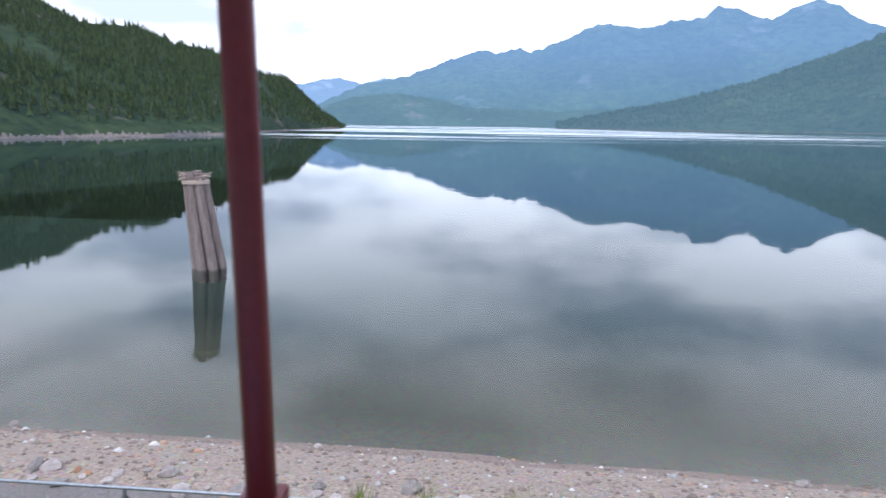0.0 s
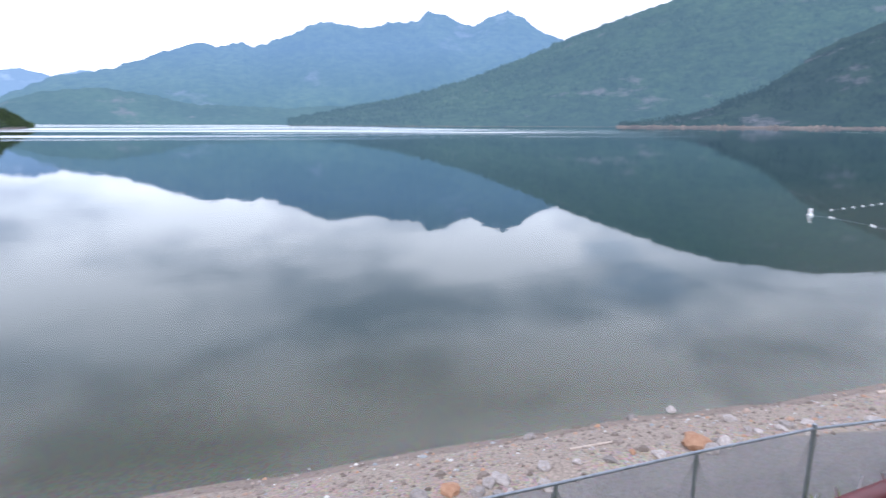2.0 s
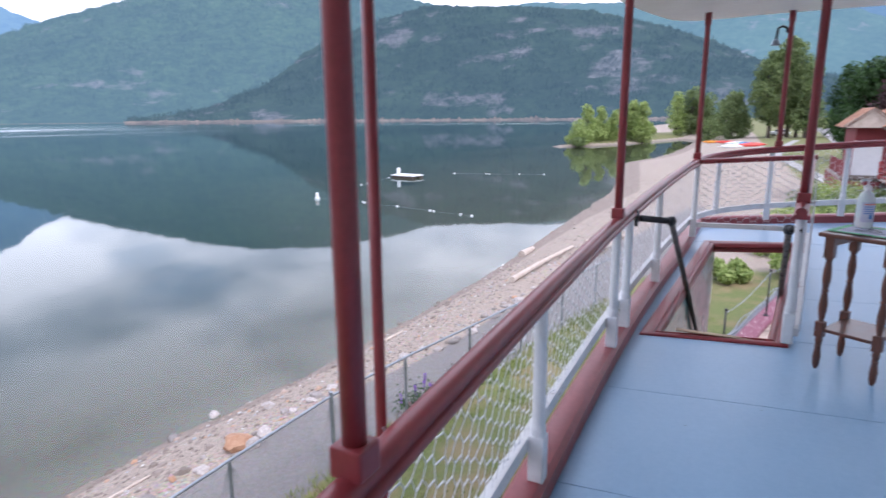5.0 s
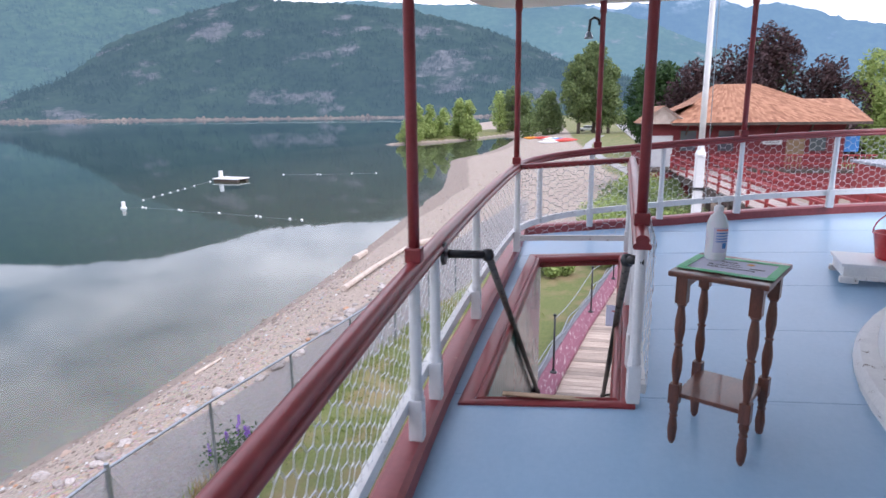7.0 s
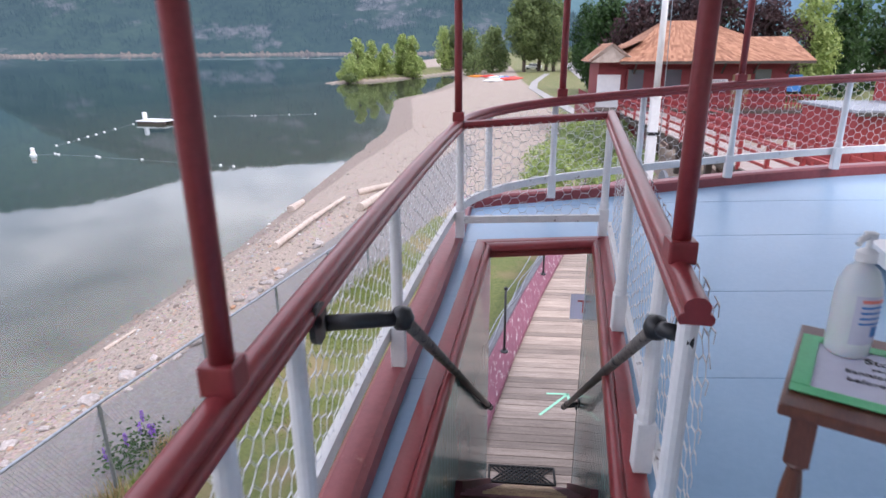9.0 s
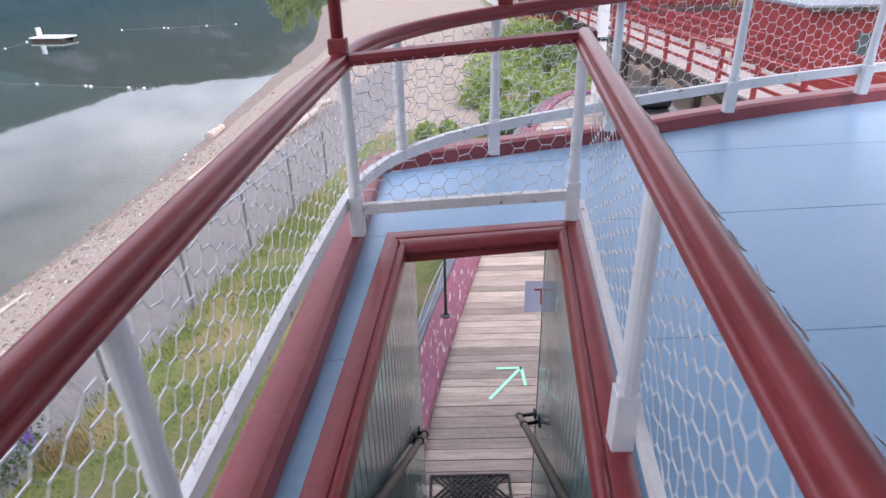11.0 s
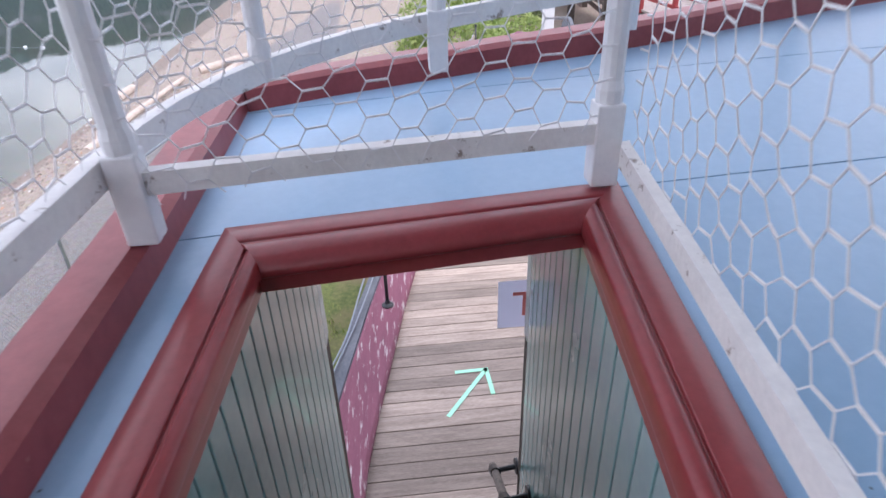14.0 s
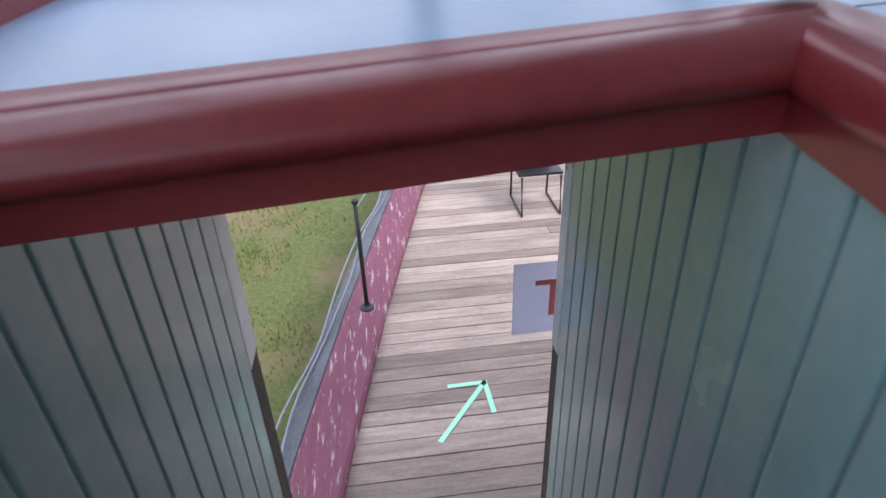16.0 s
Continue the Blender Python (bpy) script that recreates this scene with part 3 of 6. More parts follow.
def build_ground():
    xs = np.concatenate([-np.geomspace(4600, 31, 26), np.arange(-30, 32, 0.5), np.arange(32, 260, 2.0), np.geomspace(262, 4600, 22)])
    ys = np.concatenate([-np.geomspace(4600, 42, 22), np.arange(-40, 0, 2.0), np.arange(0, 16, 0.3), np.arange(16, 48, 1.0), np.geomspace(48, 4600, 26)])
    verts = [(x, y, ground_z(x, y)) for x in xs for y in ys]
    k = len(ys)
    faces = [(i * k + j, (i + 1) * k + j, (i + 1) * k + j + 1, i * k + j + 1) for i in range(len(xs) - 1) for j in range(k - 1)]
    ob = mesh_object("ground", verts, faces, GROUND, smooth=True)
    lawn, gravel, wet = [], [], []
    for x, y, z in verts:
        near = fence_y(x) + 0.1 * noise.noise(Vector((x, y, 3)))
        park = 0.0
        if x > 40:
            park = float(smooth_step(-1.5 + (x - 60) * 0.02, -4.5 + (x - 60) * 0.02, y)) * float(smooth_step(52, 66, x))
        if 120 < x < 300 and spit_distance(x, y) > 2.2:
            park = 1.0
        lawn.append(max(float(smooth_step(near + 0.25, near - 0.3, y)) * float(smooth_step(31, 24, x)), park))
        gravel.append(float(smooth_step(near - 0.3, near + 0.2, y)) * float(smooth_step(rock_y(x) + 0.1, rock_y(x) - 0.5, y)) * float(smooth_step(60, 30, x)))
        wet.append(float(smooth_step(-5.22, -5.42, z)) * 0.75)
    for key, values in (("lawn", lawn), ("gravel", gravel), ("wet", wet)):
        ob.data.attributes.new(key, "FLOAT", "POINT").data.foreach_set("value", values)
    return tagged(ob, "lawn, grey gravel path, pebble beach and lake bed", "ground", kind="structure")


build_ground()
_w = [(-4700, -30, WATER_Z), (4700, -30, WATER_Z), (4700, 4700, WATER_Z), (-4700, 4700, WATER_Z)]
tagged(mesh_object("water", _w, [(0, 1, 2, 3)], WATER), "calm grey-green lake mirroring clouds and mountains", "lake", kind="structure")


# ---- mountains, each a slope from its foot up to its skyline ----
def mountain(name, label, skyline, foot, crest, material, step=0.25, rows=26, rough=1.0, seed=0.0):
    """skyline: bearing and elevation in degrees from the ship; foot and crest: distances (one number or by bearing)."""
    az = [a for a, _ in skyline]
    order = np.argsort(az)
    az, el = np.array(az)[order], np.array([e for _, e in skyline])[order]
    span = np.arange(az[0], az[-1] + 1e-6, step)
    ex, ey, ez = 4.5, 1.5, 1.27
    verts, faces = [], []
    for a in span:
        ra = radians(a)
        e = float(np.interp(a, az, el))
        f0 = float(np.interp(a, *foot)) if isinstance(foot, tuple) else foot
        c0 = float(np.interp(a, *crest)) if isinstance(crest, tuple) else crest
        top = ez + c0 * math.tan(radians(e)) + rough * c0 * 0.0022 * noise.fractal(Vector((a * 1.4, seed, 0)), 0.8, 2.2, 5)
        for k in range(rows + 1):
            u = k / rows
            r = f0 + (c0 - f0) * u
            x, y = ex + r * math.cos(ra), ey + r * math.sin(ra)
            z = -7 + (top + 7) * (u ** 0.92 if top > 60 else u ** 0.7)
            q = Vector((x * 0.004, y * 0.004, seed))
            z += rough * (top + 7) * 0.16 * u * (1 - u) * (noise.ridged_multi_fractal(q, 0.9, 2.1, 5, 1.0, 2.0) - 1.0)
            line = ez + r * math.tan(radians(e)) * 0.985
            if u < 0.97:
                z = min(z, max(line, -6.5))
            verts.append((x, y, z))
        rb = c0 * 1.12
        verts.append((ex + rb * math.cos(ra), ey + rb * math.sin(ra), -20))
    k = rows + 2
    for i in range(len(span) - 1):
        for j in range(k - 1):
            faces.append((i * k + j, (i + 1) * k + j, (i + 1) * k + j + 1, i * k + j + 1))
    ob = mesh_object(name, verts, faces, material, smooth=True)
    tagged(ob, label, "mountain", kind="structure")
    return ob, verts, k, rows


HEADLAND = [(103.0, -0.5), (103.8, -0.2), (105.4, 0.9), (107.1, 2.5), (108.5, 3.8), (112.1, 4.5), (114.5, 5.9), (117.8, 6.4), (120.6, 7.4), (123.6, 7.4),
            (125.6, 7.8), (126.7, 8.6), (129.0, 9.5), (136, 11), (150, 12), (170, 11), (185, 9)]
RIGHT_HILL = [(84, 0.3), (80.4, 1.0), (76.4, 1.85), (72.1, 2.75), (67.5, 4.0), (62.6, 5.8), (57.6, 7.8), (52.6, 9.4), (49.5, 10.3), (44.5, 11.4), (37.1, 11.6),
              (31, 10.7), (24, 9.0), (14, 7.0)]
CLIFF_HILL = [(54, 0.1), (53.2, 0.3), (49.9, 1.08), (42.3, 4.07), (37.2, 6.54), (32.0, 8.6), (27.6, 9.75), (23.0, 9.6), (18.7, 9.5), (13.2, 8.95), (8.1, 7.68), (3.1, 6.02),
              (0.5, 4.7), (-3, 3.6), (-8, 2.4), (-14, 1.2)]
BLUE_RANGE = [(110, 0.8), (105.9, 1.65), (101.8, 3.5), (97.6, 4.3), (94.5, 5.5), (91.0, 6.72), (89.4, 6.38), (87.4, 6.88), (86.4, 6.48), (83.4, 7.56), (80.6, 8.82),
              (78.6, 8.6), (76.7, 8.3), (74.1, 8.9), (72.1, 8.9), (71.1, 9.8), (69.4, 9.5), (68.1, 8.8), (67.0, 8.55), (65.7, 9.25), (63.9, 9.85), (62.3, 9.15),
              (61.1, 8.15), (58.6, 7.2), (54, 6.5), (48, 6)]
LOW_HILL = [(106.5, 0.6), (105.4, 1.41), (102.8, 2.36), (98.7, 2.79), (95.5, 2.4), (91.9, 1.6), (88.2, 1.5), (84, 1.3), (80, 1.6), (74, 1.4), (66, 0.8)]
SNOW_RANGE = [(112, 2.8), (107.3, 3.35), (105.1, 3.9), (103.8, 4.03), (101.8, 3.58), (99.7, 4.1), (96, 3.5)]
END_RANGE = [(34, 7.5), (26, 9.2), (18.2, 9.8), (10, 9.4), (3.1, 9.45), (-1.9, 8.82), (-4.8, 8.24), (-7.2, 7.45), (-10.5, 5.93), (-13.7, 4.65), (-20, 2.8), (-30, 1.5)]
BACK_RANGE = [(20, 8.6), (10, 9.4), (3.1, 9.6), (-1.8, 9.1), (-4.8, 8.47), (-5.7, 9.1), (-7.1, 8.8), (-8.5, 9.25), (-10.3, 9.3), (-12.5, 8.91), (-14.3, 8.13), (-16.8, 8.24),
              (-19.6, 7.43), (-21.6, 6.61), (-23.9, 6.15), (-25.9, 5.71), (-32, 5.5), (-45, 6.5)]
TOWN_SLOPE = [(-24, 1.0), (-30, 3.5), (-40, 6), (-60, 9), (-90, 10), (-120, 10), (-150, 10), (-185, 9)]

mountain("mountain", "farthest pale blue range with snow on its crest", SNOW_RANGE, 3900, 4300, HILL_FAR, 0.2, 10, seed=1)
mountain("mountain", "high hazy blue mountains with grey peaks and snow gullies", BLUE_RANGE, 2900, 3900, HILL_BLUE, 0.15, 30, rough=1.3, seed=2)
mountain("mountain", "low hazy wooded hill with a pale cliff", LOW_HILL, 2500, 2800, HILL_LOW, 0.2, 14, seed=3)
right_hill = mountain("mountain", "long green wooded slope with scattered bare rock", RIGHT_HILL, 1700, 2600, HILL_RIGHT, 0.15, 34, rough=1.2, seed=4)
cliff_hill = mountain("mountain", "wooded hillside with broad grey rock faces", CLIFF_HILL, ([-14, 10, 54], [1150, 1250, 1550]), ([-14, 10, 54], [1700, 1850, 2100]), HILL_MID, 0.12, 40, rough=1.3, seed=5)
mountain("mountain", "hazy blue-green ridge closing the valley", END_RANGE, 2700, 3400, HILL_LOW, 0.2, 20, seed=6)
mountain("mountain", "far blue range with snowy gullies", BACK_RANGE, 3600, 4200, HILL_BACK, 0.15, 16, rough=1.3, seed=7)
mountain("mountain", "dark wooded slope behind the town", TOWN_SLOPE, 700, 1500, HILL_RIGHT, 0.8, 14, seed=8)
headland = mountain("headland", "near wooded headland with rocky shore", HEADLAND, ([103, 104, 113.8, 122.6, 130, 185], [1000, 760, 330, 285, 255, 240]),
                    ([103, 104, 113.8, 122.6, 130, 185], [1050, 900, 620, 560, 520, 480]), HILL_NEAR, 0.25, 30, rough=1.2, seed=9)


def forest(name, label, hill, count, low, high, seed, material, spread=(0.02, 0.99), gap=0.54):
    """Conifers standing on a slope: two stacked cones each, in one mesh."""
    ob, verts, k, rows = hill
    rng = np.random.default_rng(seed)
    strips = len(verts) // k
    v = np.array(verts).reshape(strips, k, 3)
    out, faces, base = [], [], 0
    while base < count:
        i, u = rng.random() * (strips - 1), spread[0] + (spread[1] - spread[0]) * rng.random() ** 0.8
        a, j = int(i), u * rows
        b = int(j)
        p = v[a, b] * (1 - (i - a)) * (1 - (j - b)) + v[a + 1, b] * (i - a) * (1 - (j - b)) + v[a, b + 1] * (1 - (i - a)) * (j - b) + v[a + 1, b + 1] * (i - a) * (j - b)
        if p[2] < -5.2 or noise.noise(Vector(p) * 0.016) * 0.5 + 0.5 > gap + 0.2 * rng.random():
            continue
        h = low + (high - low) * rng.random()
        w = h * (0.13 + 0.06 * rng.random())
        s, turn = len(out), rng.random() * 6
        for z0, r, z1 in ((0.08, 1.0, 0.62), (0.42, 0.62, 1.0)):
            q = len(out)
            out += [(p[0] + w * r * math.cos(turn + t), p[1] + w * r * math.sin(turn + t), p[2] + h * (z0 + 0.05 * rng.random())) for t in (0, 1.257, 2.513, 3.77, 5.027)]
            out.append((p[0], p[1], p[2] + h * z1))
            faces += [(q + t, q + (t + 1) % 5, q + 5) for t in range(5)]
        base += 1
    ob2 = mesh_object(name, out, faces, material)
    return tagged(ob2, label, "forest", kind="stuff")


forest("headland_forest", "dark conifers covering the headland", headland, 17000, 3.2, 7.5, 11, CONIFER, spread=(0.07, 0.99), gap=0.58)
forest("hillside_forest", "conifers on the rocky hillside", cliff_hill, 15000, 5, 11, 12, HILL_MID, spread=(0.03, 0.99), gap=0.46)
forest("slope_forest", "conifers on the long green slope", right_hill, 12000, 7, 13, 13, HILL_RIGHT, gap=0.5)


def shore_rocks(name, label, foot, bearings, high, seed):
    """A strip of pale broken rock at a far shore's edge."""
    verts, faces = [], []
    span = np.arange(bearings[0], bearings[1], 0.08)
    for a in span:
        r = float(np.interp(a, *foot))
        h = high * (0.35 + 0.9 * abs(noise.noise(Vector((a * 2.1, seed, 0)))) + 0.4 * abs(noise.noise(Vector((a * 9, seed, 2)))))
        for q, z in ((-3, -6.2), (-1, -5.3), (4, -5.6 + h * 0.6), (12, -5.6 + h), (26, -6.0)):
            verts.append((4.5 + (r + q) * math.cos(radians(a)), 1.5 + (r + q) * math.sin(radians(a)), z + 0.25 * h * noise.noise(Vector((a * 14, q, seed)))))
    for i in range(len(span) - 1):
        faces += [(i * 5 + k, i * 5 + 5 + k, i * 5 + 6 + k, i * 5 + 1 + k) for k in range(4)]
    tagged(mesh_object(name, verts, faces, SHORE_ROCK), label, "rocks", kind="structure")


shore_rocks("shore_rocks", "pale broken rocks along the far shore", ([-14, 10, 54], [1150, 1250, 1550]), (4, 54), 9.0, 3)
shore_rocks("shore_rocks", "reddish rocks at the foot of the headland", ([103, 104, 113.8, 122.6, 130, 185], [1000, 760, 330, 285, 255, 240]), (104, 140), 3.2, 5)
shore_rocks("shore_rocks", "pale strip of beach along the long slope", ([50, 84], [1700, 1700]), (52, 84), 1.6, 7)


# ---- upper deck ----
LEFT_NEAR, LEFT_FAR = (7.83, 2.003), (10.633, 1.787)
RIGHT_NEAR, RIGHT_FAR = (7.83, 1.152), (10.633, 0.868)


def hatch_left(x):
    return LEFT_NEAR[1] + (x - 7.83) / 2.803 * (LEFT_FAR[1] - LEFT_NEAR[1])


def hatch_right(x):
    return RIGHT_NEAR[1] + (x - 7.83) / 2.803 * (RIGHT_FAR[1] - RIGHT_NEAR[1])


SEAMS = [-5.0, -3.9, -2.8, -1.7, -0.7, 0.3, 1.3, 2.25, 3.2, 4.15, 5.1, 6.05, 7.0, 7.95, 8.85, 9.72, 10.62, 11.4, 12.3]


def build_deck():
    deck = empty("deck", (0, 0, 0), "glossy blue painted upper deck with plank seams", "deck", kind="structure")
    for a, b in zip(SEAMS, SEAMS[1:]):
        xs = [a + 0.0025] + list(np.arange(a + 0.1, b - 0.05, 0.3 if a < 10.5 else 0.06)) + [b - 0.0025]
        for cut in (LEFT_NEAR[0] + 0.09, LEFT_FAR[0] - 0.09):
            if a < cut < b:
                xs.append(cut)
        xs = sorted(xs)
        bm = bmesh.new()
        for x0, x1 in zip(xs, xs[1:]):
            if x1 - x0 < 1e-4:
                continue
            def limit(x):
                return rail_y(min(x, 10.5)) if x <= 10.5 else 1.95
            open_here = LEFT_NEAR[0] + 0.08 < (x0 + x1) / 2 < LEFT_FAR[0] - 0.08
            spans = [(MID * 2 - 2.1, "hr"), ("hl", "edge")] if open_here else [(MID * 2 - 2.1, "edge")]
            for lo, hi in spans:
                def pos(x, t):
                    p = {"hr": hatch_right(x) + 0.05, "hl": hatch_left(x) - 0.05, "edge": limit(x)}
                    y0, y1 = p.get(lo, lo), p.get(hi, hi)
                    y = y0 + (y1 - y0) * t
                    return x, y
                n = (14 if a < 10.5 else 60) if lo == MID * 2 - 2.1 else 2
                for k in range(n):
                    quad = [pos(x0, k / n), pos(x1, k / n), pos(x1, (k + 1) / n), pos(x0, (k + 1) / n)]
                    if all(q[0] > sill_front(q[1]) + 0.03 for q in quad):
                        continue
                    quad = [(min(q[0], sill_front(q[1]) + 0.03), q[1]) for q in quad]
                    if len({(round(q[0], 4), round(q[1], 4)) for q in quad}) < 4:
                        continue
                    bm.faces.new([bm.verts.new((x, y, dz(x, y))) for x, y in quad])
        bmesh.ops.remove_doubles(bm, verts=bm.verts, dist=1e-4)
        made = bmesh.ops.extrude_face_region(bm, geom=list(bm.faces))["geom"]
        for v in made:
            if isinstance(v, bmesh.types.BMVert):
                v.co.z -= 0.05
        part("deck_panel", bm, BLUE, deck)
    return deck


build_deck()

SILL = [(-0.085, 0.0), (-0.085, 0.055), (-0.06, 0.085), (0.03, 0.085), (0.055, 0.07), (0.06, -0.02), (0.06, -0.06), (-0.085, -0.06)]
def sill_line():
    flat = [(x, rail_y(x)) for x in np.arange(-6.0, 9.9, 0.3)] + [(10.5, 1.955), (11.43, 1.925), (11.47, 1.88)]
    flat += [(sill_front(y), y) for y in [1.6, 1.3, 0.95, 0.6] + list(np.arange(0.3, -6.0, -0.25))]
    return [Vector((x, y, dz(x, y))) for x, y in flat]


line = sill_line()
tagged(part("sill", sweep(line, SILL, inward_of(line)), RED_WORN), "worn oxide-red timber sill along the deck edge", "sill", kind="structure")
FASCIA = [(-0.09, -0.05), (-0.06, -0.05), (-0.06, -0.34), (-0.09, -0.34)]
tagged(part("fascia", sweep(line, FASCIA, inward_of(line)), WHITE), "white board below the deck edge", "board", kind="structure")

# top rail with a moulded section, and the low white rail, round the open deck
RAIL = [(-0.05, 0.0), (-0.056, 0.006), (-0.058, 0.013), (-0.055, 0.021), (-0.048, 0.026), (-0.040, 0.028), (-0.040, 0.034), (-0.043, 0.040), (-0.041, 0.049), (-0.033, 0.058), (-0.018, 0.065)]
RAIL = RAIL + [(0.0, 0.067)] + [(-a, z) for a, z in RAIL[::-1]]
RAIL = [(a * 0.76, z) for a, z in RAIL]
RAIL_UP = 0.815


def rail_lift(x):
    return RAIL_UP + float(np.interp(x, [2.0, 4.7, 7.4, 10.0], [-0.08, -0.055, -0.028, 0.0]))


LOW = [(-0.055, 0.205), (-0.02, 0.205), (-0.02, 0.262), (-0.055, 0.262)]

port_rail = empty("railing", (0, 0, 0), "ship's railing with oxide-red top rail and white posts", "railing")
line = [Vector((p.x, p.y, p.z + rail_lift(p.x))) for p in along(0.0, 0.0)]
soften(part("top_rail", sweep(line, RAIL, inward_of(line)), RED, port_rail, "moulded oxide-red top rail"))
line = along(0.0, 0.0)
part("low_rail", sweep(line, LOW, inward_of(line)), WHITE_WORN, port_rail, "flaking white low rail")


def white_post(x, y, parent, height, foot=0.08, block=0.19):
    z = dz(x, y) + foot
    bm = box((x, y, z + block / 2), (0.062, 0.062, block), bevel=0.006)
    add_lathe(bm, [(0.029, block - 0.01), (0.031, block + 0.03), (0.026, block + 0.05), (0.0245, height - foot)], (x, y, z), 12)
    return part("post", bm, WHITE, parent, smooth=False)


for x in (-4.6, -3.1, -1.6, -0.1, 1.4, 2.9, 4.45, 5.92, 7.38, 7.75, 8.84, 10.5):
    white_post(x, rail_y(x) - 0.012, port_rail, rail_lift(x))
white_post(11.07, 1.725, port_rail, RAIL_UP, foot=0.21, block=0.05)
for x, y in ((11.37, 1.22), (11.62, 0.50), (front_x(-0.30), -0.30), (front_x(-1.27), -1.27), (front_x(-2.2), -2.2), (front_x(-3.2), -3.2), (front_x(-4.2), -4.2), (front_x(-5.2), -5.2)):
    white_post(x, y, port_rail, RAIL_UP)


def netting(name, path, bottom, top, parent, s=0.040, r=0.00155):
    """Hexagon wire along a line of (x, y, deck height) points."""
    pts = [Vector(p) for p in path]
    run = [0.0]
    for a, b in zip(pts, pts[1:]):
        run.append(run[-1] + (b - a).length)
    length = run[-1]
    tall = top - bottom
    h = s * math.sqrt(3) / 2
    rng = random.Random(len(pts) + int(length * 100))
    cols, rws = int(length / (1.5 * s)) + 1, int(tall / h) + 2
    jig = {}

    def place(u, v):
        key = (round(u * 500), round(v * 500))
        if key not in jig:
            jig[key] = (rng.uniform(-0.005, 0.005), rng.uniform(-0.005, 0.005), rng.uniform(-0.004, 0.004))
        du, dv, dw = jig[key]
        u, v = min(max(u + du, 0), length), min(max(v + dv, 0), tall)
        i = min(int(np.searchsorted(run, u, side="right")) - 1, len(pts) - 2)
        f = (u - run[i]) / (run[i + 1] - run[i])
        p = pts[i].lerp(pts[i + 1], f)
        d = (pts[i + 1] - pts[i]).normalized()
        return p + Vector((d.y, -d.x, 0)) * dw + Vector((0, 0, bottom + v))

    verts, faces = [], []

    def wire(a, b, rad):
        d = (b - a)
        if d.length < 0.004:
            return
        d.normalize()
        n1 = d.orthogonal().normalized() * rad
        n2 = d.cross(n1)
        q = len(verts)
        for p in (a, b):
            verts.extend((p + n1, p + n2, p - n1, p - n2))
        faces.extend((q + k, q + (k + 1) % 4, q + 4 + (k + 1) % 4, q + 4 + k) for k in range(4))

    for c in range(cols):
        for k in range(rws):
            u, v = c * 1.5 * s, 2 * h * k + (h if c % 2 else 0)
            if v > tall + h or u > length:
                continue
            corner = [(u + s * math.cos(t), v + s * math.sin(t)) for t in (math.radians(60 * q) for q in range(6))]
            for q in (0, 1, 2):
                (u0, v0), (u1, v1) = corner[q], corner[q + 1]
                if min(v0, v1) > tall or max(v0, v1) < 0 or min(u0, u1) > length:
                    continue
                wire(place(u0, v0), place(u1, v1), r * (1.7 if q == 1 else 1.0))
    return mesh_object(name, verts, faces, WIRE, parent, "white painted hexagon wire netting")


def net_line(pts):
    return [(p[0], p[1], dz(p[0], p[1])) for p in pts]


netting("netting", net_line([p.xy for p in edge_line(0.035) if p.x > 1.5 and p.y > -3.6]), 0.21, RAIL_UP + 0.01, port_rail)

# red stanchions that carry the canopy roof
ROOF_UP = 2.26


def stanchion(x, y, r=0.024, base=RAIL_UP + 0.06, block=True, name="stanchion"):
    z0 = dz(x, y) + base
    z1 = dz(x, y) + ROOF_UP
    root = empty(name, (x, y, z0), "oxide-red round post carrying the roof", "post", "roof posts")
    bm = lathe([(r, 0.0), (r, 0.5), (r * 0.98, z1 - z0 - 0.12), (r * 1.25, z1 - z0 - 0.1), (r * 1.25, z1 - z0)], (0, 0, 0), 16)
    part("shaft", bm, RED, root, smooth=True)
    if block:
        cb = box((0, 0, 0.03), (r * 2.9, r * 2.9, 0.062), bevel=0.007)
        part("collar", cb, RED, root)
    return root


for x in (-2.4, 0.2, 2.60, 4.71, 7.44):
    stanchion(x, rail_y(x), 0.0235, rail_lift(x) + 0.06)
stanchion(10.5, rail_y(10.5), 0.025)
stanchion(11.40, 1.17, 0.026)
stanchion(front_x(-0.30), -0.30, 0.026)
stanchion(front_x(-3.4), -3.4, 0.026)
thin = empty("drain_pipe", (4.93, 2.15, 0), "thin oxide-red pipe running down outside the rail", "pipe")
part("shaft", tube([(0, 0, -0.9), (0, 0, 2.1)], 0.0125, 12), RED, thin, smooth=True)
part("coupling", tube([(0, 0, 1.80), (0, 0, 1.85)], 0.017, 12), RED, thin, smooth=True)


def build_roof():
    """Canopy over the deck: white boards beneath, a rounded front."""
    bm = bmesh.new()
    rows = []
    outer = [Vector((p.x, p.y)) for p in edge_line(0.38)]
    for p in outer:
        p.x = min(p.x, front_x(p.y) + 0.22)
    n = 16
    for p in outer:
        yy = max(p.y, MID)
        rows.append([bm.verts.new((p.x, MID + (yy - MID) * k / n, dz(min(p.x, 11.5), MID + (yy - MID) * k / n) + ROOF_UP)) for k in range(n + 1)])
    for a, b in zip(rows, rows[1:]):
        for k in range(n):
            try:
                bm.faces.new((a[k], b[k], b[k + 1], a[k + 1]))
            except ValueError:
                pass
    geom = bmesh.ops.extrude_face_region(bm, geom=list(bm.faces))["geom"]
    for v in geom:
        if isinstance(v, bmesh.types.BMVert):
            v.co.z += 0.09
    return tagged(part("roof", bm, WHITE), "white-painted canopy roof over the deck", "roof", kind="structure")


build_roof()


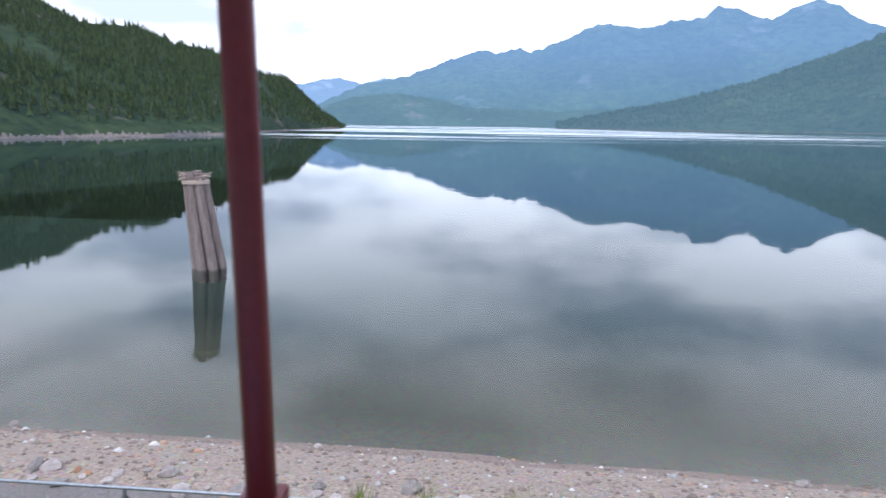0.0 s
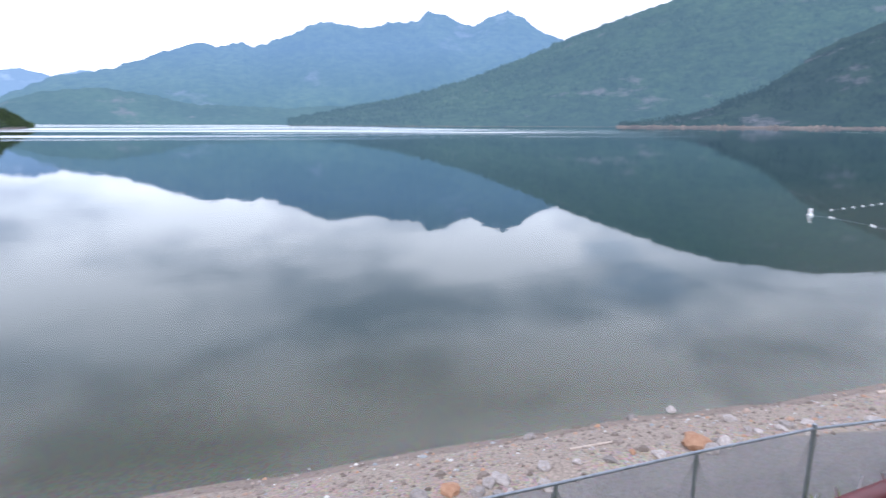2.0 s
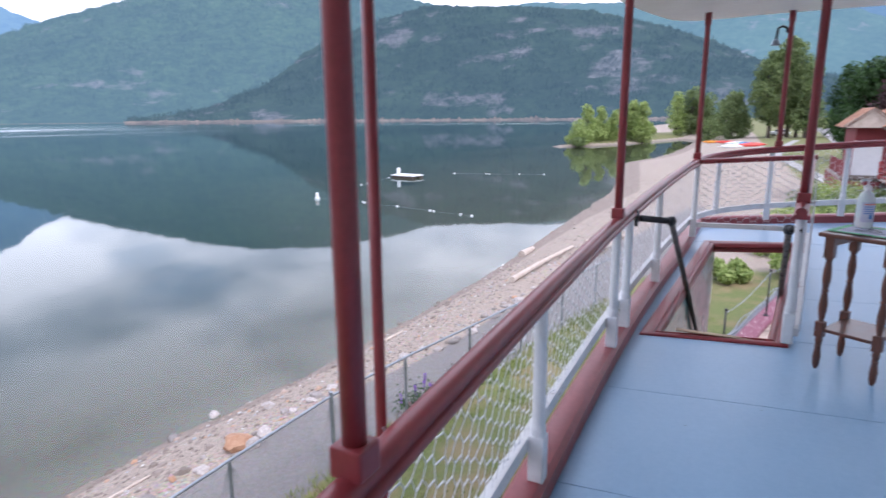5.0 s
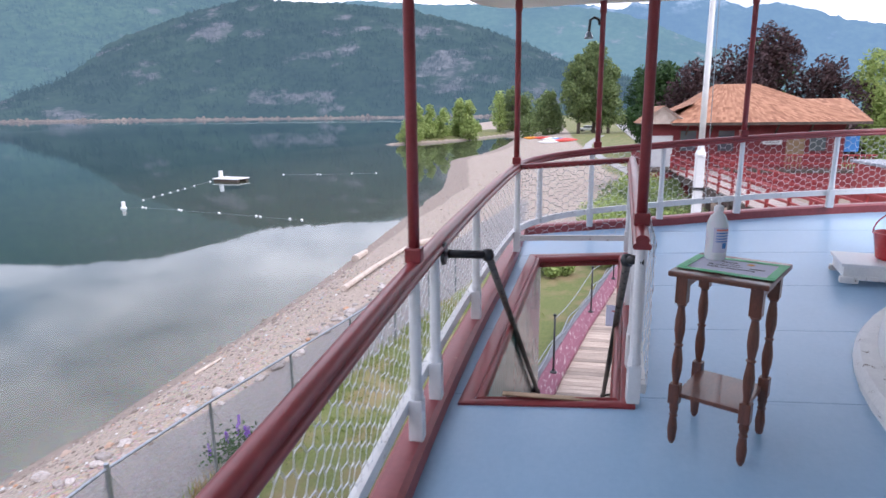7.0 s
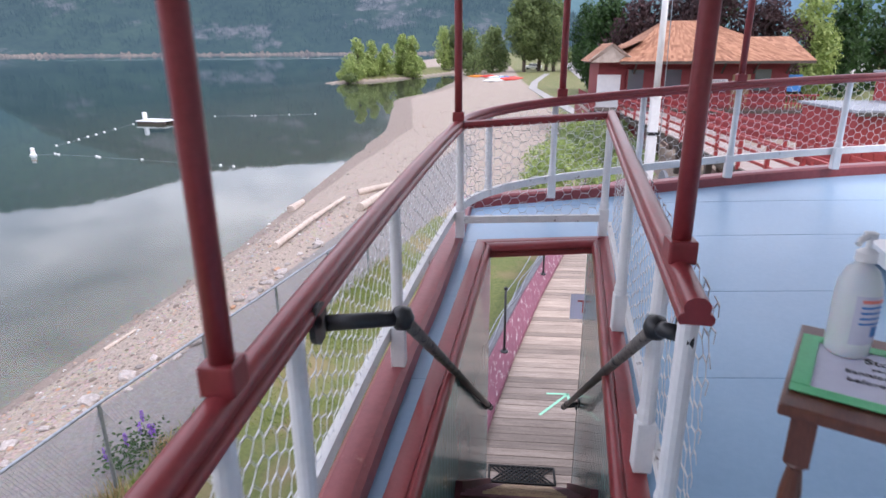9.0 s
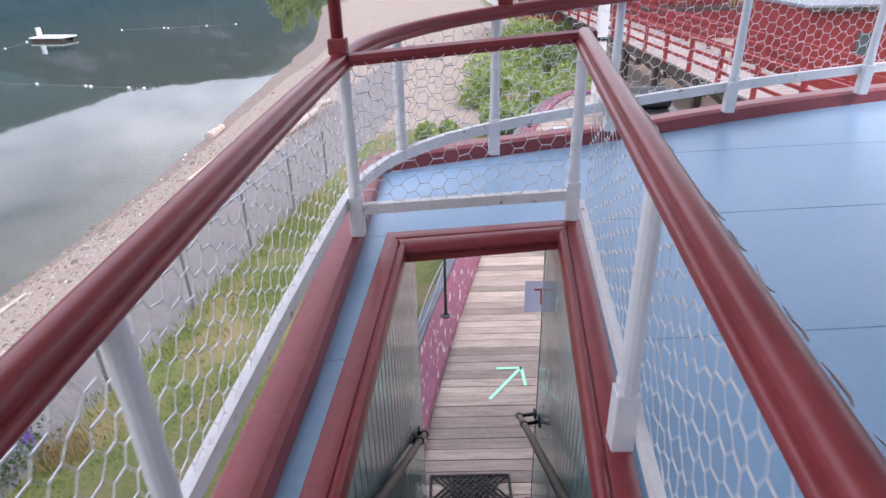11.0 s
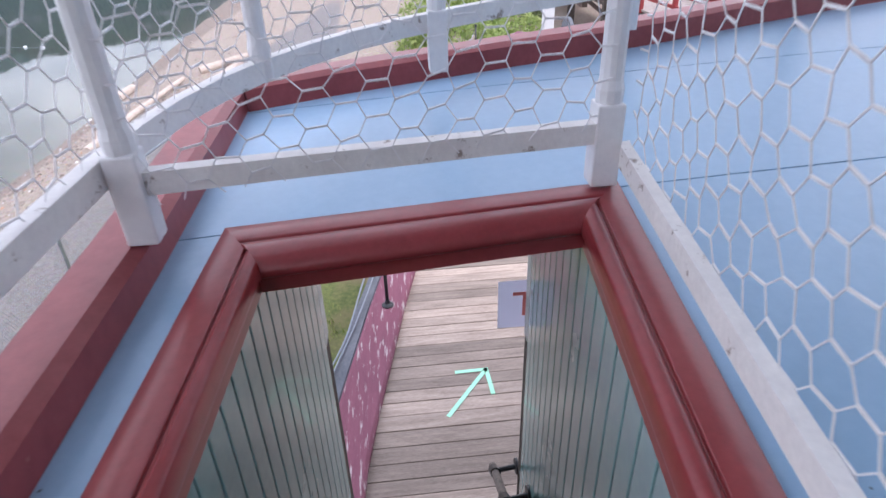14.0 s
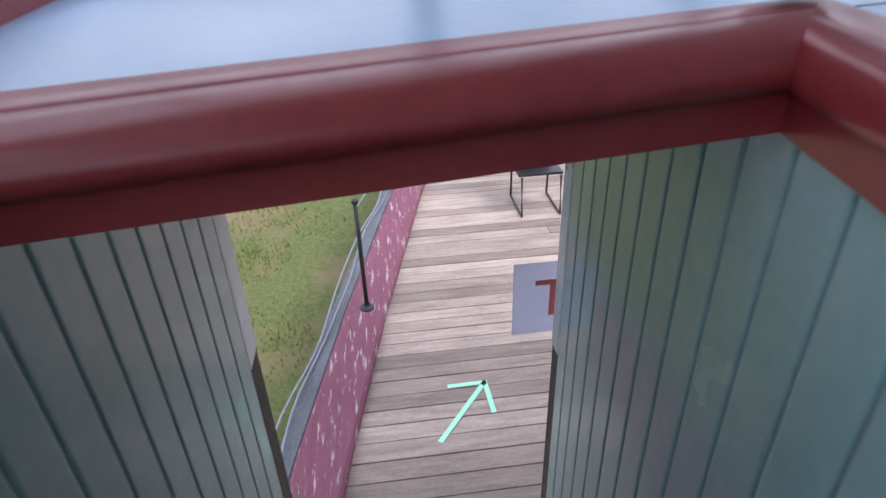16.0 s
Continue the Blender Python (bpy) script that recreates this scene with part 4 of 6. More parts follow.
# ---- stair hatch ----
def frame_side(a, b, inner_a, inner_b, flat):
    """One moulded side of the hatch frame from outer corner a to b."""
    bm = bmesh.new()
    f = flat
    steps = [(0.0, -0.03), (0.0, 0.010), (0.03, 0.012), (f - 0.03, 0.012), (f, 0.010), (f + 0.012, 0.006), (f + 0.03, 0.005), (f + 0.05, 0.009)]
    steps += [(f + 0.05 + (0.95 - f) * u, z) for u, z in ((0.12, 0.014), (0.30, 0.018), (0.50, 0.016), (0.70, 0.011), (0.85, 0.003), (0.95, -0.008), (1.0, -0.020), (0.97, -0.030), (0.90, -0.035))]
    steps += [(0.885, -0.038), (0.88, -0.044), (0.91, -0.073), (0.6, -0.073), (0.5, -0.04)]
    ends = []
    for o, i in ((a, inner_a), (b, inner_b)):
        ends.append([bm.verts.new((o[0] + (i[0] - o[0]) * t, o[1] + (i[1] - o[1]) * t, dz(o[0], o[1]) + z)) for t, z in steps])
    k = len(steps)
    for q in range(k):
        bm.faces.new((ends[0][q], ends[0][(q + 1) % k], ends[1][(q + 1) % k], ends[1][q]))
    bm.faces.new(ends[0][::-1])
    bm.faces.new(ends[1])
    return bm


hatch = empty("stair_hatch", (9.2, 1.4, -0.05), "oxide-red moulded frame round the stair opening in the deck", "hatch")
hatch_at = Matrix.Translation((-9.2, -1.4, 0.05))
IN_NL, IN_NR = (7.925, hatch_left(7.925) - 0.117), (7.925, hatch_right(7.925) + 0.120)
IN_FL, IN_FR = (10.463, hatch_left(10.463) - 0.115), (10.463, hatch_right(10.463) + 0.118)
for a, b, ia, ib, flat in ((LEFT_FAR, RIGHT_FAR, IN_FL, IN_FR, 0.40), (LEFT_NEAR, LEFT_FAR, IN_NL, IN_FL, 0.62), (RIGHT_NEAR, RIGHT_FAR, IN_NR, IN_FR, 0.58), (LEFT_NEAR, RIGHT_NEAR, IN_NL, IN_NR, 0.6)):
    bm = frame_side(a, b, ia, ib, flat)
    bmesh.ops.transform(bm, matrix=hatch_at, verts=bm.verts)
    soften(part("frame_side", bm, RED, hatch), 44)
bm = box((7.897 - 9.2, 1.555 - 1.4, dz(7.83, 1.555) + 0.05 + 0.021), (0.042, 0.46, 0.008), bevel=0.003)
part("tread_strip", bm, BRASS, hatch, "worn brass nosing strip")


def board_wall(name, side_at, x0, x1, top_at, low, boards, face):
    """Tongue-and-groove boards standing side by side along the stairs."""
    root = empty(name, (x0, side_at(x0), low), "teal tongue-and-groove boarding beside the stairs", "wall panel", kind="structure")
    wide = (x1 - x0) / boards
    for k in range(boards):
        xa, xb = x0 + k * wide + 0.003, x0 + (k + 1) * wide - 0.003
        y = side_at((xa + xb) / 2)
        top = top_at((xa + xb) / 2)
        bm = box(((xa + xb) / 2 - x0, y - side_at(x0), (top - low) / 2), (xb - xa + 0.002, 0.02, top - low), Matrix.Rotation(math.atan2(side_at(x1) - side_at(x0), x1 - x0), 3, "Z"), bevel=0.005)
        part("board", bm, TEAL, root)
    # near-black sheet behind the boards, seen through their joints
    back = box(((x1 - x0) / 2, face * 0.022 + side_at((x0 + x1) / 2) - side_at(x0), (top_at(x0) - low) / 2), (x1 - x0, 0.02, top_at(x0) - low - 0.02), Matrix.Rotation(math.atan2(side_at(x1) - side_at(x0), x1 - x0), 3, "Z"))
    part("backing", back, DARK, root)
    return root


def wall_left(x):
    return 1.885 - (x - 7.9) * 0.053


def wall_right(x):
    return 1.192 - (x - 7.9) * 0.088


def under_port(x):
    return dz(min(x, 10.7), 1.75) - 0.045


def under_starboard(x):
    return dz(min(x, 10.7), 0.95) - 0.045


board_wall("stair_wall_port", wall_left, 7.8, 11.215, under_port, DECK_LOW, 42, 1)
board_wall("stair_wall_starboard", wall_right, 7.8, 11.22, under_starboard, DECK_LOW, 41, -1)
for yy, xx, nm, deep, step in ((wall_left(11.27) + 0.005, 11.27, 1, 0.10, -0.87), (wall_right(11.22), 11.25, -1, 0.06, -0.93)):
    jamb = empty("jamb", (xx, yy, DECK_LOW), "white door jamb with a rotten dark foot", "jamb", kind="structure")
    cut = step - DECK_LOW
    part("upper_jamb", box((0, nm * 0.027, (cut + 2.68) / 2), (deep, 0.075, 2.68 - cut), bevel=0.006), WHITE_WORN, jamb)
    part("lower_jamb", box((0, nm * 0.029, cut / 2), (deep - 0.004, 0.073, cut), bevel=0.006), TRESTLE, jamb, "dark weathered foot")

stairs = empty("staircase", (7.9, 1.4, DECK_LOW), "steep maroon ship's stairs with brass nosings", "stairs")
PITCH, RISE = 0.245, 0.196
for k in range(3, 12):
    x, z = 8.30 + k * PITCH, -0.36 - k * RISE
    y = (wall_left(x) + wall_right(x)) / 2
    wide = wall_left(x) - wall_right(x) - 0.09
    part("tread", box((x - 7.9, y - 1.4, z - 0.016 - DECK_LOW), (0.255, wide, 0.032), bevel=0.005), TREAD, stairs)
    part("riser", box((x - 7.9 - 0.118, y - 1.4, z + 0.08 - DECK_LOW), (0.02, wide, 0.19)), TREAD, stairs)
    for q in range(3):
        part("nosing", box((x - 7.9 + 0.02 + q * 0.04, y - 1.4, z + 0.004 - DECK_LOW), (0.028, 0.44, 0.008), bevel=0.002), BRASS, stairs)
for side, s in ((wall_left, -1), (wall_right, 1)):
    pts = [(x - 7.9, side(x) + s * 0.03 - 1.4, -0.36 - (x - 8.30) / PITCH * RISE - DECK_LOW) for x in (8.95, 11.25)]
    d = Vector(pts[1]) - Vector(pts[0])
    rot = Matrix.Rotation(math.atan2(d.y, d.x), 3, "Z") @ Matrix.Rotation(-math.atan2(d.z, d.xy.length), 3, "Y")
    part("string", box(((Vector(pts[0]) + Vector(pts[1])) / 2), (d.length, 0.035, 0.24), rot), TREAD, stairs)
mat_root = empty("door_mat", (11.50, 1.36, DECK_LOW + 0.004), "black rubber lattice mat at the foot of the stairs", "mat")
bm = bmesh.new()
for k in range(-6, 18):
    for s in (1, -1):
        a, b = Vector((-0.11, -0.3 + k * 0.05, 0.008)), Vector((0.11, -0.3 + k * 0.05 + s * 0.2, 0.008))
        if min(a.y, b.y) > -0.32 and max(a.y, b.y) < 0.32:
            add_tube(bm, [a, b], 0.008, 5)
for a, b in (((-0.12, -0.32), (-0.12, 0.32)), ((0.12, -0.32), (0.12, 0.32)), ((-0.12, -0.32), (0.12, -0.32)), ((-0.12, 0.32), (0.12, 0.32))):
    add_tube(bm, [(*a, 0.008), (*b, 0.008)], 0.012, 5)
part("lattice", bm, RUBBER, mat_root)

# inner rail on the inboard side of the hatch, and the cross rail ahead of it
inner = empty("hatch_railing", (7.84, 1.05, 0), "railing round the stair hatch, oxide-red rails on white posts", "railing")


def inner_y(x):
    return 1.165 - 0.09 * (x - 7.85)


pts = [Vector((x, inner_y(x), dz(x, inner_y(x)) + RAIL_UP - 0.01 - 0.025 * (10.6 - x) / 2.8)) for x in np.linspace(7.80, 10.64, 12)]
shift = Vector((-7.84, -1.05, 0))
soften(part("top_rail", sweep([p + shift for p in pts], [(a * 0.92, z) for a, z in RAIL], inward_of(pts)), RED, inner, "moulded oxide-red rail with a rounded end"))
cross = [Vector((10.5 + 0.02 + (1.88 - y) * 0.12, y, dz(10.55, y) + RAIL_UP + 0.005)) for y in np.linspace(1.88, 0.87, 6)]
CROSSBAR = [(-0.028, 0.0), (-0.035, 0.02), (-0.028, 0.042), (0.0, 0.05), (0.028, 0.042), (0.035, 0.02), (0.028, 0.0)]
part("cross_rail", sweep([p + shift for p in cross], CROSSBAR, inward_of(cross)), RED, inner)
low_cross = [Vector((10.5 + (1.9 - y) * 0.12, y, dz(10.55, y) - 0.055 * (1.9 - y))) for y in np.linspace(1.89, 0.92, 4)]
part("low_rail", sweep([p + shift for p in low_cross], [(-0.018, 0.179), (0.018, 0.179), (0.018, 0.226), (-0.018, 0.226)], inward_of(low_cross)), WHITE_WORN, inner, "flaking white low rail")
pts_low = [Vector((x, inner_y(x), dz(x, inner_y(x)))) for x in np.linspace(7.86, 10.62, 8)]
part("low_rail", sweep([p + shift for p in pts_low], [(0.030, 0.070), (0.056, 0.070), (0.056, 0.118), (0.030, 0.118)], inward_of(pts_low)), WHITE_WORN, inner, "flaking white low rail")
for x in (7.87, 9.25, 10.62):
    ob = white_post(x, inner_y(x), inner, RAIL_UP - 0.01, foot=0.02)
    ob.location += shift
ob = white_post(8.26, inner_y(8.26), inner, RAIL_UP - 0.012, foot=0.02)
ob.location += shift
ob = netting("netting", net_line([(p.x, p.y - 0.060) for p in pts_low]), 0.075, RAIL_UP - 0.01, inner)
ob.location += shift
ob = netting("netting", net_line([(p.x - 0.02, p.y) for p in low_cross]), 0.16, RAIL_UP + 0.02, inner)
ob.location += shift
root = stanchion(8.06, inner_y(8.06), 0.025, RAIL_UP + 0.022)


def handrail(name, pts, brackets, radius=0.021):
    root = empty(name, pts[0], "black iron pipe handrail down the stairs, worn grey on its slope", "handrail")
    o = Vector(pts[0])
    local = [Vector(p) - o for p in pts]
    part("elbow_pipe", tube(local[:2], radius, 12), BLACK, root, smooth=True)
    part("sloped_pipe", tube(local[1:], radius * 0.92, 12), PIPE, root, "bare worn pipe", smooth=True)
    part("elbow", lathe([(0.0, -0.032), (0.024, -0.026), (0.033, 0), (0.024, 0.026), (0.0, 0.032)], local[1], 12), BLACK, root, smooth=True)
    side = Vector((0, 1 if pts[0][1] > 1.4 else -1, 0))
    bm = tube([local[0] + side * 0.012, local[0] + side * 0.028], 0.055, 16)
    part("flange", bm, BLACK, root)
    for x in brackets:
        t = (x - pts[1][0]) / (pts[2][0] - pts[1][0])
        p = local[1].lerp(local[2], t)
        wall = (wall_left(x) - 0.01 if side.y > 0 else wall_right(x) + 0.01) - o.y
        bm = tube([p, (p.x, wall, p.z + 0.02)], 0.013, 8)
        add_tube(bm, [(p.x, wall - side.y * 0.012, p.z + 0.02), (p.x, wall, p.z + 0.02)], 0.04, 12)
        add_tube(bm, [p - Vector((0.03, 0, -0.022)), p + Vector((0.03, 0, -0.022))], radius * 1.25, 10)
        part("bracket", bm, BLACK, root)
    return root


handrail("handrail", [(7.86, rail_y(7.86) - 0.055, 0.63), (7.95, 1.868, 0.61), (10.98, 1.67, -1.62)], (10.72, 10.95))
handrail("handrail", [(7.90, 1.18, 0.62), (7.97, 1.21, 0.60), (11.38, 1.01, -1.84)], (10.95, 11.3))


# ---- main deck at the bow ----
def bow_half(x):
    return float(np.interp(x, [8, 11, 12.3, 13.94, 16.16, 18, 20.3, 23, 25, 26], [4.5, 4.45, 4.33, 4.02, 3.53, 3.06, 2.5, 1.7, 0.85, 0.05]))


def build_bow():
    root = empty("main_deck", (0, 0, DECK_LOW), "weathered grey-brown plank foredeck", "deck", kind="structure")
    x, k = 11.3, 0
    rng = random.Random(4)
    while x < 25.4:
        wide = rng.choice((0.125, 0.135, 0.145))
        slope = 0.012
        y1 = MID + bow_half(x + wide / 2) - 0.10
        y0 = MID - bow_half(x + wide / 2) + 0.10
        cuts = [y1, rng.uniform(-1.4, 0.3), y0] if x < 15.6 else [y1, y0]
        for a, b in zip(cuts, cuts[1:]):
            if a - b < 0.1:
                continue
            bm = box((x + wide / 2, (a + b) / 2, -0.02 + rng.uniform(-0.002, 0.002)), (wide - 0.007, a - b - 0.004, 0.04), bevel=0.004)
            part("plank", bm, PLANK, root)
        x += wide
    return root


build_bow()
covering = [Vector((x, MID + bow_half(x) + 0.02, DECK_LOW)) for x in np.arange(8.0, 25.9, 0.35)]
tagged(part("covering_board", sweep(covering, [(-0.17, -0.2), (-0.17, 0.05), (-0.14, 0.07), (0.13, 0.07), (0.15, 0.05), (0.15, -0.2)], inward_of(covering)), PINK),
       "flaking pink-red covering board at the foredeck's edge", "board", kind="structure")
tagged(part("rubbing_strake", sweep(covering, [(-0.34, -0.25), (-0.32, -0.02), (-0.20, 0.0), (-0.172, -0.03), (-0.172, -0.25)], inward_of(covering)), GREYBOARD),
       "grey canvas-covered rubbing strake along the hull", "strake", kind="structure")
star = [Vector((p.x, 2 * MID - p.y, p.z)) for p in covering][::-1]
tagged(part("covering_board", sweep(star, [(-0.17, -0.2), (-0.17, 0.05), (-0.14, 0.07), (0.13, 0.07), (0.15, 0.05), (0.15, -0.2)], inward_of(star)), PINK),
       "flaking pink-red covering board at the foredeck's far edge", "board", kind="structure")
bm = bmesh.new()
ring_top = [(p.x, p.y - 0.02, DECK_LOW - 0.1) for p in covering] + [(p.x, p.y + 0.02, DECK_LOW - 0.1) for p in star]
ring_low = [(8 + (x - 8) * 0.97, MID + (y - MID) * 0.92, -4.6) for x, y, z in ring_top]
vt, vb = [bm.verts.new(p) for p in ring_top], [bm.verts.new(p) for p in ring_low]
for k in range(len(vt) - 1):
    bm.faces.new((vt[k], vt[k + 1], vb[k + 1], vb[k]))
tagged(part("hull", bm, GREYBOARD), "dark hull side resting on the shore", "hull", kind="structure")
# cabin below the upper deck
for yy in (1.93,):
    tagged(part("lower_cabin_wall", box((2.6, yy, (DECK_LOW - 0.2) / 2 - 0.12), (10.2, 0.05, -DECK_LOW - 0.2)), WHITE), "white cabin side below the upper deck", "wall", kind="structure")
tagged(part("lower_cabin_front", box((11.2, -1.7, (DECK_LOW - 0.2) / 2 - 0.1), (0.05, 5.2, -DECK_LOW - 0.25)), WHITE), "white cabin front below the upper deck", "wall", kind="structure")

for x in (13.94, 17.0, 19.6, 22.0):
    y = MID + bow_half(x) + 0.02
    root = empty("deck_stanchion", (x, y, DECK_LOW + 0.07), "slim black iron stanchion on a round flange", "stanchion", "foredeck stanchions")
    part("rod", tube([(0, 0, 0), (0, 0, 0.92)], 0.017, 10), BLACK, root, smooth=True)
    part("flange", lathe([(0.055, 0.0), (0.055, 0.012), (0.026, 0.03), (0.022, 0.06)], sides=14), BLACK, root)
    part("eye", lathe([(0.0, 0.90), (0.026, 0.92), (0.026, 0.945), (0.0, 0.96)], sides=10), BLACK, root)
rope = []
for a, b in ((13.94, 17.0), (17.0, 19.6), (19.6, 22.0)):
    for t in np.linspace(0, 1, 9)[:-1]:
        x = a + (b - a) * t
        rope.append((x, MID + bow_half(x) + 0.02, DECK_LOW + 0.95 - 0.4 * t * (1 - t)))
part("rope", tube(rope, 0.007, 6), GALV)
tagged(bpy.data.objects["rope"], "thin grey wire rope slung between the stanchions", "rope")
bm = bmesh.new()
for k, off in enumerate((0.30, 0.36)):
    add_tube(bm, [(x, MID + bow_half(x) + off + 0.03 * math.sin(x * 3 + k), DECK_LOW + 0.02 + 0.02 * math.sin(x * 5)) for x in np.arange(11.5, 21, 0.2)], 0.009, 6)
tagged(part("cable", bm, GALV), "grey electric cables draped along the hull's edge", "cable")

# arrow of tape on the planks
arrow = empty("tape_arrow", (12.8, 0.95, DECK_LOW + 0.004), "mint-green tape arrow stuck to the deck planks", "arrow")
for a, b in (((12.57, 1.12), (13.03, 0.77)), ((13.03, 1.01), (13.035, 0.765)), ((12.76, 0.755), (13.04, 0.765))):
    a, b = Vector((*a, 0)) - Vector((12.8, 0.95, 0)), Vector((*b, 0)) - Vector((12.8, 0.95, 0))
    d = b - a
    part("strip", box((a + b) / 2 + Vector((0, 0, 0.002)), (d.length + 0.02, 0.034, 0.002), Matrix.Rotation(math.atan2(d.y, d.x), 3, "Z")), MINT_TAPE, arrow)


# ---- deckhouse with a rounded front, beside the walkway ----
def build_deckhouse():
    root = empty("deckhouse", (7.47, MID, -0.1), "white clapboard deckhouse with a rounded front", "cabin", kind="structure")
    n = 40
    plan = [Vector((-12.0, 2.51, 0))] + [Vector((2.51 * math.sin(a), 2.51 * math.cos(a), 0)) for a in np.linspace(0, math.pi, n)] + [Vector((-12.0, -2.51, 0))]
    normals = [Vector((-p.y, p.x, 0)) for p in plan]
    out = []
    for i in range(len(plan)):
        a, b = plan[max(i - 1, 0)], plan[min(i + 1, len(plan) - 1)]
        d = b - a
        out.append(Vector((-d.y, d.x, 0)).normalized())
    for k in range(20):
        z = 0.16 + k * 0.112
        flare = -0.16 + 0.27 * max(0, 1 - z / 0.9) ** 1.6
        bm = sweep([p + Vector((0, 0, z)) for p in plan], [(flare, 0.0), (flare + 0.014, 0.004), (flare + 0.004, 0.108), (flare - 0.03, 0.108), (flare - 0.03, 0.0)], out)
        part("clapboard", bm, WHITE, root)
    bm = sweep(plan, [(0.02, -0.12), (0.15, -0.12), (0.155, 0.10), (0.13, 0.15), (0.02, 0.16)], out)
    part("base_trim", bm, WHITE_WORN, root)
    return root


build_deckhouse()


# ---- side table with bottle and notice ----


def turned_leg(at, top):
    bm = bmesh.new()
    s = top / 0.73
    add_lathe(bm, [(0.008, 0.0), (0.016, 0.02 * s), (0.020, 0.07 * s), (0.014, 0.12 * s), (0.018, 0.128 * s), (0.013, 0.135 * s), (0.019, 0.16 * s), (0.016, 0.185 * s)], at, 12)
    add_box(bm, (at[0], at[1], at[2] + 0.225 * s), (0.042, 0.042, 0.085 * s), bevel=0.003)
    add_lathe(bm, [(0.015, 0.265 * s), (0.012, 0.275 * s), (0.020, 0.33 * s), (0.021, 0.37 * s), (0.013, 0.43 * s), (0.019, 0.438 * s), (0.013, 0.446 * s), (0.021, 0.50 * s), (0.020, 0.545 * s),
                   (0.013, 0.60 * s), (0.020, 0.608 * s), (0.015, 0.618 * s)], at, 12)
    add_box(bm, (at[0], at[1], at[2] + 0.672 * s), (0.044, 0.044, 0.112 * s), bevel=0.003)
    return bm


table_z = dz(7.595, 0.85)
table = empty("side_table", (7.600, 0.852, table_z), "walnut-stained side table with turned legs and a low shelf", "table")
table.rotation_euler = (0, 0, radians(-29))
part("tabletop", box((0, 0, 0.742), (0.405, 0.36, 0.022), bevel=0.006), WALNUT, table)
part("shelf", box((0, 0, 0.222), (0.30, 0.26, 0.018), bevel=0.003), WALNUT, table)
part("apron", box((0, 0.135, 0.70), (0.26, 0.016, 0.05)), WALNUT, table)
part("apron", box((0, -0.135, 0.70), (0.26, 0.016, 0.05)), WALNUT, table)
for lx, ly in ((0.146, 0.135), (-0.146, 0.135), (0.146, -0.135), (-0.146, -0.135)):
    part("leg", turned_leg((lx, ly, 0), 0.73), WALNUT, table)

notice = empty("notice", (7.595, 0.848, table_z + 0.7545), "white paper notice framed in green tape on the table", "notice")
notice.rotation_euler = (0, 0, radians(-29))
part("sheet", box((0, 0, 0.001), (0.25, 0.32, 0.001)), PAPER, notice)
for at, sz in (((0.124, 0, 0.003), (0.032, 0.352, 0.001)), ((-0.124, 0, 0.003), (0.032, 0.352, 0.001)), ((0, 0.160, 0.0042), (0.22, 0.032, 0.001)), ((0, -0.160, 0.0042), (0.22, 0.032, 0.001))):
    part("tape", box(at, sz), GREEN_TAPE, notice, "strip of green tape")


def lettering(body, size, at, parent, material, turn=0.0, tilt=0.0, spin=0.0, name="lettering"):
    cu = bpy.data.curves.new(name, "FONT")
    cu.body, cu.size, cu.align_x, cu.align_y, cu.extrude = body, size, "CENTER", "CENTER", 0.0004
    tmp = bpy.data.objects.new(name, cu)
    me = bpy.data.meshes.new_from_object(tmp)
    bpy.data.objects.remove(tmp)
    me.materials.clear()
    me.materials.append(material)
    ob = new(name, me)
    ob.parent = parent
    ob.location = at
    ob.rotation_euler = (tilt, spin, turn)
    return ob


TXT = -math.pi / 2
lettering("Stop", 0.036, (0.065, 0.03, 0.0025), notice, INK, turn=TXT)
lettering("you must", 0.018, (0.032, 0.015, 0.0025), notice, INK, turn=TXT)
lettering("Sanitize your", 0.024, (0.002, 0.03, 0.0025), notice, INK, turn=TXT)
part("text_bar", box((0.0, -0.088, 0.0022), (0.011, 0.055, 0.0006)), INK, notice)
lettering("before descending", 0.024, (-0.034, 0.0, 0.0025), notice, INK, turn=TXT)
part("dot", lathe([(0.014, 0.002), (0.014, 0.0028)], (0.066, -0.05, 0), 18), ORANGE_INK, notice, "orange disc")

bottle = empty("pump_bottle", (7.722, 0.888, table_z + 0.7575), "translucent sanitizer bottle with a white pump", "bottle")
bottle.scale = (1.12, 1.12, 1.16)
part("body", lathe([(0.030, 0.0), (0.036, 0.006), (0.037, 0.02), (0.037, 0.115), (0.035, 0.135), (0.026, 0.158), (0.0145, 0.168), (0.0145, 0.176)], sides=24), PLASTIC_MAT, bottle, smooth=True)
part("cap", lathe([(0.017, 0.174), (0.017, 0.19), (0.012, 0.194), (0.005, 0.197), (0.005, 0.212), (0.011, 0.214), (0.011, 0.224)], sides=18), WHITE, bottle)
part("nozzle", tube([(0, 0, 0.219), (-0.025, 0.028, 0.219), (-0.032, 0.036, 0.212)], 0.0055, 8), WHITE, bottle)
label_bm = bmesh.new()
ring = [(0.0378 * math.cos(a), 0.0378 * math.sin(a)) for a in np.linspace(radians(150), radians(255), 12)]
for (xa, ya), (xb, yb) in zip(ring, ring[1:]):
    label_bm.faces.new([label_bm.verts.new(p) for p in ((xa, ya, 0.03), (xb, yb, 0.03), (xb, yb, 0.12), (xa, ya, 0.12))])
part("label", label_bm, PAPER, bottle, "white printed label")
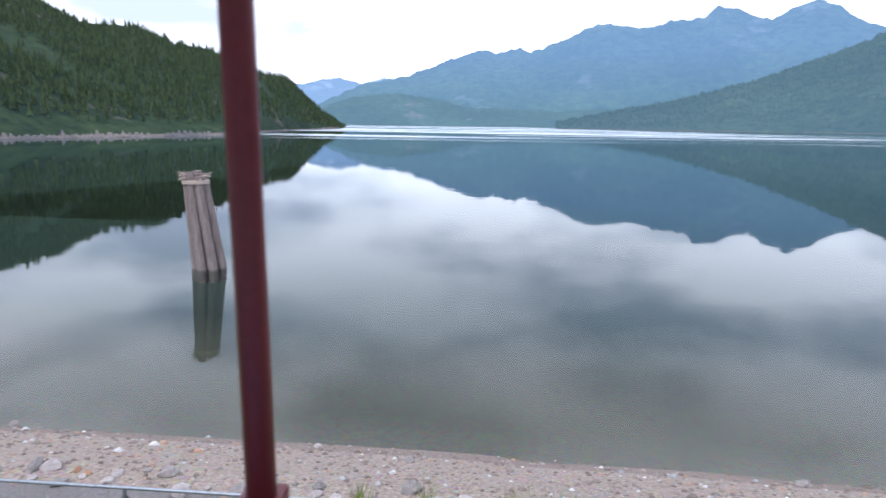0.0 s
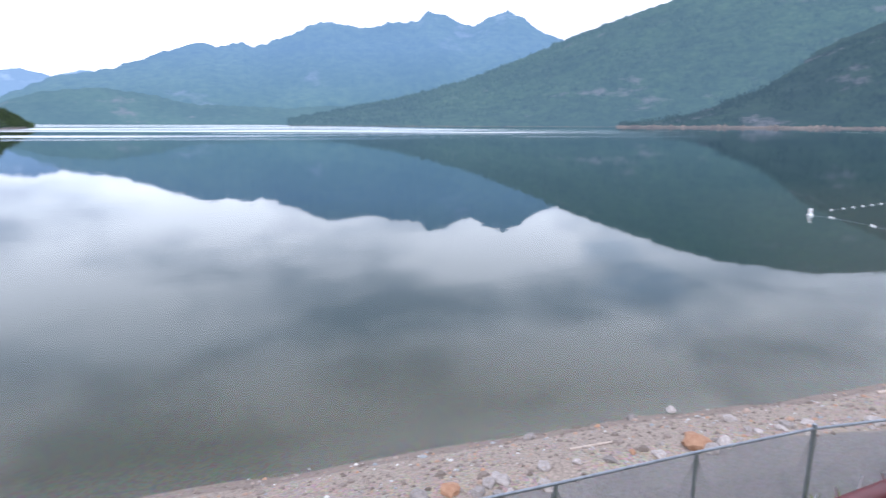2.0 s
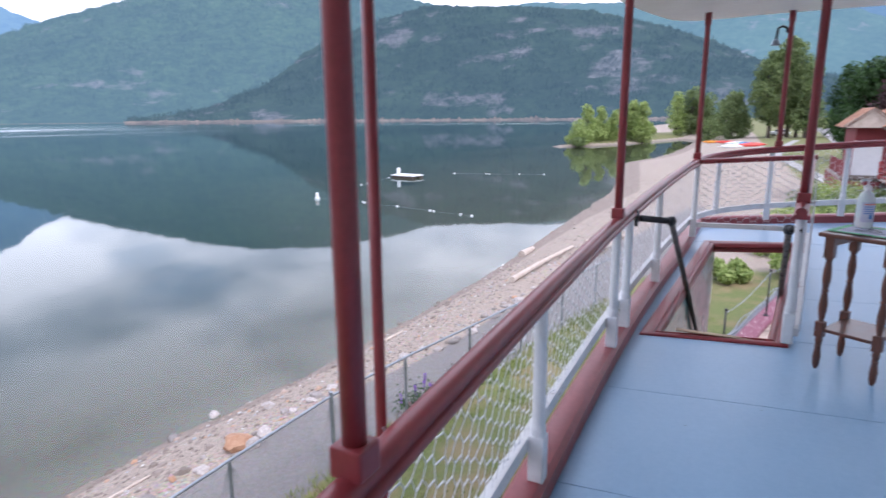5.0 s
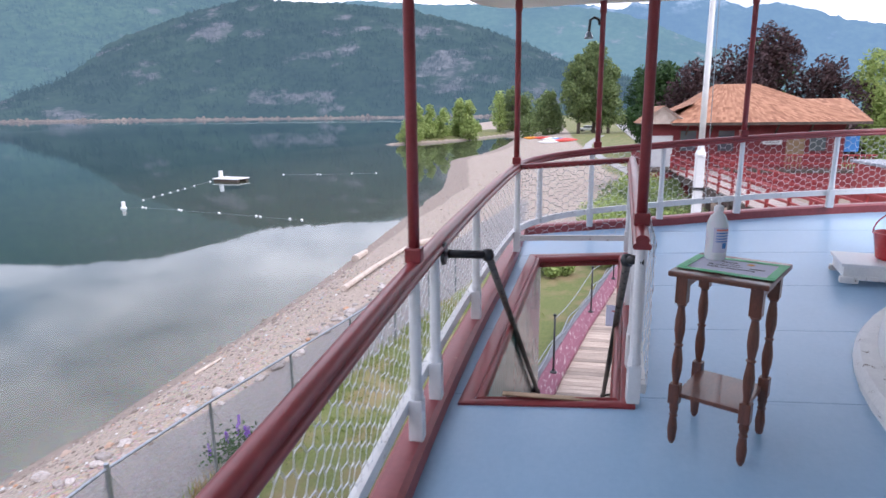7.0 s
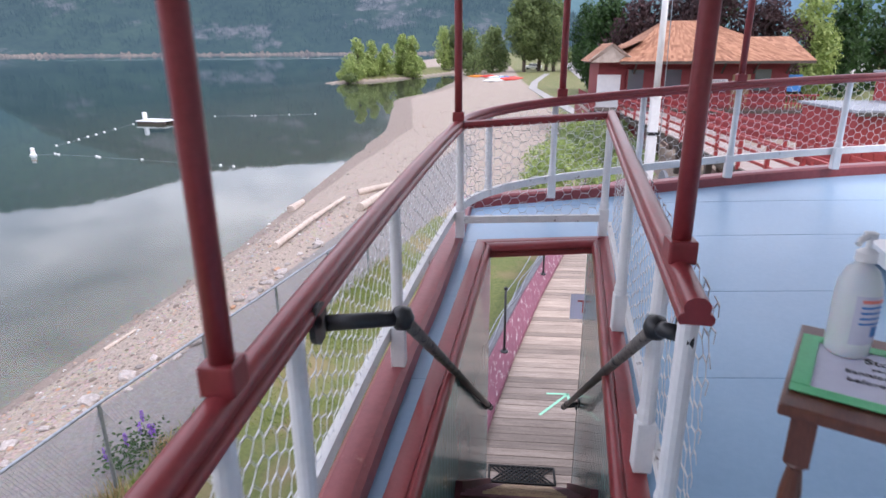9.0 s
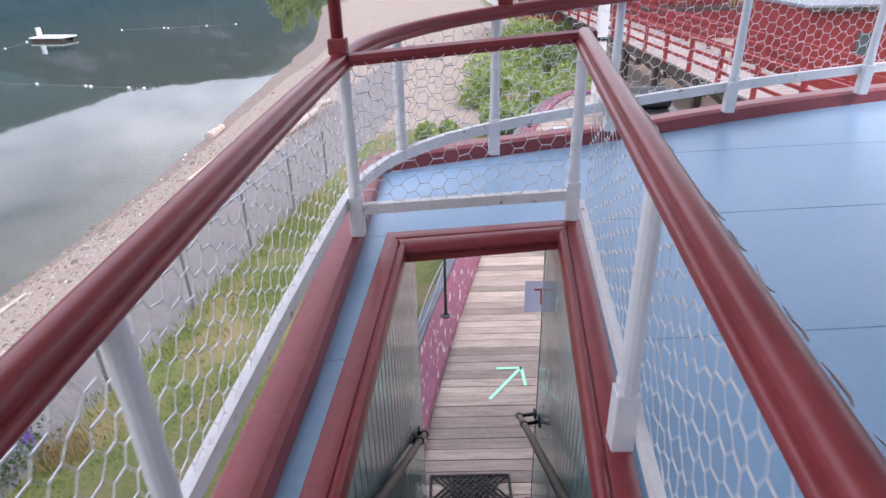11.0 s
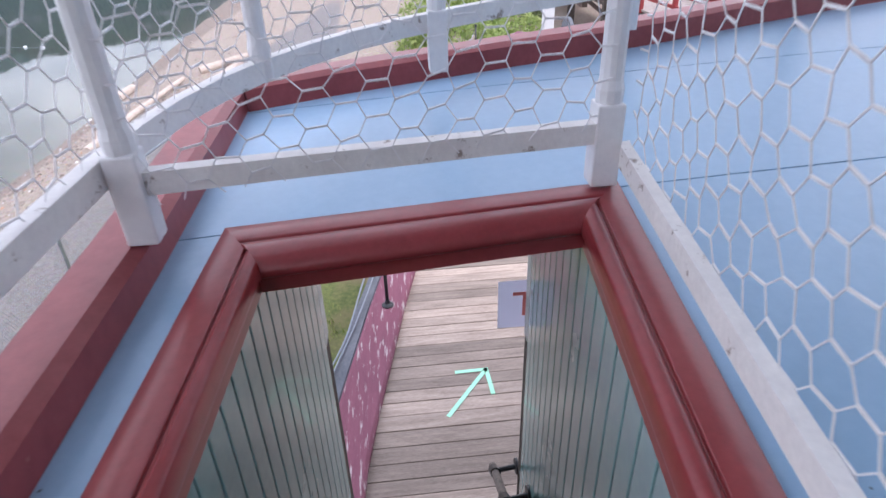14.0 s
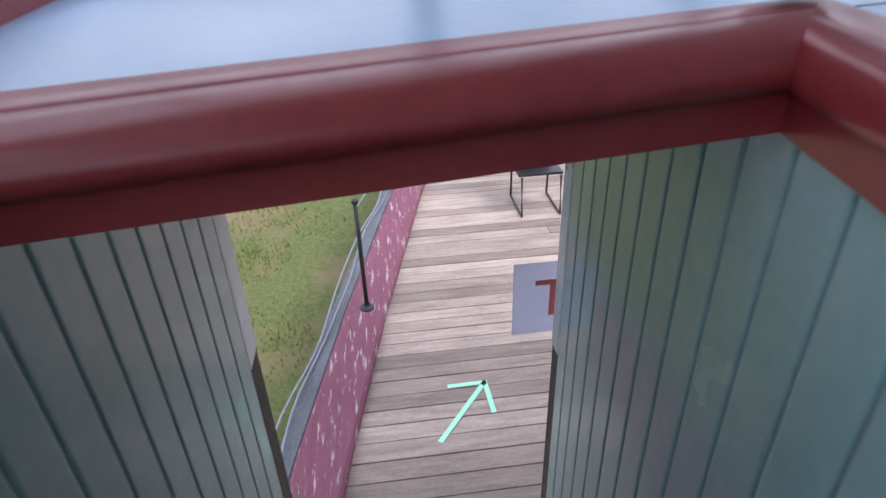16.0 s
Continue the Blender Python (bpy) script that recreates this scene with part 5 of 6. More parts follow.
for k, (z, h) in enumerate(((0.108, 0.006), (0.098, 0.004), (0.088, 0.004), (0.078, 0.004), (0.068, 0.004), (0.045, 0.02))):
    bar = bmesh.new()
    lim = (165, 240) if k < 5 else (200, 225)
    ring = [(0.0385 * math.cos(a), 0.0385 * math.sin(a)) for a in np.linspace(radians(lim[0]), radians(lim[1]), 6)]
    for (xa, ya), (xb, yb) in zip(ring, ring[1:]):
        bar.faces.new([bar.verts.new(p) for p in ((xa, ya, z), (xb, yb, z), (xb, yb, z + h), (xa, ya, z + h))])
    part("text_bar", bar, RED_INK if k == 0 else POSTER, bottle)

# ---- white plinth and red fire bucket ----
pz = dz(9.9, -0.75)
plinth = empty("bucket_stand", (9.88, -0.80, pz), "low white-painted wooden stand with bracket feet", "stand")
plinth.rotation_euler = (0, 0, radians(-12))
part("case", box((0, 0, 0.085), (0.40, 0.56, 0.085), bevel=0.006), WHITE_WORN, plinth)
part("top", box((0, 0, 0.137), (0.44, 0.60, 0.022), bevel=0.006), WHITE, plinth)
for sx in (-0.19, 0.19):
    for sy in (-0.24, 0.24):
        part("foot", box((sx, sy, 0.025), (0.05, 0.12, 0.05), bevel=0.012), WHITE_WORN, plinth)
part("skirt", box((-0.2, 0, 0.045), (0.016, 0.5, 0.03)), WHITE_WORN, plinth)
bucket = empty("fire_bucket", (9.90, -0.86, pz + 0.15), "red enamelled fire bucket with a wire bail", "bucket")
bm = lathe([(0.095, 0.0), (0.105, 0.01), (0.135, 0.19), (0.140, 0.195), (0.134, 0.198), (0.128, 0.19), (0.10, 0.02), (0.0, 0.018)], sides=28)
part("pail", bm, BUCKET, bucket, smooth=True)
part("bail", tube([(0.137 * math.cos(a) * 0.5, 0.137 * math.cos(a) * 0.87, 0.18 + 0.16 * math.sin(a)) for a in np.linspace(0, math.pi, 14)], 0.005, 8), BUCKET, bucket, smooth=True)

# ---- ship's bell on its bracket ----
bell = empty("bell", (11.40, 1.30, 1.98), "small brass bell on a dark iron hook", "bell")
part("hook", tube([(0, -0.10, 0.12), (0, -0.09, 0.17), (0, -0.05, 0.19), (0, -0.01, 0.17), (0, 0, 0.05)], 0.014, 8), BLACK, bell)
part("cup", lathe([(0.045, 0.0), (0.04, 0.012), (0.030, 0.04), (0.022, 0.06), (0.006, 0.068)], sides=16), GALV, bell, smooth=True)

# ---- paper sign on the stair wall's end ----
sign = empty("paper_sign", (11.30, 0.905, -0.80), "white paper sign with a red letter taped to the jamb", "sign")
part("sheet", box((0.01, 0.035, 0.0), (0.002, 0.15, 0.23)), SHEET, sign)
lettering("T", 0.17, (0.007, 0.002, -0.005), sign, RED_INK, tilt=math.pi / 2, turn=-math.pi / 2)

# ---- foredeck: mast, winch block, hatch, chair ----
mast = empty("mast", (24.0, MID, DECK_LOW), "white-painted bow mast with a square foot", "mast")
part("foot", box((0, 0, 1.35), (0.25, 0.25, 2.7), bevel=0.03), WHITE, mast)
part("band", box((0, 0, 1.75), (0.29, 0.29, 0.09), bevel=0.01), BLACK, mast)
part("shoulder", lathe([(0.16, 2.70), (0.16, 2.76), (0.105, 2.9), (0.09, 3.0)], sides=16), WHITE, mast)
part("pole", lathe([(0.088, 2.95), (0.085, 5.0), (0.075, 9.0), (0.05, 12.0)], sides=16), WHITE, mast, smooth=True)
part("halyard", tube([(0.5, -0.35, 1.2), (0.15, -0.15, 11.0)], 0.012, 6), GALV, mast)
winch = empty("winch", (22.6, -3.3, DECK_LOW), "dark iron winch on the foredeck", "winch")
part("bed", box((0, 0, 0.15), (1.2, 1.6, 0.3), bevel=0.02), BLACK, winch)
part("drum", tube([(0, -0.6, 0.55), (0, 0.6, 0.55)], 0.26, 18), BLACK, winch)
part("wheel", tube([(0, 0.68, 0.55), (0, 0.76, 0.55)], 0.42, 22), GREYBOARD, winch)
bow_hatch = empty("deck_hatch", (20.6, -1.5, DECK_LOW), "light blue painted hatch cover", "hatch")
part("coaming", box((0, 0, 0.1), (1.5, 1.3, 0.2), bevel=0.02), TRESTLE, bow_hatch)
part("cover", box((0, 0, 0.22), (1.4, 1.2, 0.05), bevel=0.01), BLUE, bow_hatch)
chair = empty("garden_chair", (15.65, -0.25, DECK_LOW), "black iron chair standing on the foredeck", "chair")
part("seat", box((0, 0, 0.43), (0.46, 0.46, 0.03), bevel=0.01), BLACK, chair)
part("backrest", box((0.22, 0, 0.72), (0.03, 0.46, 0.5), bevel=0.01), BLACK, chair)
for sy in (-0.2, 0.2):
    part("leg_frame", tube([(-0.25, sy, 0.42), (-0.30, sy, 0.012), (0.22, sy, 0.012), (0.2, sy, 0.42)], 0.012, 8), BLACK, chair)
part("arm_bar", tube([(-0.24, 0.25, 0.55), (0.22, 0.25, 0.62)], 0.012, 8), BLACK, chair)


# ---- shore: fence, stones, logs, plants ----
def chain_fence():
    root = empty("chain_fence", (0, 0, 0), "low galvanised chain-link fence along the gravel path", "fence")
    posts = [-9.0, -7.0, -5.0, -3.1, -1.17, 0.85, 2.85, 4.85, 6.7, 8.77, 10.82, 12.6, 14.6, 16.7, 18.8, 20.9, 23.0]
    top = []
    for x in posts:
        y = fence_y(x)
        z = ground_z(x, y)
        tall = x in (10.82,)
        r = 0.033 if tall else 0.024
        part("post", tube([(x, y, z - 0.1), (x, y, z + (1.34 if tall else 1.25))], r, 10), GALV, root)
        top.append((x, y, z + 1.27))
    part("top_tube", tube(top, 0.022, 10), GALV, root)
    verts, faces = [], []
    for x0, x1 in zip(posts, posts[1:]):
        n = int((x1 - x0) / 0.085)
        for k in range(n * 2):
            for s in (1, -1):
                xa = x0 + (x1 - x0) * k / (2 * n)
                pts = []
                for h in (0.0, 1.24):
                    xx = min(max(xa + s * h * 0.5, x0), x1)
                    pts.append(Vector((xx, fence_y(xx), ground_z(xx, fence_y(xx)) + h)))
                q = len(verts)
                d = Vector((0.0016, 0, 0))
                verts.extend((pts[0] - d, pts[0] + d, pts[1] + d, pts[1] - d))
                faces.append((q, q + 1, q + 2, q + 3))
    mesh_object("chain_link", verts[:len(verts)], faces, GALV, root, "thin wire diamonds")
    return root


chain_fence()


def stone_mesh(seed, flat=0.7):
    bm = bmesh.new()
    bmesh.ops.create_icosphere(bm, subdivisions=2, radius=0.5)
    for v in bm.verts:
        p = v.co.normalized()
        k = 1 + 0.45 * noise.noise(p * 1.3 + Vector((seed * 3.1, 0, 0))) + 0.12 * noise.noise(p * 4 + Vector((0, seed, 0)))
        v.co = p * 0.5 * k
        v.co.z *= flat
    me = bpy.data.meshes.new("stone")
    bm.to_mesh(me)
    bm.free()
    return me


stone_meshes = [stone_mesh(s) for s in range(7)]
rusty_meshes = [stone_mesh(s + 20, 0.6) for s in range(3)]
for me in stone_meshes:
    me.materials.append(STONE)
for me in rusty_meshes:
    me.materials.append(RUST_STONE)
rng = random.Random(21)


def boulder(x, y, size, rusty=False):
    ob = new("boulder", rng.choice(rusty_meshes if rusty else stone_meshes))
    ob.location = (x, y, ground_z(x, y) + size * 0.12)
    ob.rotation_euler = (rng.uniform(-0.2, 0.2), rng.uniform(-0.2, 0.2), rng.uniform(0, 6.3))
    ob.scale = (size * rng.uniform(0.9, 1.4), size * rng.uniform(0.7, 1.1), size * rng.uniform(0.7, 1.0))
    return tagged(ob, "rust-orange boulder beside the gravel path" if rusty else "pale grey boulder edging the gravel path", "stone", "stones edging the path")


x = -9.0
while x < 24:
    for _ in range(rng.choice((1, 1, 2))):
        boulder(x, rock_y(x) + rng.uniform(-0.28, 0.35), rng.choice((0.12, 0.15, 0.18, 0.24, 0.3)), rng.random() < 0.09)
    x += rng.uniform(0.22, 0.6)
for x, y, s in ((11.9, 12.1, 0.3), (9.13, 11.95, 0.28), (13.2, 12.25, 0.26), (13.0, 10.3, 0.3), (1.6, 11.5, 0.2), (-0.5, 12.6, 0.2), (10.9, 9.1, 0.55), (-7.6, 12.9, 0.3)):
    boulder(x, y, s, rusty=(x == 10.9))


def pebbles():
    verts, faces = [], []
    r = np.random.default_rng(5)
    for _ in range(13000):
        x = r.uniform(-9, 30) if r.random() < 0.8 else r.uniform(30, 75)
        lo, hi = rock_y(x) - 0.3, shore_y(x) + 0.1
        y = lo + (hi - lo) * (r.random() ** 0.8)
        s = 0.010 + 0.045 * r.random() ** 4
        if r.random() < 0.008:
            s = 0.06 + 0.05 * r.random()
        z = ground_z(x, y)
        q = len(verts)
        a = r.random() * 6
        for k in range(6):
            t = a + k * 1.047
            verts.append((x + s * math.cos(t) * (1 + 0.4 * r.random()), y + s * math.sin(t), z - 0.006))
        for k in range(6):
            t = a + k * 1.047
            verts.append((x + 0.6 * s * math.cos(t), y + 0.6 * s * math.sin(t), z + s * (0.45 + 0.25 * r.random())))
        faces += [(q + k, q + (k + 1) % 6, q + 6 + (k + 1) % 6, q + 6 + k) for k in range(6)] + [tuple(q + 6 + k for k in range(6))]
    m, n, l, p = nodes_of("pebble_stone")
    geo = n.new("ShaderNodeNewGeometry")
    col = ramp(n, l, geo.outputs["Random Per Island"], 0.0, (0.15, 0.12, 0.10), 1.0, (0.66, 0.64, 0.62))
    stops = col.node.color_ramp.elements
    for at, tint in ((0.55, (0.26, 0.215, 0.19)), (0.78, (0.34, 0.29, 0.26)), (0.86, (0.44, 0.25, 0.15)), (0.92, (0.26, 0.29, 0.31))):
        stops.new(at).color = (*tint, 1)
    l.new(col, p.inputs["Base Color"])
    p.inputs["Roughness"].default_value = 0.8
    tagged(mesh_object("pebbles", verts, faces, m), "mixed grey and tan pebbles strewn over the beach", "pebbles", kind="stuff")


pebbles()


def log(pts, r, label):
    bm = tube(pts, [r * (1 - 0.35 * k / (len(pts) - 1)) for k in range(len(pts))], 10)
    return tagged(part("driftwood_log", bm, DRIFT), label, "log", "driftwood")


def on_beach(x, y, up):
    return (x, y, ground_z(x, y) + up)


log([on_beach(23.4, 8.5, 0.12), on_beach(26.5, 8.35, 0.16), on_beach(30.2, 8.1, 0.12)], 0.11, "long bleached driftwood log lying on the beach")
log([on_beach(31.4, 10.9, 0.1), on_beach(32.6, 10.75, 0.12)], 0.2, "short dark log at the water's edge")
log([on_beach(18.0, 10.6, 0.03), on_beach(18.8, 10.3, 0.05)], 0.05, "small bleached driftwood stick on pebbles")
log([on_beach(9.0, 10.2, 0.02), on_beach(9.9, 10.15, 0.03)], 0.03, "thin reddish stick on the beach")
log([on_beach(27.5, 6.8, 0.15), on_beach(30.5, 6.2, 0.2)], 0.16, "bleached log among the stones")
log([on_beach(30.5, 7.6, 0.1), on_beach(31.5, 5.9, 0.25)], 0.15, "bleached log lying across another")


def grass_patch(name, label, spots, material, tall, count, seed):
    """Blades as narrow bent triangles."""
    r = np.random.default_rng(seed)
    verts, faces = [], []
    for cx, cy, rad in spots:
        for _ in range(count):
            a, d = r.random() * 6.283, rad * math.sqrt(r.random())
            x, y = cx + d * math.cos(a), cy + d * math.sin(a)
            z = ground_z(x, y)
            h = tall * (0.5 + r.random())
            lean = (r.uniform(-0.4, 0.4) * h, r.uniform(-0.4, 0.4) * h)
            w = 0.006 + 0.006 * r.random()
            t = r.random() * 3.14
            dx, dy = w * math.cos(t), w * math.sin(t)
            q = len(verts)
            verts += [(x - dx, y - dy, z), (x + dx, y + dy, z), (x + lean[0], y + lean[1], z + h)]
            faces.append((q, q + 1, q + 2))
    return tagged(mesh_object(name, verts, faces, material), label, "grass", kind="stuff")


rr = random.Random(8)
lawn_spots = [(rr.uniform(-6, 22), rr.uniform(2.3, 6.6), 0.5) for _ in range(170)]
lawn_spots = [(a, min(b, fence_y(a) - 0.5), c) for a, b, c in lawn_spots]
grass_patch("lawn_grass", "short green and yellowing lawn grass", lawn_spots, GRASS, 0.045, 170, 3)
fence_spots = [(x, fence_y(x) - 0.1, 0.28) for x in np.arange(-6, 22, 0.55)]
grass_patch("fence_grass", "longer green grass along the fence", fence_spots, GRASS, 0.14, 60, 4)
grass_patch("dry_grass", "dry tan grass tufts along the fence", [(x, fence_y(x) - 0.25, 0.3) for x in (8.2, 8.8, 9.4, 12.2, 13.4)], DRY_GRASS, 0.25, 160, 5)
grass_patch("weed_tufts", "thin green weeds on the gravel", [(x, rock_y(x) - 0.25, 0.12) for x in (1.2, 2.2, 3.4, 3.6, 4.1, 4.4)], GRASS, 0.42, 30, 6)


def lupine(x, y, flowers):
    root = empty("lupine", (x, y, ground_z(x, y)), "violet lupine in flower beside the fence", "plant", "lupines")
    leaf = bmesh.new()
    r = random.Random(int(x * 10))
    for _ in range(160):
        p = Vector((r.gauss(0, 0.16), r.gauss(0, 0.16), abs(r.gauss(0.2, 0.13))))
        d = Vector((r.uniform(-1, 1), r.uniform(-1, 1), r.uniform(-0.3, 0.6))).normalized() * 0.07
        e = d.orthogonal().normalized() * 0.018
        leaf.faces.new([leaf.verts.new(q) for q in (p, p + d * 0.5 + e, p + d, p + d * 0.5 - e)])
    part("leaves", leaf, LEAF_DEEP, root)
    for _ in range(flowers):
        bx, by, h = r.gauss(0, 0.11), r.gauss(0, 0.11), r.uniform(0.4, 0.62)
        bm = lathe([(0.004, 0.1), (0.006, h - 0.28)], (bx, by, 0), 6)
        part("stem", bm, LEAF_DEEP, root)
        fl = bmesh.new()
        for k in range(34):
            z = h - 0.2 * r.random()
            a = r.random() * 6.28
            p = Vector((bx + 0.018 * math.cos(a), by + 0.018 * math.sin(a), z))
            add_box(fl, p, (0.012, 0.012, 0.016))
        part("flower_spike", fl, LUPINE, root)


for spot in ((13.35, 6.62, 4), (12.95, 6.72, 2)):
    lupine(*spot)


def foliage(name, blobs, count, leaf, material, parent, seed, label=""):
    """A crown of many small leaf clumps scattered in and on rounded masses, with gaps."""
    r = np.random.default_rng(seed)
    blobs = np.array([b[:4] for b in blobs])
    weights = blobs[:, 3] ** 2
    pick = blobs[r.choice(len(blobs), size=count, p=weights / weights.sum())]
    d = r.normal(size=(count, 3))
    d /= np.linalg.norm(d, axis=1)[:, None]
    p = pick[:, :3] + d * (pick[:, 3] * (0.45 + 0.62 * r.random(count) ** 0.7))[:, None] * np.array([1, 1, 0.9])
    keep = np.array([noise.noise(Vector(q * (1.9 / b))) + 0.5 * noise.noise(Vector(q * (4.5 / b))) > -0.16 for q, b in zip(p, pick[:, 3])])
    p, d = p[keep], d[keep]
    k = len(p)
    a = r.normal(size=(k, 3)) + np.array([0, 0, -0.5])
    a /= np.linalg.norm(a, axis=1)[:, None]
    b = np.cross(a, d + 0.6 * r.normal(size=(k, 3)))
    b /= np.linalg.norm(b, axis=1)[:, None] + 1e-9
    s = (leaf * (0.5 + 0.9 * r.random(k)))[:, None]
    verts = np.stack([p - a * s, p + b * s * 0.5 - a * 0.1 * s, p + a * s, p - b * s * 0.5 + a * 0.1 * s], axis=1).reshape(-1, 3)
    faces = np.arange(4 * k).reshape(-1, 4)
    return mesh_object(name, verts.tolist(), faces.tolist(), material, parent, label)


def tree(x, y, height, crown_r, material, label, seed, count=2600, leaf=0.35, trunk=0.3, low=0.25, slim=1.0, blobs=15, group="shore trees", z=None):
    z = ground_z(x, y) if z is None else z
    root = empty("tree", (x, y, z), label, "tree", group)
    r = random.Random(seed)
    bm = tube([(0, 0, -0.2), (r.uniform(-0.2, 0.2), 0, height * 0.35), (r.uniform(-0.3, 0.3), r.uniform(-0.3, 0.3), height * 0.8)], [trunk, trunk * 0.75, trunk * 0.2], 9)
    masses = []
    for k in range(blobs):
        u = (k + 0.5) / blobs
        zz = height * (low + (0.95 - low) * u)
        spread = crown_r * math.sin(math.pi * (0.18 + 0.75 * u)) * 0.62
        a = r.uniform(0, 6.28)
        bx, by = spread * math.cos(a) * r.uniform(0.3, 1.0), spread * math.sin(a) * r.uniform(0.3, 1.0)
        br = crown_r * r.uniform(0.42, 0.70) * (1.0 - 0.32 * u)
        masses.append((bx, by, zz, br * slim))
        add_tube(bm, [(0, 0, zz * 0.7), (bx * 0.6, by * 0.6, zz * 0.92), (bx, by, zz)], [trunk * 0.35, trunk * 0.2, trunk * 0.07], 6)
    part("trunk", bm, BARK, root)
    foliage("crown", masses, count, leaf, material, root, seed)
    return root


# far trees: cottonwoods on the point, park trees, maples behind the station
tree(172, -3.0, 20.5, 6.2, LEAF_GREEN, "tall spreading cottonwood in the lakeside park", 31, 15000, 0.34, 0.5, 0.22, 0.8, blobs=26)
tree(174, -7.0, 23.5, 6.4, LEAF_GREEN, "tall spreading cottonwood in the lakeside park", 71, 15000, 0.34, 0.5, 0.22, 0.8, blobs=26)
tree(170, -10.5, 17.0, 5.4, LEAF_GREEN, "broad cottonwood in the lakeside park", 72, 10000, 0.34, 0.45, 0.2, 0.8, blobs=20)
tree(176, -9.0, 17, 5.0, LEAF_GREEN, "broad cottonwood in the lakeside park", 32, 10000, 0.34, 0.45, 0.22)
tree(178, 5.5, 11.5, 4.8, LEAF_GREEN, "broad cottonwood in the lakeside park", 30, 9000, 0.32, 0.4, 0.08)
tree(178, -20, 17, 6, LEAF_DEEP, "dark green park tree", 33, 9000, 0.32, 0.4, 0.15)
tree(205, 12.6, 11.0, 4.8, LEAF_GREEN, "upright cottonwood by the inlet", 34, 7000, 0.32, 0.35, 0.04)
tree(204, 17, 14, 4.6, LEAF_GREEN, "upright cottonwood by the inlet", 35, 7000, 0.32, 0.35, 0.04)
tree(202, 21, 12.5, 4.0, LEAF_BRIGHT, "bright green willow by the inlet", 36, 5000, 0.3, 0.3, 0.04)
tree(196, 8, 10, 3.4, LEAF_GREEN, "rounded cottonwood by the inlet", 44, 5000, 0.3, 0.3, 0.05)
tree(166, 25.5, 10.5, 3.0, LEAF_BRIGHT, "slim bright green willow on the point", 37, 8400, 0.26, 0.22, 0.05)
tree(168, 28.5, 10.2, 2.8, LEAF_BRIGHT, "slim bright green willow on the point", 38, 8000, 0.26, 0.22, 0.05)
tree(160, 31.5, 7.5, 2.8, LEAF_BRIGHT, "young bright green willow on the point", 39, 5200, 0.24, 0.18, 0.05)
tree(156, 34.0, 8.0, 2.5, LEAF_BRIGHT, "young bright green willow on the point", 40, 4800, 0.24, 0.18, 0.05)
tree(150, 36.0, 8.6, 2.6, LEAF_BRIGHT, "slim bright green willow on the point", 41, 5200, 0.24, 0.18, 0.05)
tree(146, 36.4, 5, 3.2, LEAF_BRIGHT, "bushy bright green willow on the point", 42, 5200, 0.22, 0.14, 0.0)
tree(172, 10.0, 5.0, 3.6, LEAF_GREEN, "rounded green shrub beside the canoes", 43, 3500, 0.24, 0.2, 0.0)
tree(92, -11.2, 11.6, 4.4, LEAF_DEEP, "dark green maple behind the station", 45, 9240, 0.29, 0.4, 0.12)
tree(84, -14.2, 11.0, 5.0, LEAF_PURPLE, "purple-leaved maple behind the station", 46, 12120, 0.24, 0.35, 0.1, group="purple maples")
tree(82, -18.5, 11.5, 5.0, LEAF_PURPLE, "purple-leaved maple behind the station", 47, 11440, 0.24, 0.35, 0.1, group="purple maples")
tree(80, -21.0, 14.0, 5.4, LEAF_PURPLE, "tall purple-leaved maple behind the station", 48, 15640, 0.24, 0.4, 0.1, group="purple maples")
tree(78, -26.0, 10.2, 5.0, LEAF_PURPLE, "purple-leaved maple behind the station", 49, 11120, 0.24, 0.35, 0.1, group="purple maples")
tree(90, -24, 14, 4.0, LEAF_DEEP, "dark fir behind the maples", 50, 5720, 0.29, 0.35, 0.15)
tree(78, -30.6, 11.4, 3.2, LEAF_BRIGHT, "light green birch beside the station", 51, 7480, 0.23, 0.25, 0.1)
tree(85, -37, 10.5, 4.2, LEAF_DEEP, "dark green town tree", 52, 6600, 0.29, 0.35, 0.1)
tree(95, -48, 11, 6, LEAF_DEEP, "dark green town tree", 53, 6600, 0.32, 0.35, 0.1)


def bush(x, y, w, h, material, seed, label, count=4200, leaf=0.085):
    root = empty("bush", (x, y, ground_z(x, y)), label, "bush", "bushes below the ramp")
    r = random.Random(seed)
    masses = [(r.uniform(-w, w) * 0.6, r.uniform(-w, w) * 0.6, h * r.uniform(0.25, 0.7), h * r.uniform(0.32, 0.5)) for _ in range(6)]
    stems = bmesh.new()
    for bx, by, bz, _ in masses:
        add_tube(stems, [(bx * 0.2, by * 0.2, -0.1), (bx * 0.7, by * 0.7, bz * 0.6), (bx, by, bz)], [0.03, 0.02, 0.01], 5)
    part("stems", stems, BARK, root)
    foliage("crown", masses, count, leaf, material, root, seed)


for k, (x, y, w, h, m) in enumerate(((31, -0.2, 1.6, 1.5, LEAF_BRIGHT), (34, -1.2, 1.9, 1.8, LEAF_BRIGHT), (37.5, -2.2, 2.0, 2.0, LEAF_GREEN), (41, -3.0, 2.2, 2.0, LEAF_BRIGHT),
                                      (29.0, -2.4, 1.5, 1.7, LEAF_BRIGHT), (44, -4.6, 1.8, 1.6, LEAF_GREEN), (27, -0.8, 1.2, 1.1, LEAF_BRIGHT), (35, -3.8, 1.8, 1.8, LEAF_GREEN), (25.5, 1.6, 0.9, 0.7, LEAF_BRIGHT))):
    bush(x, y, w, h, m, 60 + k, "leafy green shrub growing below the ramp")

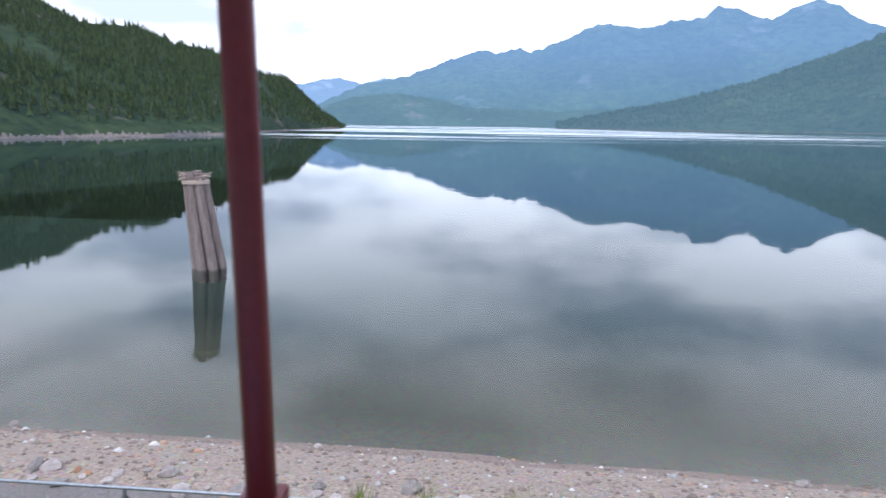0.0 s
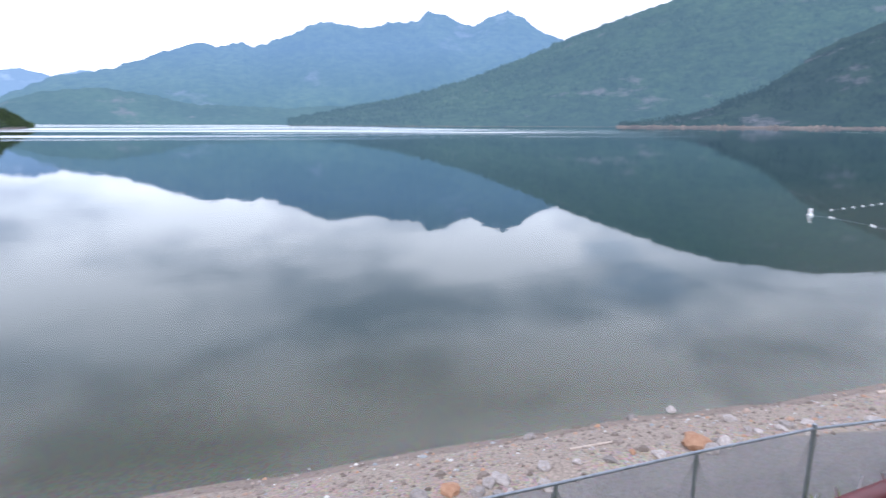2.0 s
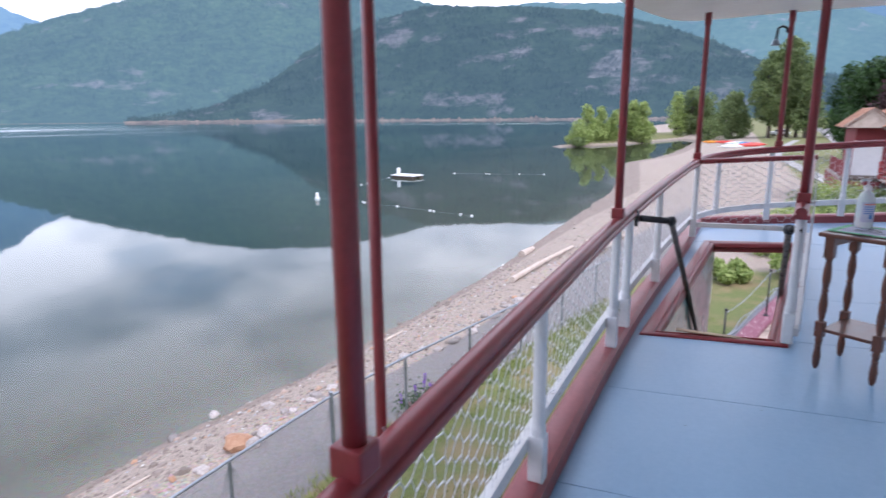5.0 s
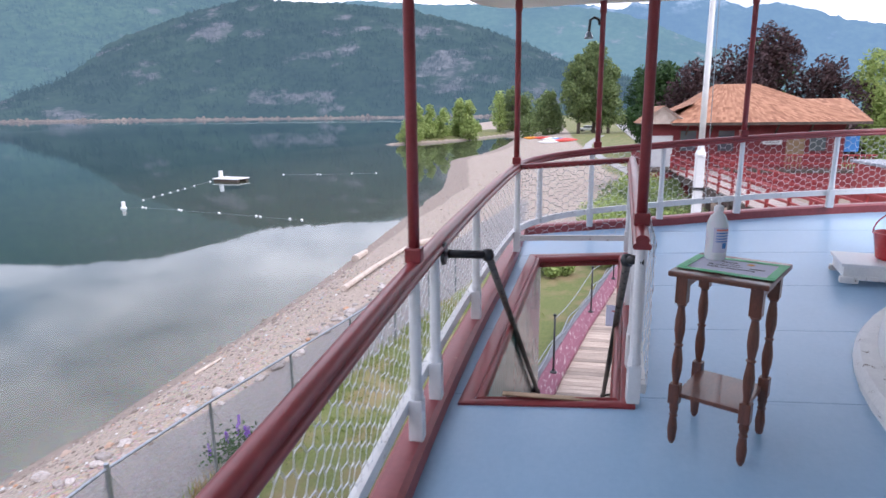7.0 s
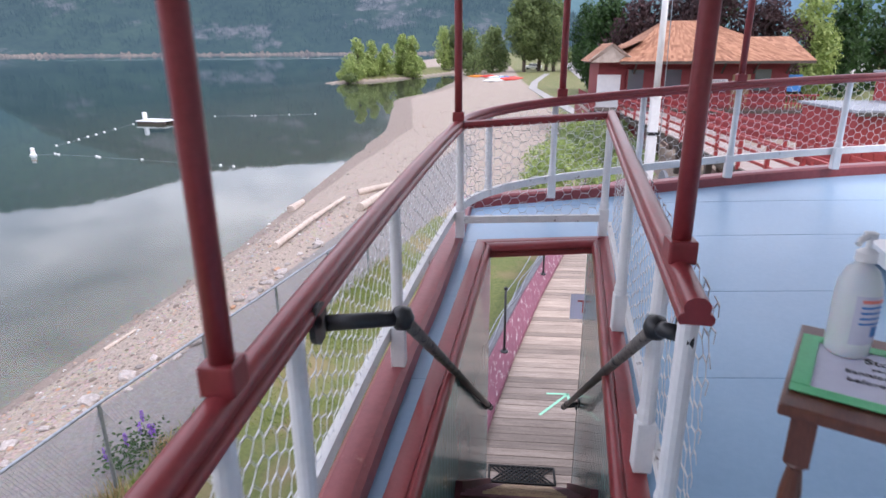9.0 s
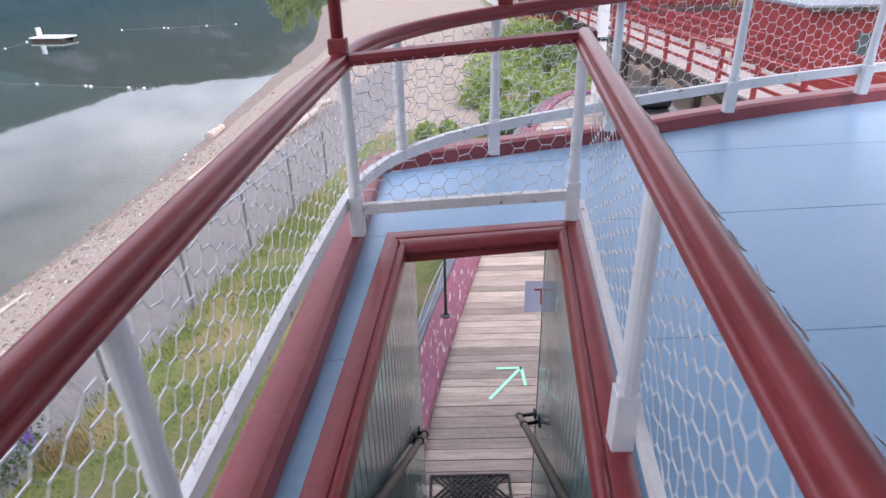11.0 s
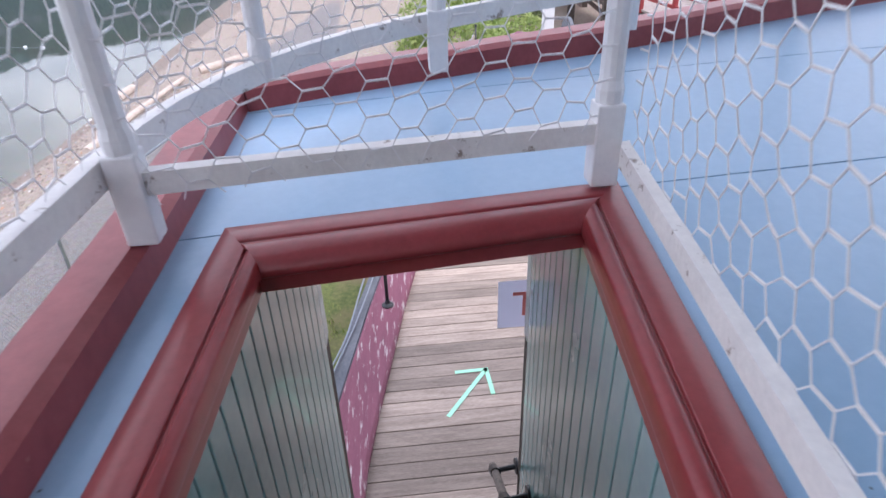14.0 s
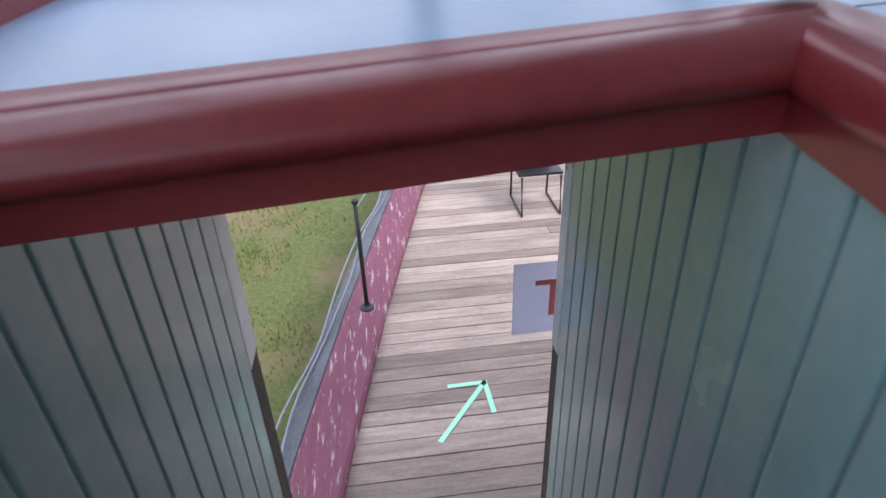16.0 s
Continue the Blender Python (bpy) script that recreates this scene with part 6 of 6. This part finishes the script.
for k in range(15):
    px = 142 + k * 4.0
    bush(px, 37.0 - (px - 142) * 0.2 + (k % 3) * 1.2, 2.6, 2.4 + 0.45 * (k % 4), LEAF_BRIGHT if k % 5 else LEAF_GREEN, 90 + k, "bright green willow scrub on the point", 2200, 0.22)

# ---- lake: pilings, raft, buoy, float lines ----
dolphin = empty("piling_cluster", (-10.15, 28.3, WATER_Z - 0.6), "weathered grey timber pilings bound together in the lake", "pilings")
for k in range(8):
    a = math.tau * k / 7
    rb, rt = (0.62, 0.38) if k < 7 else (0.0, 0.0)
    bm = tube([(rb * math.cos(a), rb * math.sin(a), 0), (-0.42 + rt * math.cos(a), -0.15 + rt * math.sin(a), 4.95 + 0.12 * (k % 3))], [0.23, 0.19], 12)
    part("pile", bm, PILE_WOOD, dolphin)
bm = bmesh.new()
for k in range(3):
    add_lathe(bm, [(0.60, 4.62 + k * 0.06), (0.62, 4.65 + k * 0.06), (0.60, 4.68 + k * 0.06)], (-0.40, -0.15, 0), 18)
part("binding", bm, DRIFT, dolphin, "frayed rope binding round the heads")
bm = bmesh.new()
r2 = random.Random(3)
for _ in range(60):
    a = r2.uniform(0, 6.28)
    add_tube(bm, [(-0.42 + 0.4 * math.cos(a), -0.15 + 0.4 * math.sin(a), 5.0), (-0.42 + 0.75 * math.cos(a), -0.15 + 0.75 * math.sin(a), 5.0 + r2.uniform(-0.2, 0.2))], 0.012, 4)
part("nest", bm, DRIFT, dolphin, "ragged nest of twigs on top")

raft = empty("swim_raft", (65.3, 36.8, WATER_Z), "white floating swim raft with a ladder post", "raft")
raft.rotation_euler = (0, 0, radians(80))
raft.scale = (0.78, 0.78, 0.78)
part("deck", box((0, 0, 0.38), (4.2, 2.6, 0.14), bevel=0.03), BUOY_WHITE, raft)
part("float", box((0, 0.9, 0.14), (4.0, 0.6, 0.32)), TRESTLE, raft)
part("float", box((0, -0.9, 0.14), (4.0, 0.6, 0.32)), TRESTLE, raft)
part("ladder_post", box((1.2, 0.6, 0.95), (0.35, 0.5, 1.0), bevel=0.05), BUOY_WHITE, raft)
buoy = empty("buoy", (45.8, 34.7, WATER_Z), "white marker buoy on the lake", "buoy")
buoy.scale = (0.5, 0.5, 0.6)
part("float", lathe([(0.0, -0.3), (0.42, -0.2), (0.46, 0.12), (0.30, 0.22), (0.26, 0.9), (0.0, 0.95)], sides=16), BUOY_WHITE, buoy)
part("band", lathe([(0.275, 0.5), (0.28, 0.62)], sides=16), ORANGE, buoy)
fl_mesh = None
floats = [(50.2, 36.3), (52.0, 36.6), (53.6, 36.9), (55.2, 37.2), (56.6, 37.4), (58.2, 37.7), (60.4, 38.1), (64.3, 38.7), (46.4, 33.5), (46.2, 33.1), (45.6, 29.8), (45.3, 29.4), (44.5, 25.8), (43.6, 22.4),
          (43.4, 22.0), (42.8, 19.5), (42.5, 18.5), (72.1, 33.9), (73.0, 30.0), (72.8, 29.5), (74.0, 26.0), (74.8, 23.2)]
for fx, fy in floats:
    if fl_mesh is None:
        ob = part("float", lathe([(0.0, -0.08), (0.08, -0.05), (0.095, 0.04), (0.075, 0.085), (0.0, 0.10)], sides=12), BUOY_WHITE)
        fl_mesh = ob.data
    else:
        ob = new("float", fl_mesh)
    ob.location = (fx, fy, WATER_Z)
    tagged(ob, "small white float on the swimming-area line", "float", "swimming-area floats")
for chain in (floats[:8], [(45.8, 34.7)] + floats[8:17], floats[17:]):
    tagged(part("float_line", tube([(a, b, WATER_Z + 0.01) for a, b in chain], 0.006, 4), GALV), "thin rope joining the swimming-area floats", "rope", "float ropes")


# ---- station house, ramp, red outbuilding ----
def shingled(name, quad, rows, cols, parent):
    """A roof plane of overlapping shingle courses: quad runs eave left, eave right, ridge right, ridge left."""
    a, b, c, d = (Vector(p) for p in quad)
    n = (b - a).cross(d - a).normalized()
    if n.z < 0:
        n = -n
    root = mesh_object(name, [a, b, c, d], [(0, 1, 2, 3)], SHINGLE, parent)
    r = random.Random(len(name) + rows)
    verts, faces, tones = [], [], []
    for k in range(rows):
        u0, u1 = k / rows, min((k + 1.25) / rows, 1)
        la, lb = a.lerp(d, u0), b.lerp(c, u0)
        ua, ub = a.lerp(d, u1), b.lerp(c, u1)
        edge = sorted({0.0, 1.0} | {min(max((q + r.uniform(-0.3, 0.3) + (k % 2) * 0.5) / cols, 0), 1) for q in range(cols)})
        for s0, s1 in zip(edge, edge[1:]):
            if s1 - s0 < 0.003:
                continue
            lift = n * (0.03 + r.uniform(0, 0.012))
            p = [la.lerp(lb, s0) + lift, la.lerp(lb, s1) + lift, ua.lerp(ub, s1) + n * 0.008, ua.lerp(ub, s0) + n * 0.008]
            q = len(verts)
            verts += p
            faces.append((q, q + 1, q + 2, q + 3))
    tagged(mesh_object("roof_covering", verts, faces, SHINGLES, root), kind="stuff")


def shingles_material():
    m, n, l, p = nodes_of("shingle_courses")
    geo = n.new("ShaderNodeNewGeometry")
    col = ramp(n, l, geo.outputs["Random Per Island"], 0.0, (0.25, 0.105, 0.06), 1.0, (0.50, 0.255, 0.155))
    l.new(col, p.inputs["Base Color"])
    p.inputs["Roughness"].default_value = 0.85
    return m


SHINGLES = shingles_material()
def mesh_of_gable(at, half, high):
    bm = bmesh.new()
    for dx in (0, 0.05):
        bm.faces.new([bm.verts.new(at + Vector((dx, y, z))) for y, z in ((-half, 0), (half, 0), (0, high))])
    bmesh.ops.bridge_loops(bm, edges=list(bm.edges))
    return bm


HX, FLOOR = 48.0, -2.45
house = empty("station_house", (HX, -12, FLOOR), "red wooden station house with a hipped cedar roof", "house")
L = Vector((HX, -12, FLOOR))


def loc(x, y, z):
    return Vector((x, y, z)) - L


EAVE = 0.50
part("wall", box(loc(HX + 4.5, -11.5, (FLOOR + EAVE) / 2), (7.4, 10.0, EAVE - FLOOR)), HOUSE_RED, house)
part("wall", box(loc(HX + 3.2, -5.6, (FLOOR + EAVE) / 2), (4.6, 2.2, EAVE - FLOOR)), HOUSE_RED, house)
for k in range(12):
    part("clapboard", box(loc(HX + 0.78, -11.5, FLOOR + 0.12 + k * 0.24), (0.03, 10.02, 0.22), Matrix.Rotation(0.05, 3, "Y")), HOUSE_RED, house)
e0, e1, y0, y1 = HX - 0.6, HX + 9.6, -17.4, -5.6
rz, ry0, ry1 = 3.1, -11.9, -9.2
shingled("roof_plane", [loc(e0, y0, EAVE), loc(e0, y1, EAVE), loc(HX + 4.5, ry1, rz), loc(HX + 4.5, ry0, rz)], 16, 70, house)
shingled("roof_plane", [loc(e0, y1, EAVE), loc(e1, y1, EAVE), loc(HX + 4.5, ry1, rz), loc(HX + 4.5, ry1, rz)], 16, 40, house)
shingled("roof_plane", [loc(e1, y0, EAVE), loc(e0, y0, EAVE), loc(HX + 4.5, ry0, rz), loc(HX + 4.5, ry0, rz)], 16, 40, house)
mesh_object("roof_plane", [loc(e1, y0, EAVE), loc(e1, y1, EAVE), loc(HX + 4.5, ry1, rz), loc(HX + 4.5, ry0, rz)], [(0, 1, 2, 3)], SHINGLE, house)
shingled("wing_roof", [loc(HX - 0.2, -17.6, EAVE), loc(HX - 0.2, -12.6, EAVE), loc(HX + 3.8, -12.6, 2.0), loc(HX + 3.8, -17.5, 2.0)], 9, 30, house)
shingled("wing_roof", [loc(HX + 1.0, -4.1, EAVE), loc(HX + 6, -4.1, EAVE), loc(HX + 6, -7.4, 1.85), loc(HX + 1.0, -7.4, 1.85)], 9, 24, house)
part("eave_board", box(loc(e0, (y0 + y1) / 2, EAVE - 0.07), (0.08, y1 - y0, 0.16)), TRESTLE, house)
part("eave_board", box(loc(HX + 3.5, -4.1, EAVE - 0.07), (5.0, 0.08, 0.14)), TRESTLE, house)
for k, y in enumerate((-6.9, -9.3, -14.9)):
    win = part("window", box(loc(HX + 0.75, y, FLOOR + 1.75), (0.08, 1.15, 1.5)), HOUSE_RED, house)
    part("pane", box(loc(HX + 0.70, y, FLOOR + 1.75), (0.03, 0.99, 1.34)), GLASS_DARK, win)
    win.location = (0, 0, 0)
part("door", box(loc(HX + 0.85, -5.2, FLOOR + 1.05), (0.08, 1.5, 2.1)), WHITE, house, "white open double door")
part("door", box(loc(HX + 0.74, -13.6, FLOOR + 1.05), (0.08, 1.1, 2.1)), BRASS, house, "varnished wooden door")
for y in (-16.2, -14.2, -12.2, -10.4, -8.2, -6.7):
    part("bracket", box(loc(HX + 0.1, y, EAVE - 0.45), (0.9, 0.09, 0.10), Matrix.Rotation(0.75, 3, "Y")), TRESTLE, house)
part("name_board", box(loc(HX + 0.62, -12.15, FLOOR + 1.66), (0.05, 1.15, 0.30)), WHITE, house, "white board with black letters")
lettering("KASLO", 0.27, loc(HX + 0.59, -12.15, FLOOR + 1.66), house, INK, tilt=math.pi / 2, turn=-math.pi / 2)
part("porch_deck", box(loc(HX - 0.4, -11.5, FLOOR - 0.08), (2.4, 15.5, 0.16)), TRESTLE, house)
part("porch_skirt", box(loc(HX - 1.55, -11.5, FLOOR - 0.95), (0.08, 15.5, 1.9)), HOUSE_RED, house)
for h in (0.45, 0.95):
    part("porch_rail", box(loc(HX - 1.5, -13.0, FLOOR + h), (0.06, 9.0, 0.09)), RAIL_RED, house)
for k in range(40):
    part("baluster", box(loc(HX - 1.5, -8.7 - k * 0.22, FLOOR + 0.5), (0.04, 0.09, 0.85)), HOUSE_RED, house)
gf = HX - 0.1
for sy in (-1, 1):
    part("bargeboard", box(loc(gf, -5.15 + sy * 0.72, EAVE + 0.55), (0.07, 1.75, 0.14), Matrix.Rotation(-sy * 0.62, 3, "X")), DRIFT, house, "pale gable board")
part("gable", mesh_of_gable(loc(gf + 0.06, -5.15, EAVE - 0.05), 1.35, 1.02), DRIFT, house, "pale gable end")
shingled("gable_roof", [loc(gf - 0.1, -3.72, EAVE - 0.02), loc(gf + 4.5, -3.72, EAVE - 0.02), loc(gf + 4.5, -5.15, EAVE + 1.13), loc(gf - 0.1, -5.15, EAVE + 1.13)], 8, 24, house)
shingled("gable_roof", [loc(gf - 0.1, -6.58, EAVE - 0.02), loc(gf + 4.5, -6.58, EAVE - 0.02), loc(gf + 4.5, -5.15, EAVE + 1.13), loc(gf - 0.1, -5.15, EAVE + 1.13)], 8, 24, house)
part("porch_skirt", box(loc(HX + 1.6, -3.7, FLOOR - 0.95), (9.4, 0.08, 1.6)), HOUSE_RED, house)
part("porch_deck", box(loc(HX + 2.6, -4.6, FLOOR - 0.085), (7.4, 1.8, 0.16)), RAMPDECK, house)
for k in range(30):
    part("baluster", box(loc(HX - 2.9 + k * 0.28, -3.8, FLOOR + 0.5), (0.16, 0.04, 0.9)), HOUSE_RED, house)
part("poster", box(loc(HX + 0.9, -17.0, FLOOR + 1.55), (0.05, 0.85, 1.05)), POSTER, house, "blue poster board")

ramp_root = empty("ramp", (34, -6.5, -2.3), "pale boardwalk ramp with red railings on a timber trestle", "ramp")
A, B = Vector((46.5, -5.55, -2.5)), Vector((18.0, -7.0, -2.75))
run = (B - A)
ang = Matrix.Rotation(math.atan2(run.y, run.x), 3, "Z")
side = Vector((run.y, -run.x, 0)).normalized()
if side.y > 0:
    side = -side
RL = Vector((34, -6.5, -2.3))
for k in range(90):
    p = A.lerp(B, (k + 0.5) / 90) + side * 1.25 - RL
    part("plank", box(p, (0.30, 2.5, 0.06), ang), RAMPDECK, ramp_root)
for s in (0.0, 2.5):
    for h in (0.35, 0.68, 1.02):
        a, b = A + side * s + Vector((0, 0, h)) - RL, B + side * s + Vector((0, 0, h)) - RL
        part("rail", box((a + b) / 2, ((b - a).length, 0.06, 0.09), ang), RAIL_RED, ramp_root)
    for k in range(15):
        p = A.lerp(B, k / 14) + side * s - RL
        part("post", box(p + Vector((0, 0, 0.5)), (0.11, 0.11, 1.15), ang), RAIL_RED, ramp_root)
for k in range(8):
    p = A.lerp(B, (k + 0.3) / 8)
    for s in (0.15, 2.05):
        q = p + side * s - RL
        part("trestle_leg", box(q + Vector((0, 0, -0.95)), (0.24, 0.24, 1.9)), TRESTLE, ramp_root)
    q = p + side * 1.1 - RL
    part("trestle_brace", box(q + Vector((0, 0, -0.95)), (0.08, 2.6, 0.16), Matrix.Rotation(0.65, 3, "X")), PILE_WOOD, ramp_root)
part("beam", box((A + B) / 2 + side * 0.15 + Vector((0, 0, -0.2)) - RL, (run.length, 0.2, 0.3), ang), TRESTLE, ramp_root)

shed = empty("red_outbuilding", (31.0, -14.1, -4.0), "bright red boxcar-like outbuilding with a grey roof", "shed")
part("wall", box((0, 0, 1.55), (4.0, 7.2, 3.1)), RAIL_RED, shed)
part("roof", box((0, 0, 3.17), (4.4, 7.5, 0.12), bevel=0.04), GREY_ROOF, shed)
part("wall", box((1.4, -2.0, 3.75), (2.6, 5.2, 1.1)), RAIL_RED, shed, "raised cupola wall")
part("roof", box((1.4, -2.0, 4.34), (2.8, 5.5, 0.10), bevel=0.03), GREY_ROOF, shed)
for x, y, z, tall in ((-2.03, 1.6, 1.9, 1.1), (-2.03, -1.2, 1.9, 1.1), (0.07, -0.7, 3.75, 0.8), (0.07, -2.7, 3.75, 0.8)):
    w = part("window", box((x, y, z), (0.10, 0.80, tall)), RAIL_RED, shed)
    part("pane", box((x - 0.03, y, z), (0.07, 0.58, tall - 0.24)), GLASS_DARK, w)
for k in range(18):
    part("plank", box((-2.03, -3.4 + k * 0.40, 1.55), (0.03, 0.38, 3.06)), RAIL_RED, shed)
part("eave_board", box((-2.21, 0, 3.08), (0.05, 7.5, 0.12)), TRESTLE, shed)

far_house = empty("far_house", (120, -52, -3.8), "far white house with a blue metal roof", "house")
part("wall", box((0, 0, 1.6), (10, 12, 3.2)), WHITE, far_house)
part("roof", box((0, 0, 4.0), (11, 13, 1.5), bevel=0.7), BLUE_ROOF, far_house)
gable = empty("far_house", (88, -32.5, -3.6), "far house with a white gable and brown roof", "house")
part("wall", box((0, 0, 1.4), (8, 6, 2.8)), WHITE, gable)
mesh_object("roof", [(-4.3, -3.6, 2.7), (-4.3, 3.6, 2.7), (-4.3, 0, 4.6), (4.3, -3.6, 2.7), (4.3, 3.6, 2.7), (4.3, 0, 4.6)], [(0, 1, 2), (3, 5, 4), (0, 2, 5, 3), (1, 4, 5, 2)], TRESTLE, gable)

# road, path, parked cars, kayaks
road = [Vector((x, -14 + (x - 100) * -0.06, 0)) for x in np.arange(96, 300, 4)]
road = [Vector((p.x, p.y, ground_z(p.x, p.y) + 0.06)) for p in road]
tagged(part("road", sweep(road, [(-3.2, -0.3), (-3.2, 0.0), (3.2, 0.0), (3.2, -0.3)], inward_of(road)), ASPHALT), "pale grey park road", "road", kind="structure")
path = [Vector((x, y, 0)) for x, y in ((62, -5), (80, -3.6), (100, -2.4), (118, -3.5), (135, -5.5), (155, -8))]
path = [Vector((p.x, p.y, ground_z(p.x, p.y) + 0.05)) for p in path]
tagged(part("path", sweep(path, [(-0.6, -0.3), (-0.6, 0.0), (0.6, 0.0), (0.6, -0.3)], inward_of(path)), ASPHALT), "pale grey footpath through the park lawn", "path", kind="structure")


def parked_car(x, y, turn, paint, label):
    root = empty("car", (x, y, ground_z(x, y) + 0.06), label, "car")
    root.rotation_euler = (0, 0, turn)
    bm = box((0, 0, 0.72), (4.5, 1.85, 0.75), bevel=0.14)
    part("body", bm, paint, root)
    part("cabin", box((-0.2, 0, 1.32), (2.6, 1.6, 0.62), bevel=0.2), GLASS_DARK, root)
    part("roof", box((-0.2, 0, 1.64), (2.0, 1.4, 0.06), bevel=0.02), paint, root)
    for wx in (-1.4, 1.4):
        for wy in (-0.85, 0.85):
            part("wheel", tube([(wx, wy - 0.1, 0.33), (wx, wy + 0.1, 0.33)], 0.33, 16), RUBBER, root)
    for wy in (-0.65, 0.65):
        part("headlight", box((-2.22, wy, 0.85), (0.08, 0.32, 0.16), bevel=0.03), BUOY_WHITE, root)


parked_car(150, -15.5, 0.2, CAR_DARK, "dark car parked on the park road")
parked_car(185, -6, 1.2, BUOY_WHITE, "white van parked under the trees")
parked_car(96, -36, 0.6, BUOY_WHITE, "white car parked beside the station")
parked_car(92, -40, 0.6, CAR_DARK, "dark car parked beside the station")


def kayak(x, y, turn, paint, label):
    root = empty("kayak", (x, y, ground_z(x, y) + 0.02), label, "kayak", "boats drawn up on the beach")
    root.rotation_euler = (0, 0, turn)
    n = 12
    pts = [(-2.4 + 4.8 * k / n, 0, 0.25) for k in range(n + 1)]
    part("hull", tube(pts, [0.03 + 0.34 * math.sin(math.pi * k / n) for k in range(n + 1)], 10), paint, root, smooth=True)
    part("cockpit", lathe([(0.30, 0.52), (0.33, 0.58), (0.27, 0.59)], sides=14), BLACK, root)


for k, (x, y, t, m, label) in enumerate(((128, 1.2, 1.9, CANOE_RED, "red kayak lying on the beach"), (129, 2.6, 1.8, BUOY_WHITE, "white canoe lying on the beach"), (131, 0.4, 1.8, CANOE_RED, "red canoe lying on the beach"),
                                          (134, 1.8, 1.7, POSTER, "blue kayak lying on the beach"), (158, 8.5, 1.5, ORANGE, "orange kayak lying on the beach"), (140, 3.2, 1.8, BUOY_WHITE, "white kayak lying on the beach"),
                                          (150, 5.5, 1.6, CANOE_RED, "red kayak lying on the beach"), (127, 3.8, 1.9, BUOY_WHITE, "white kayak lying on the beach"))):
    kayak(x, y, t, m, label)
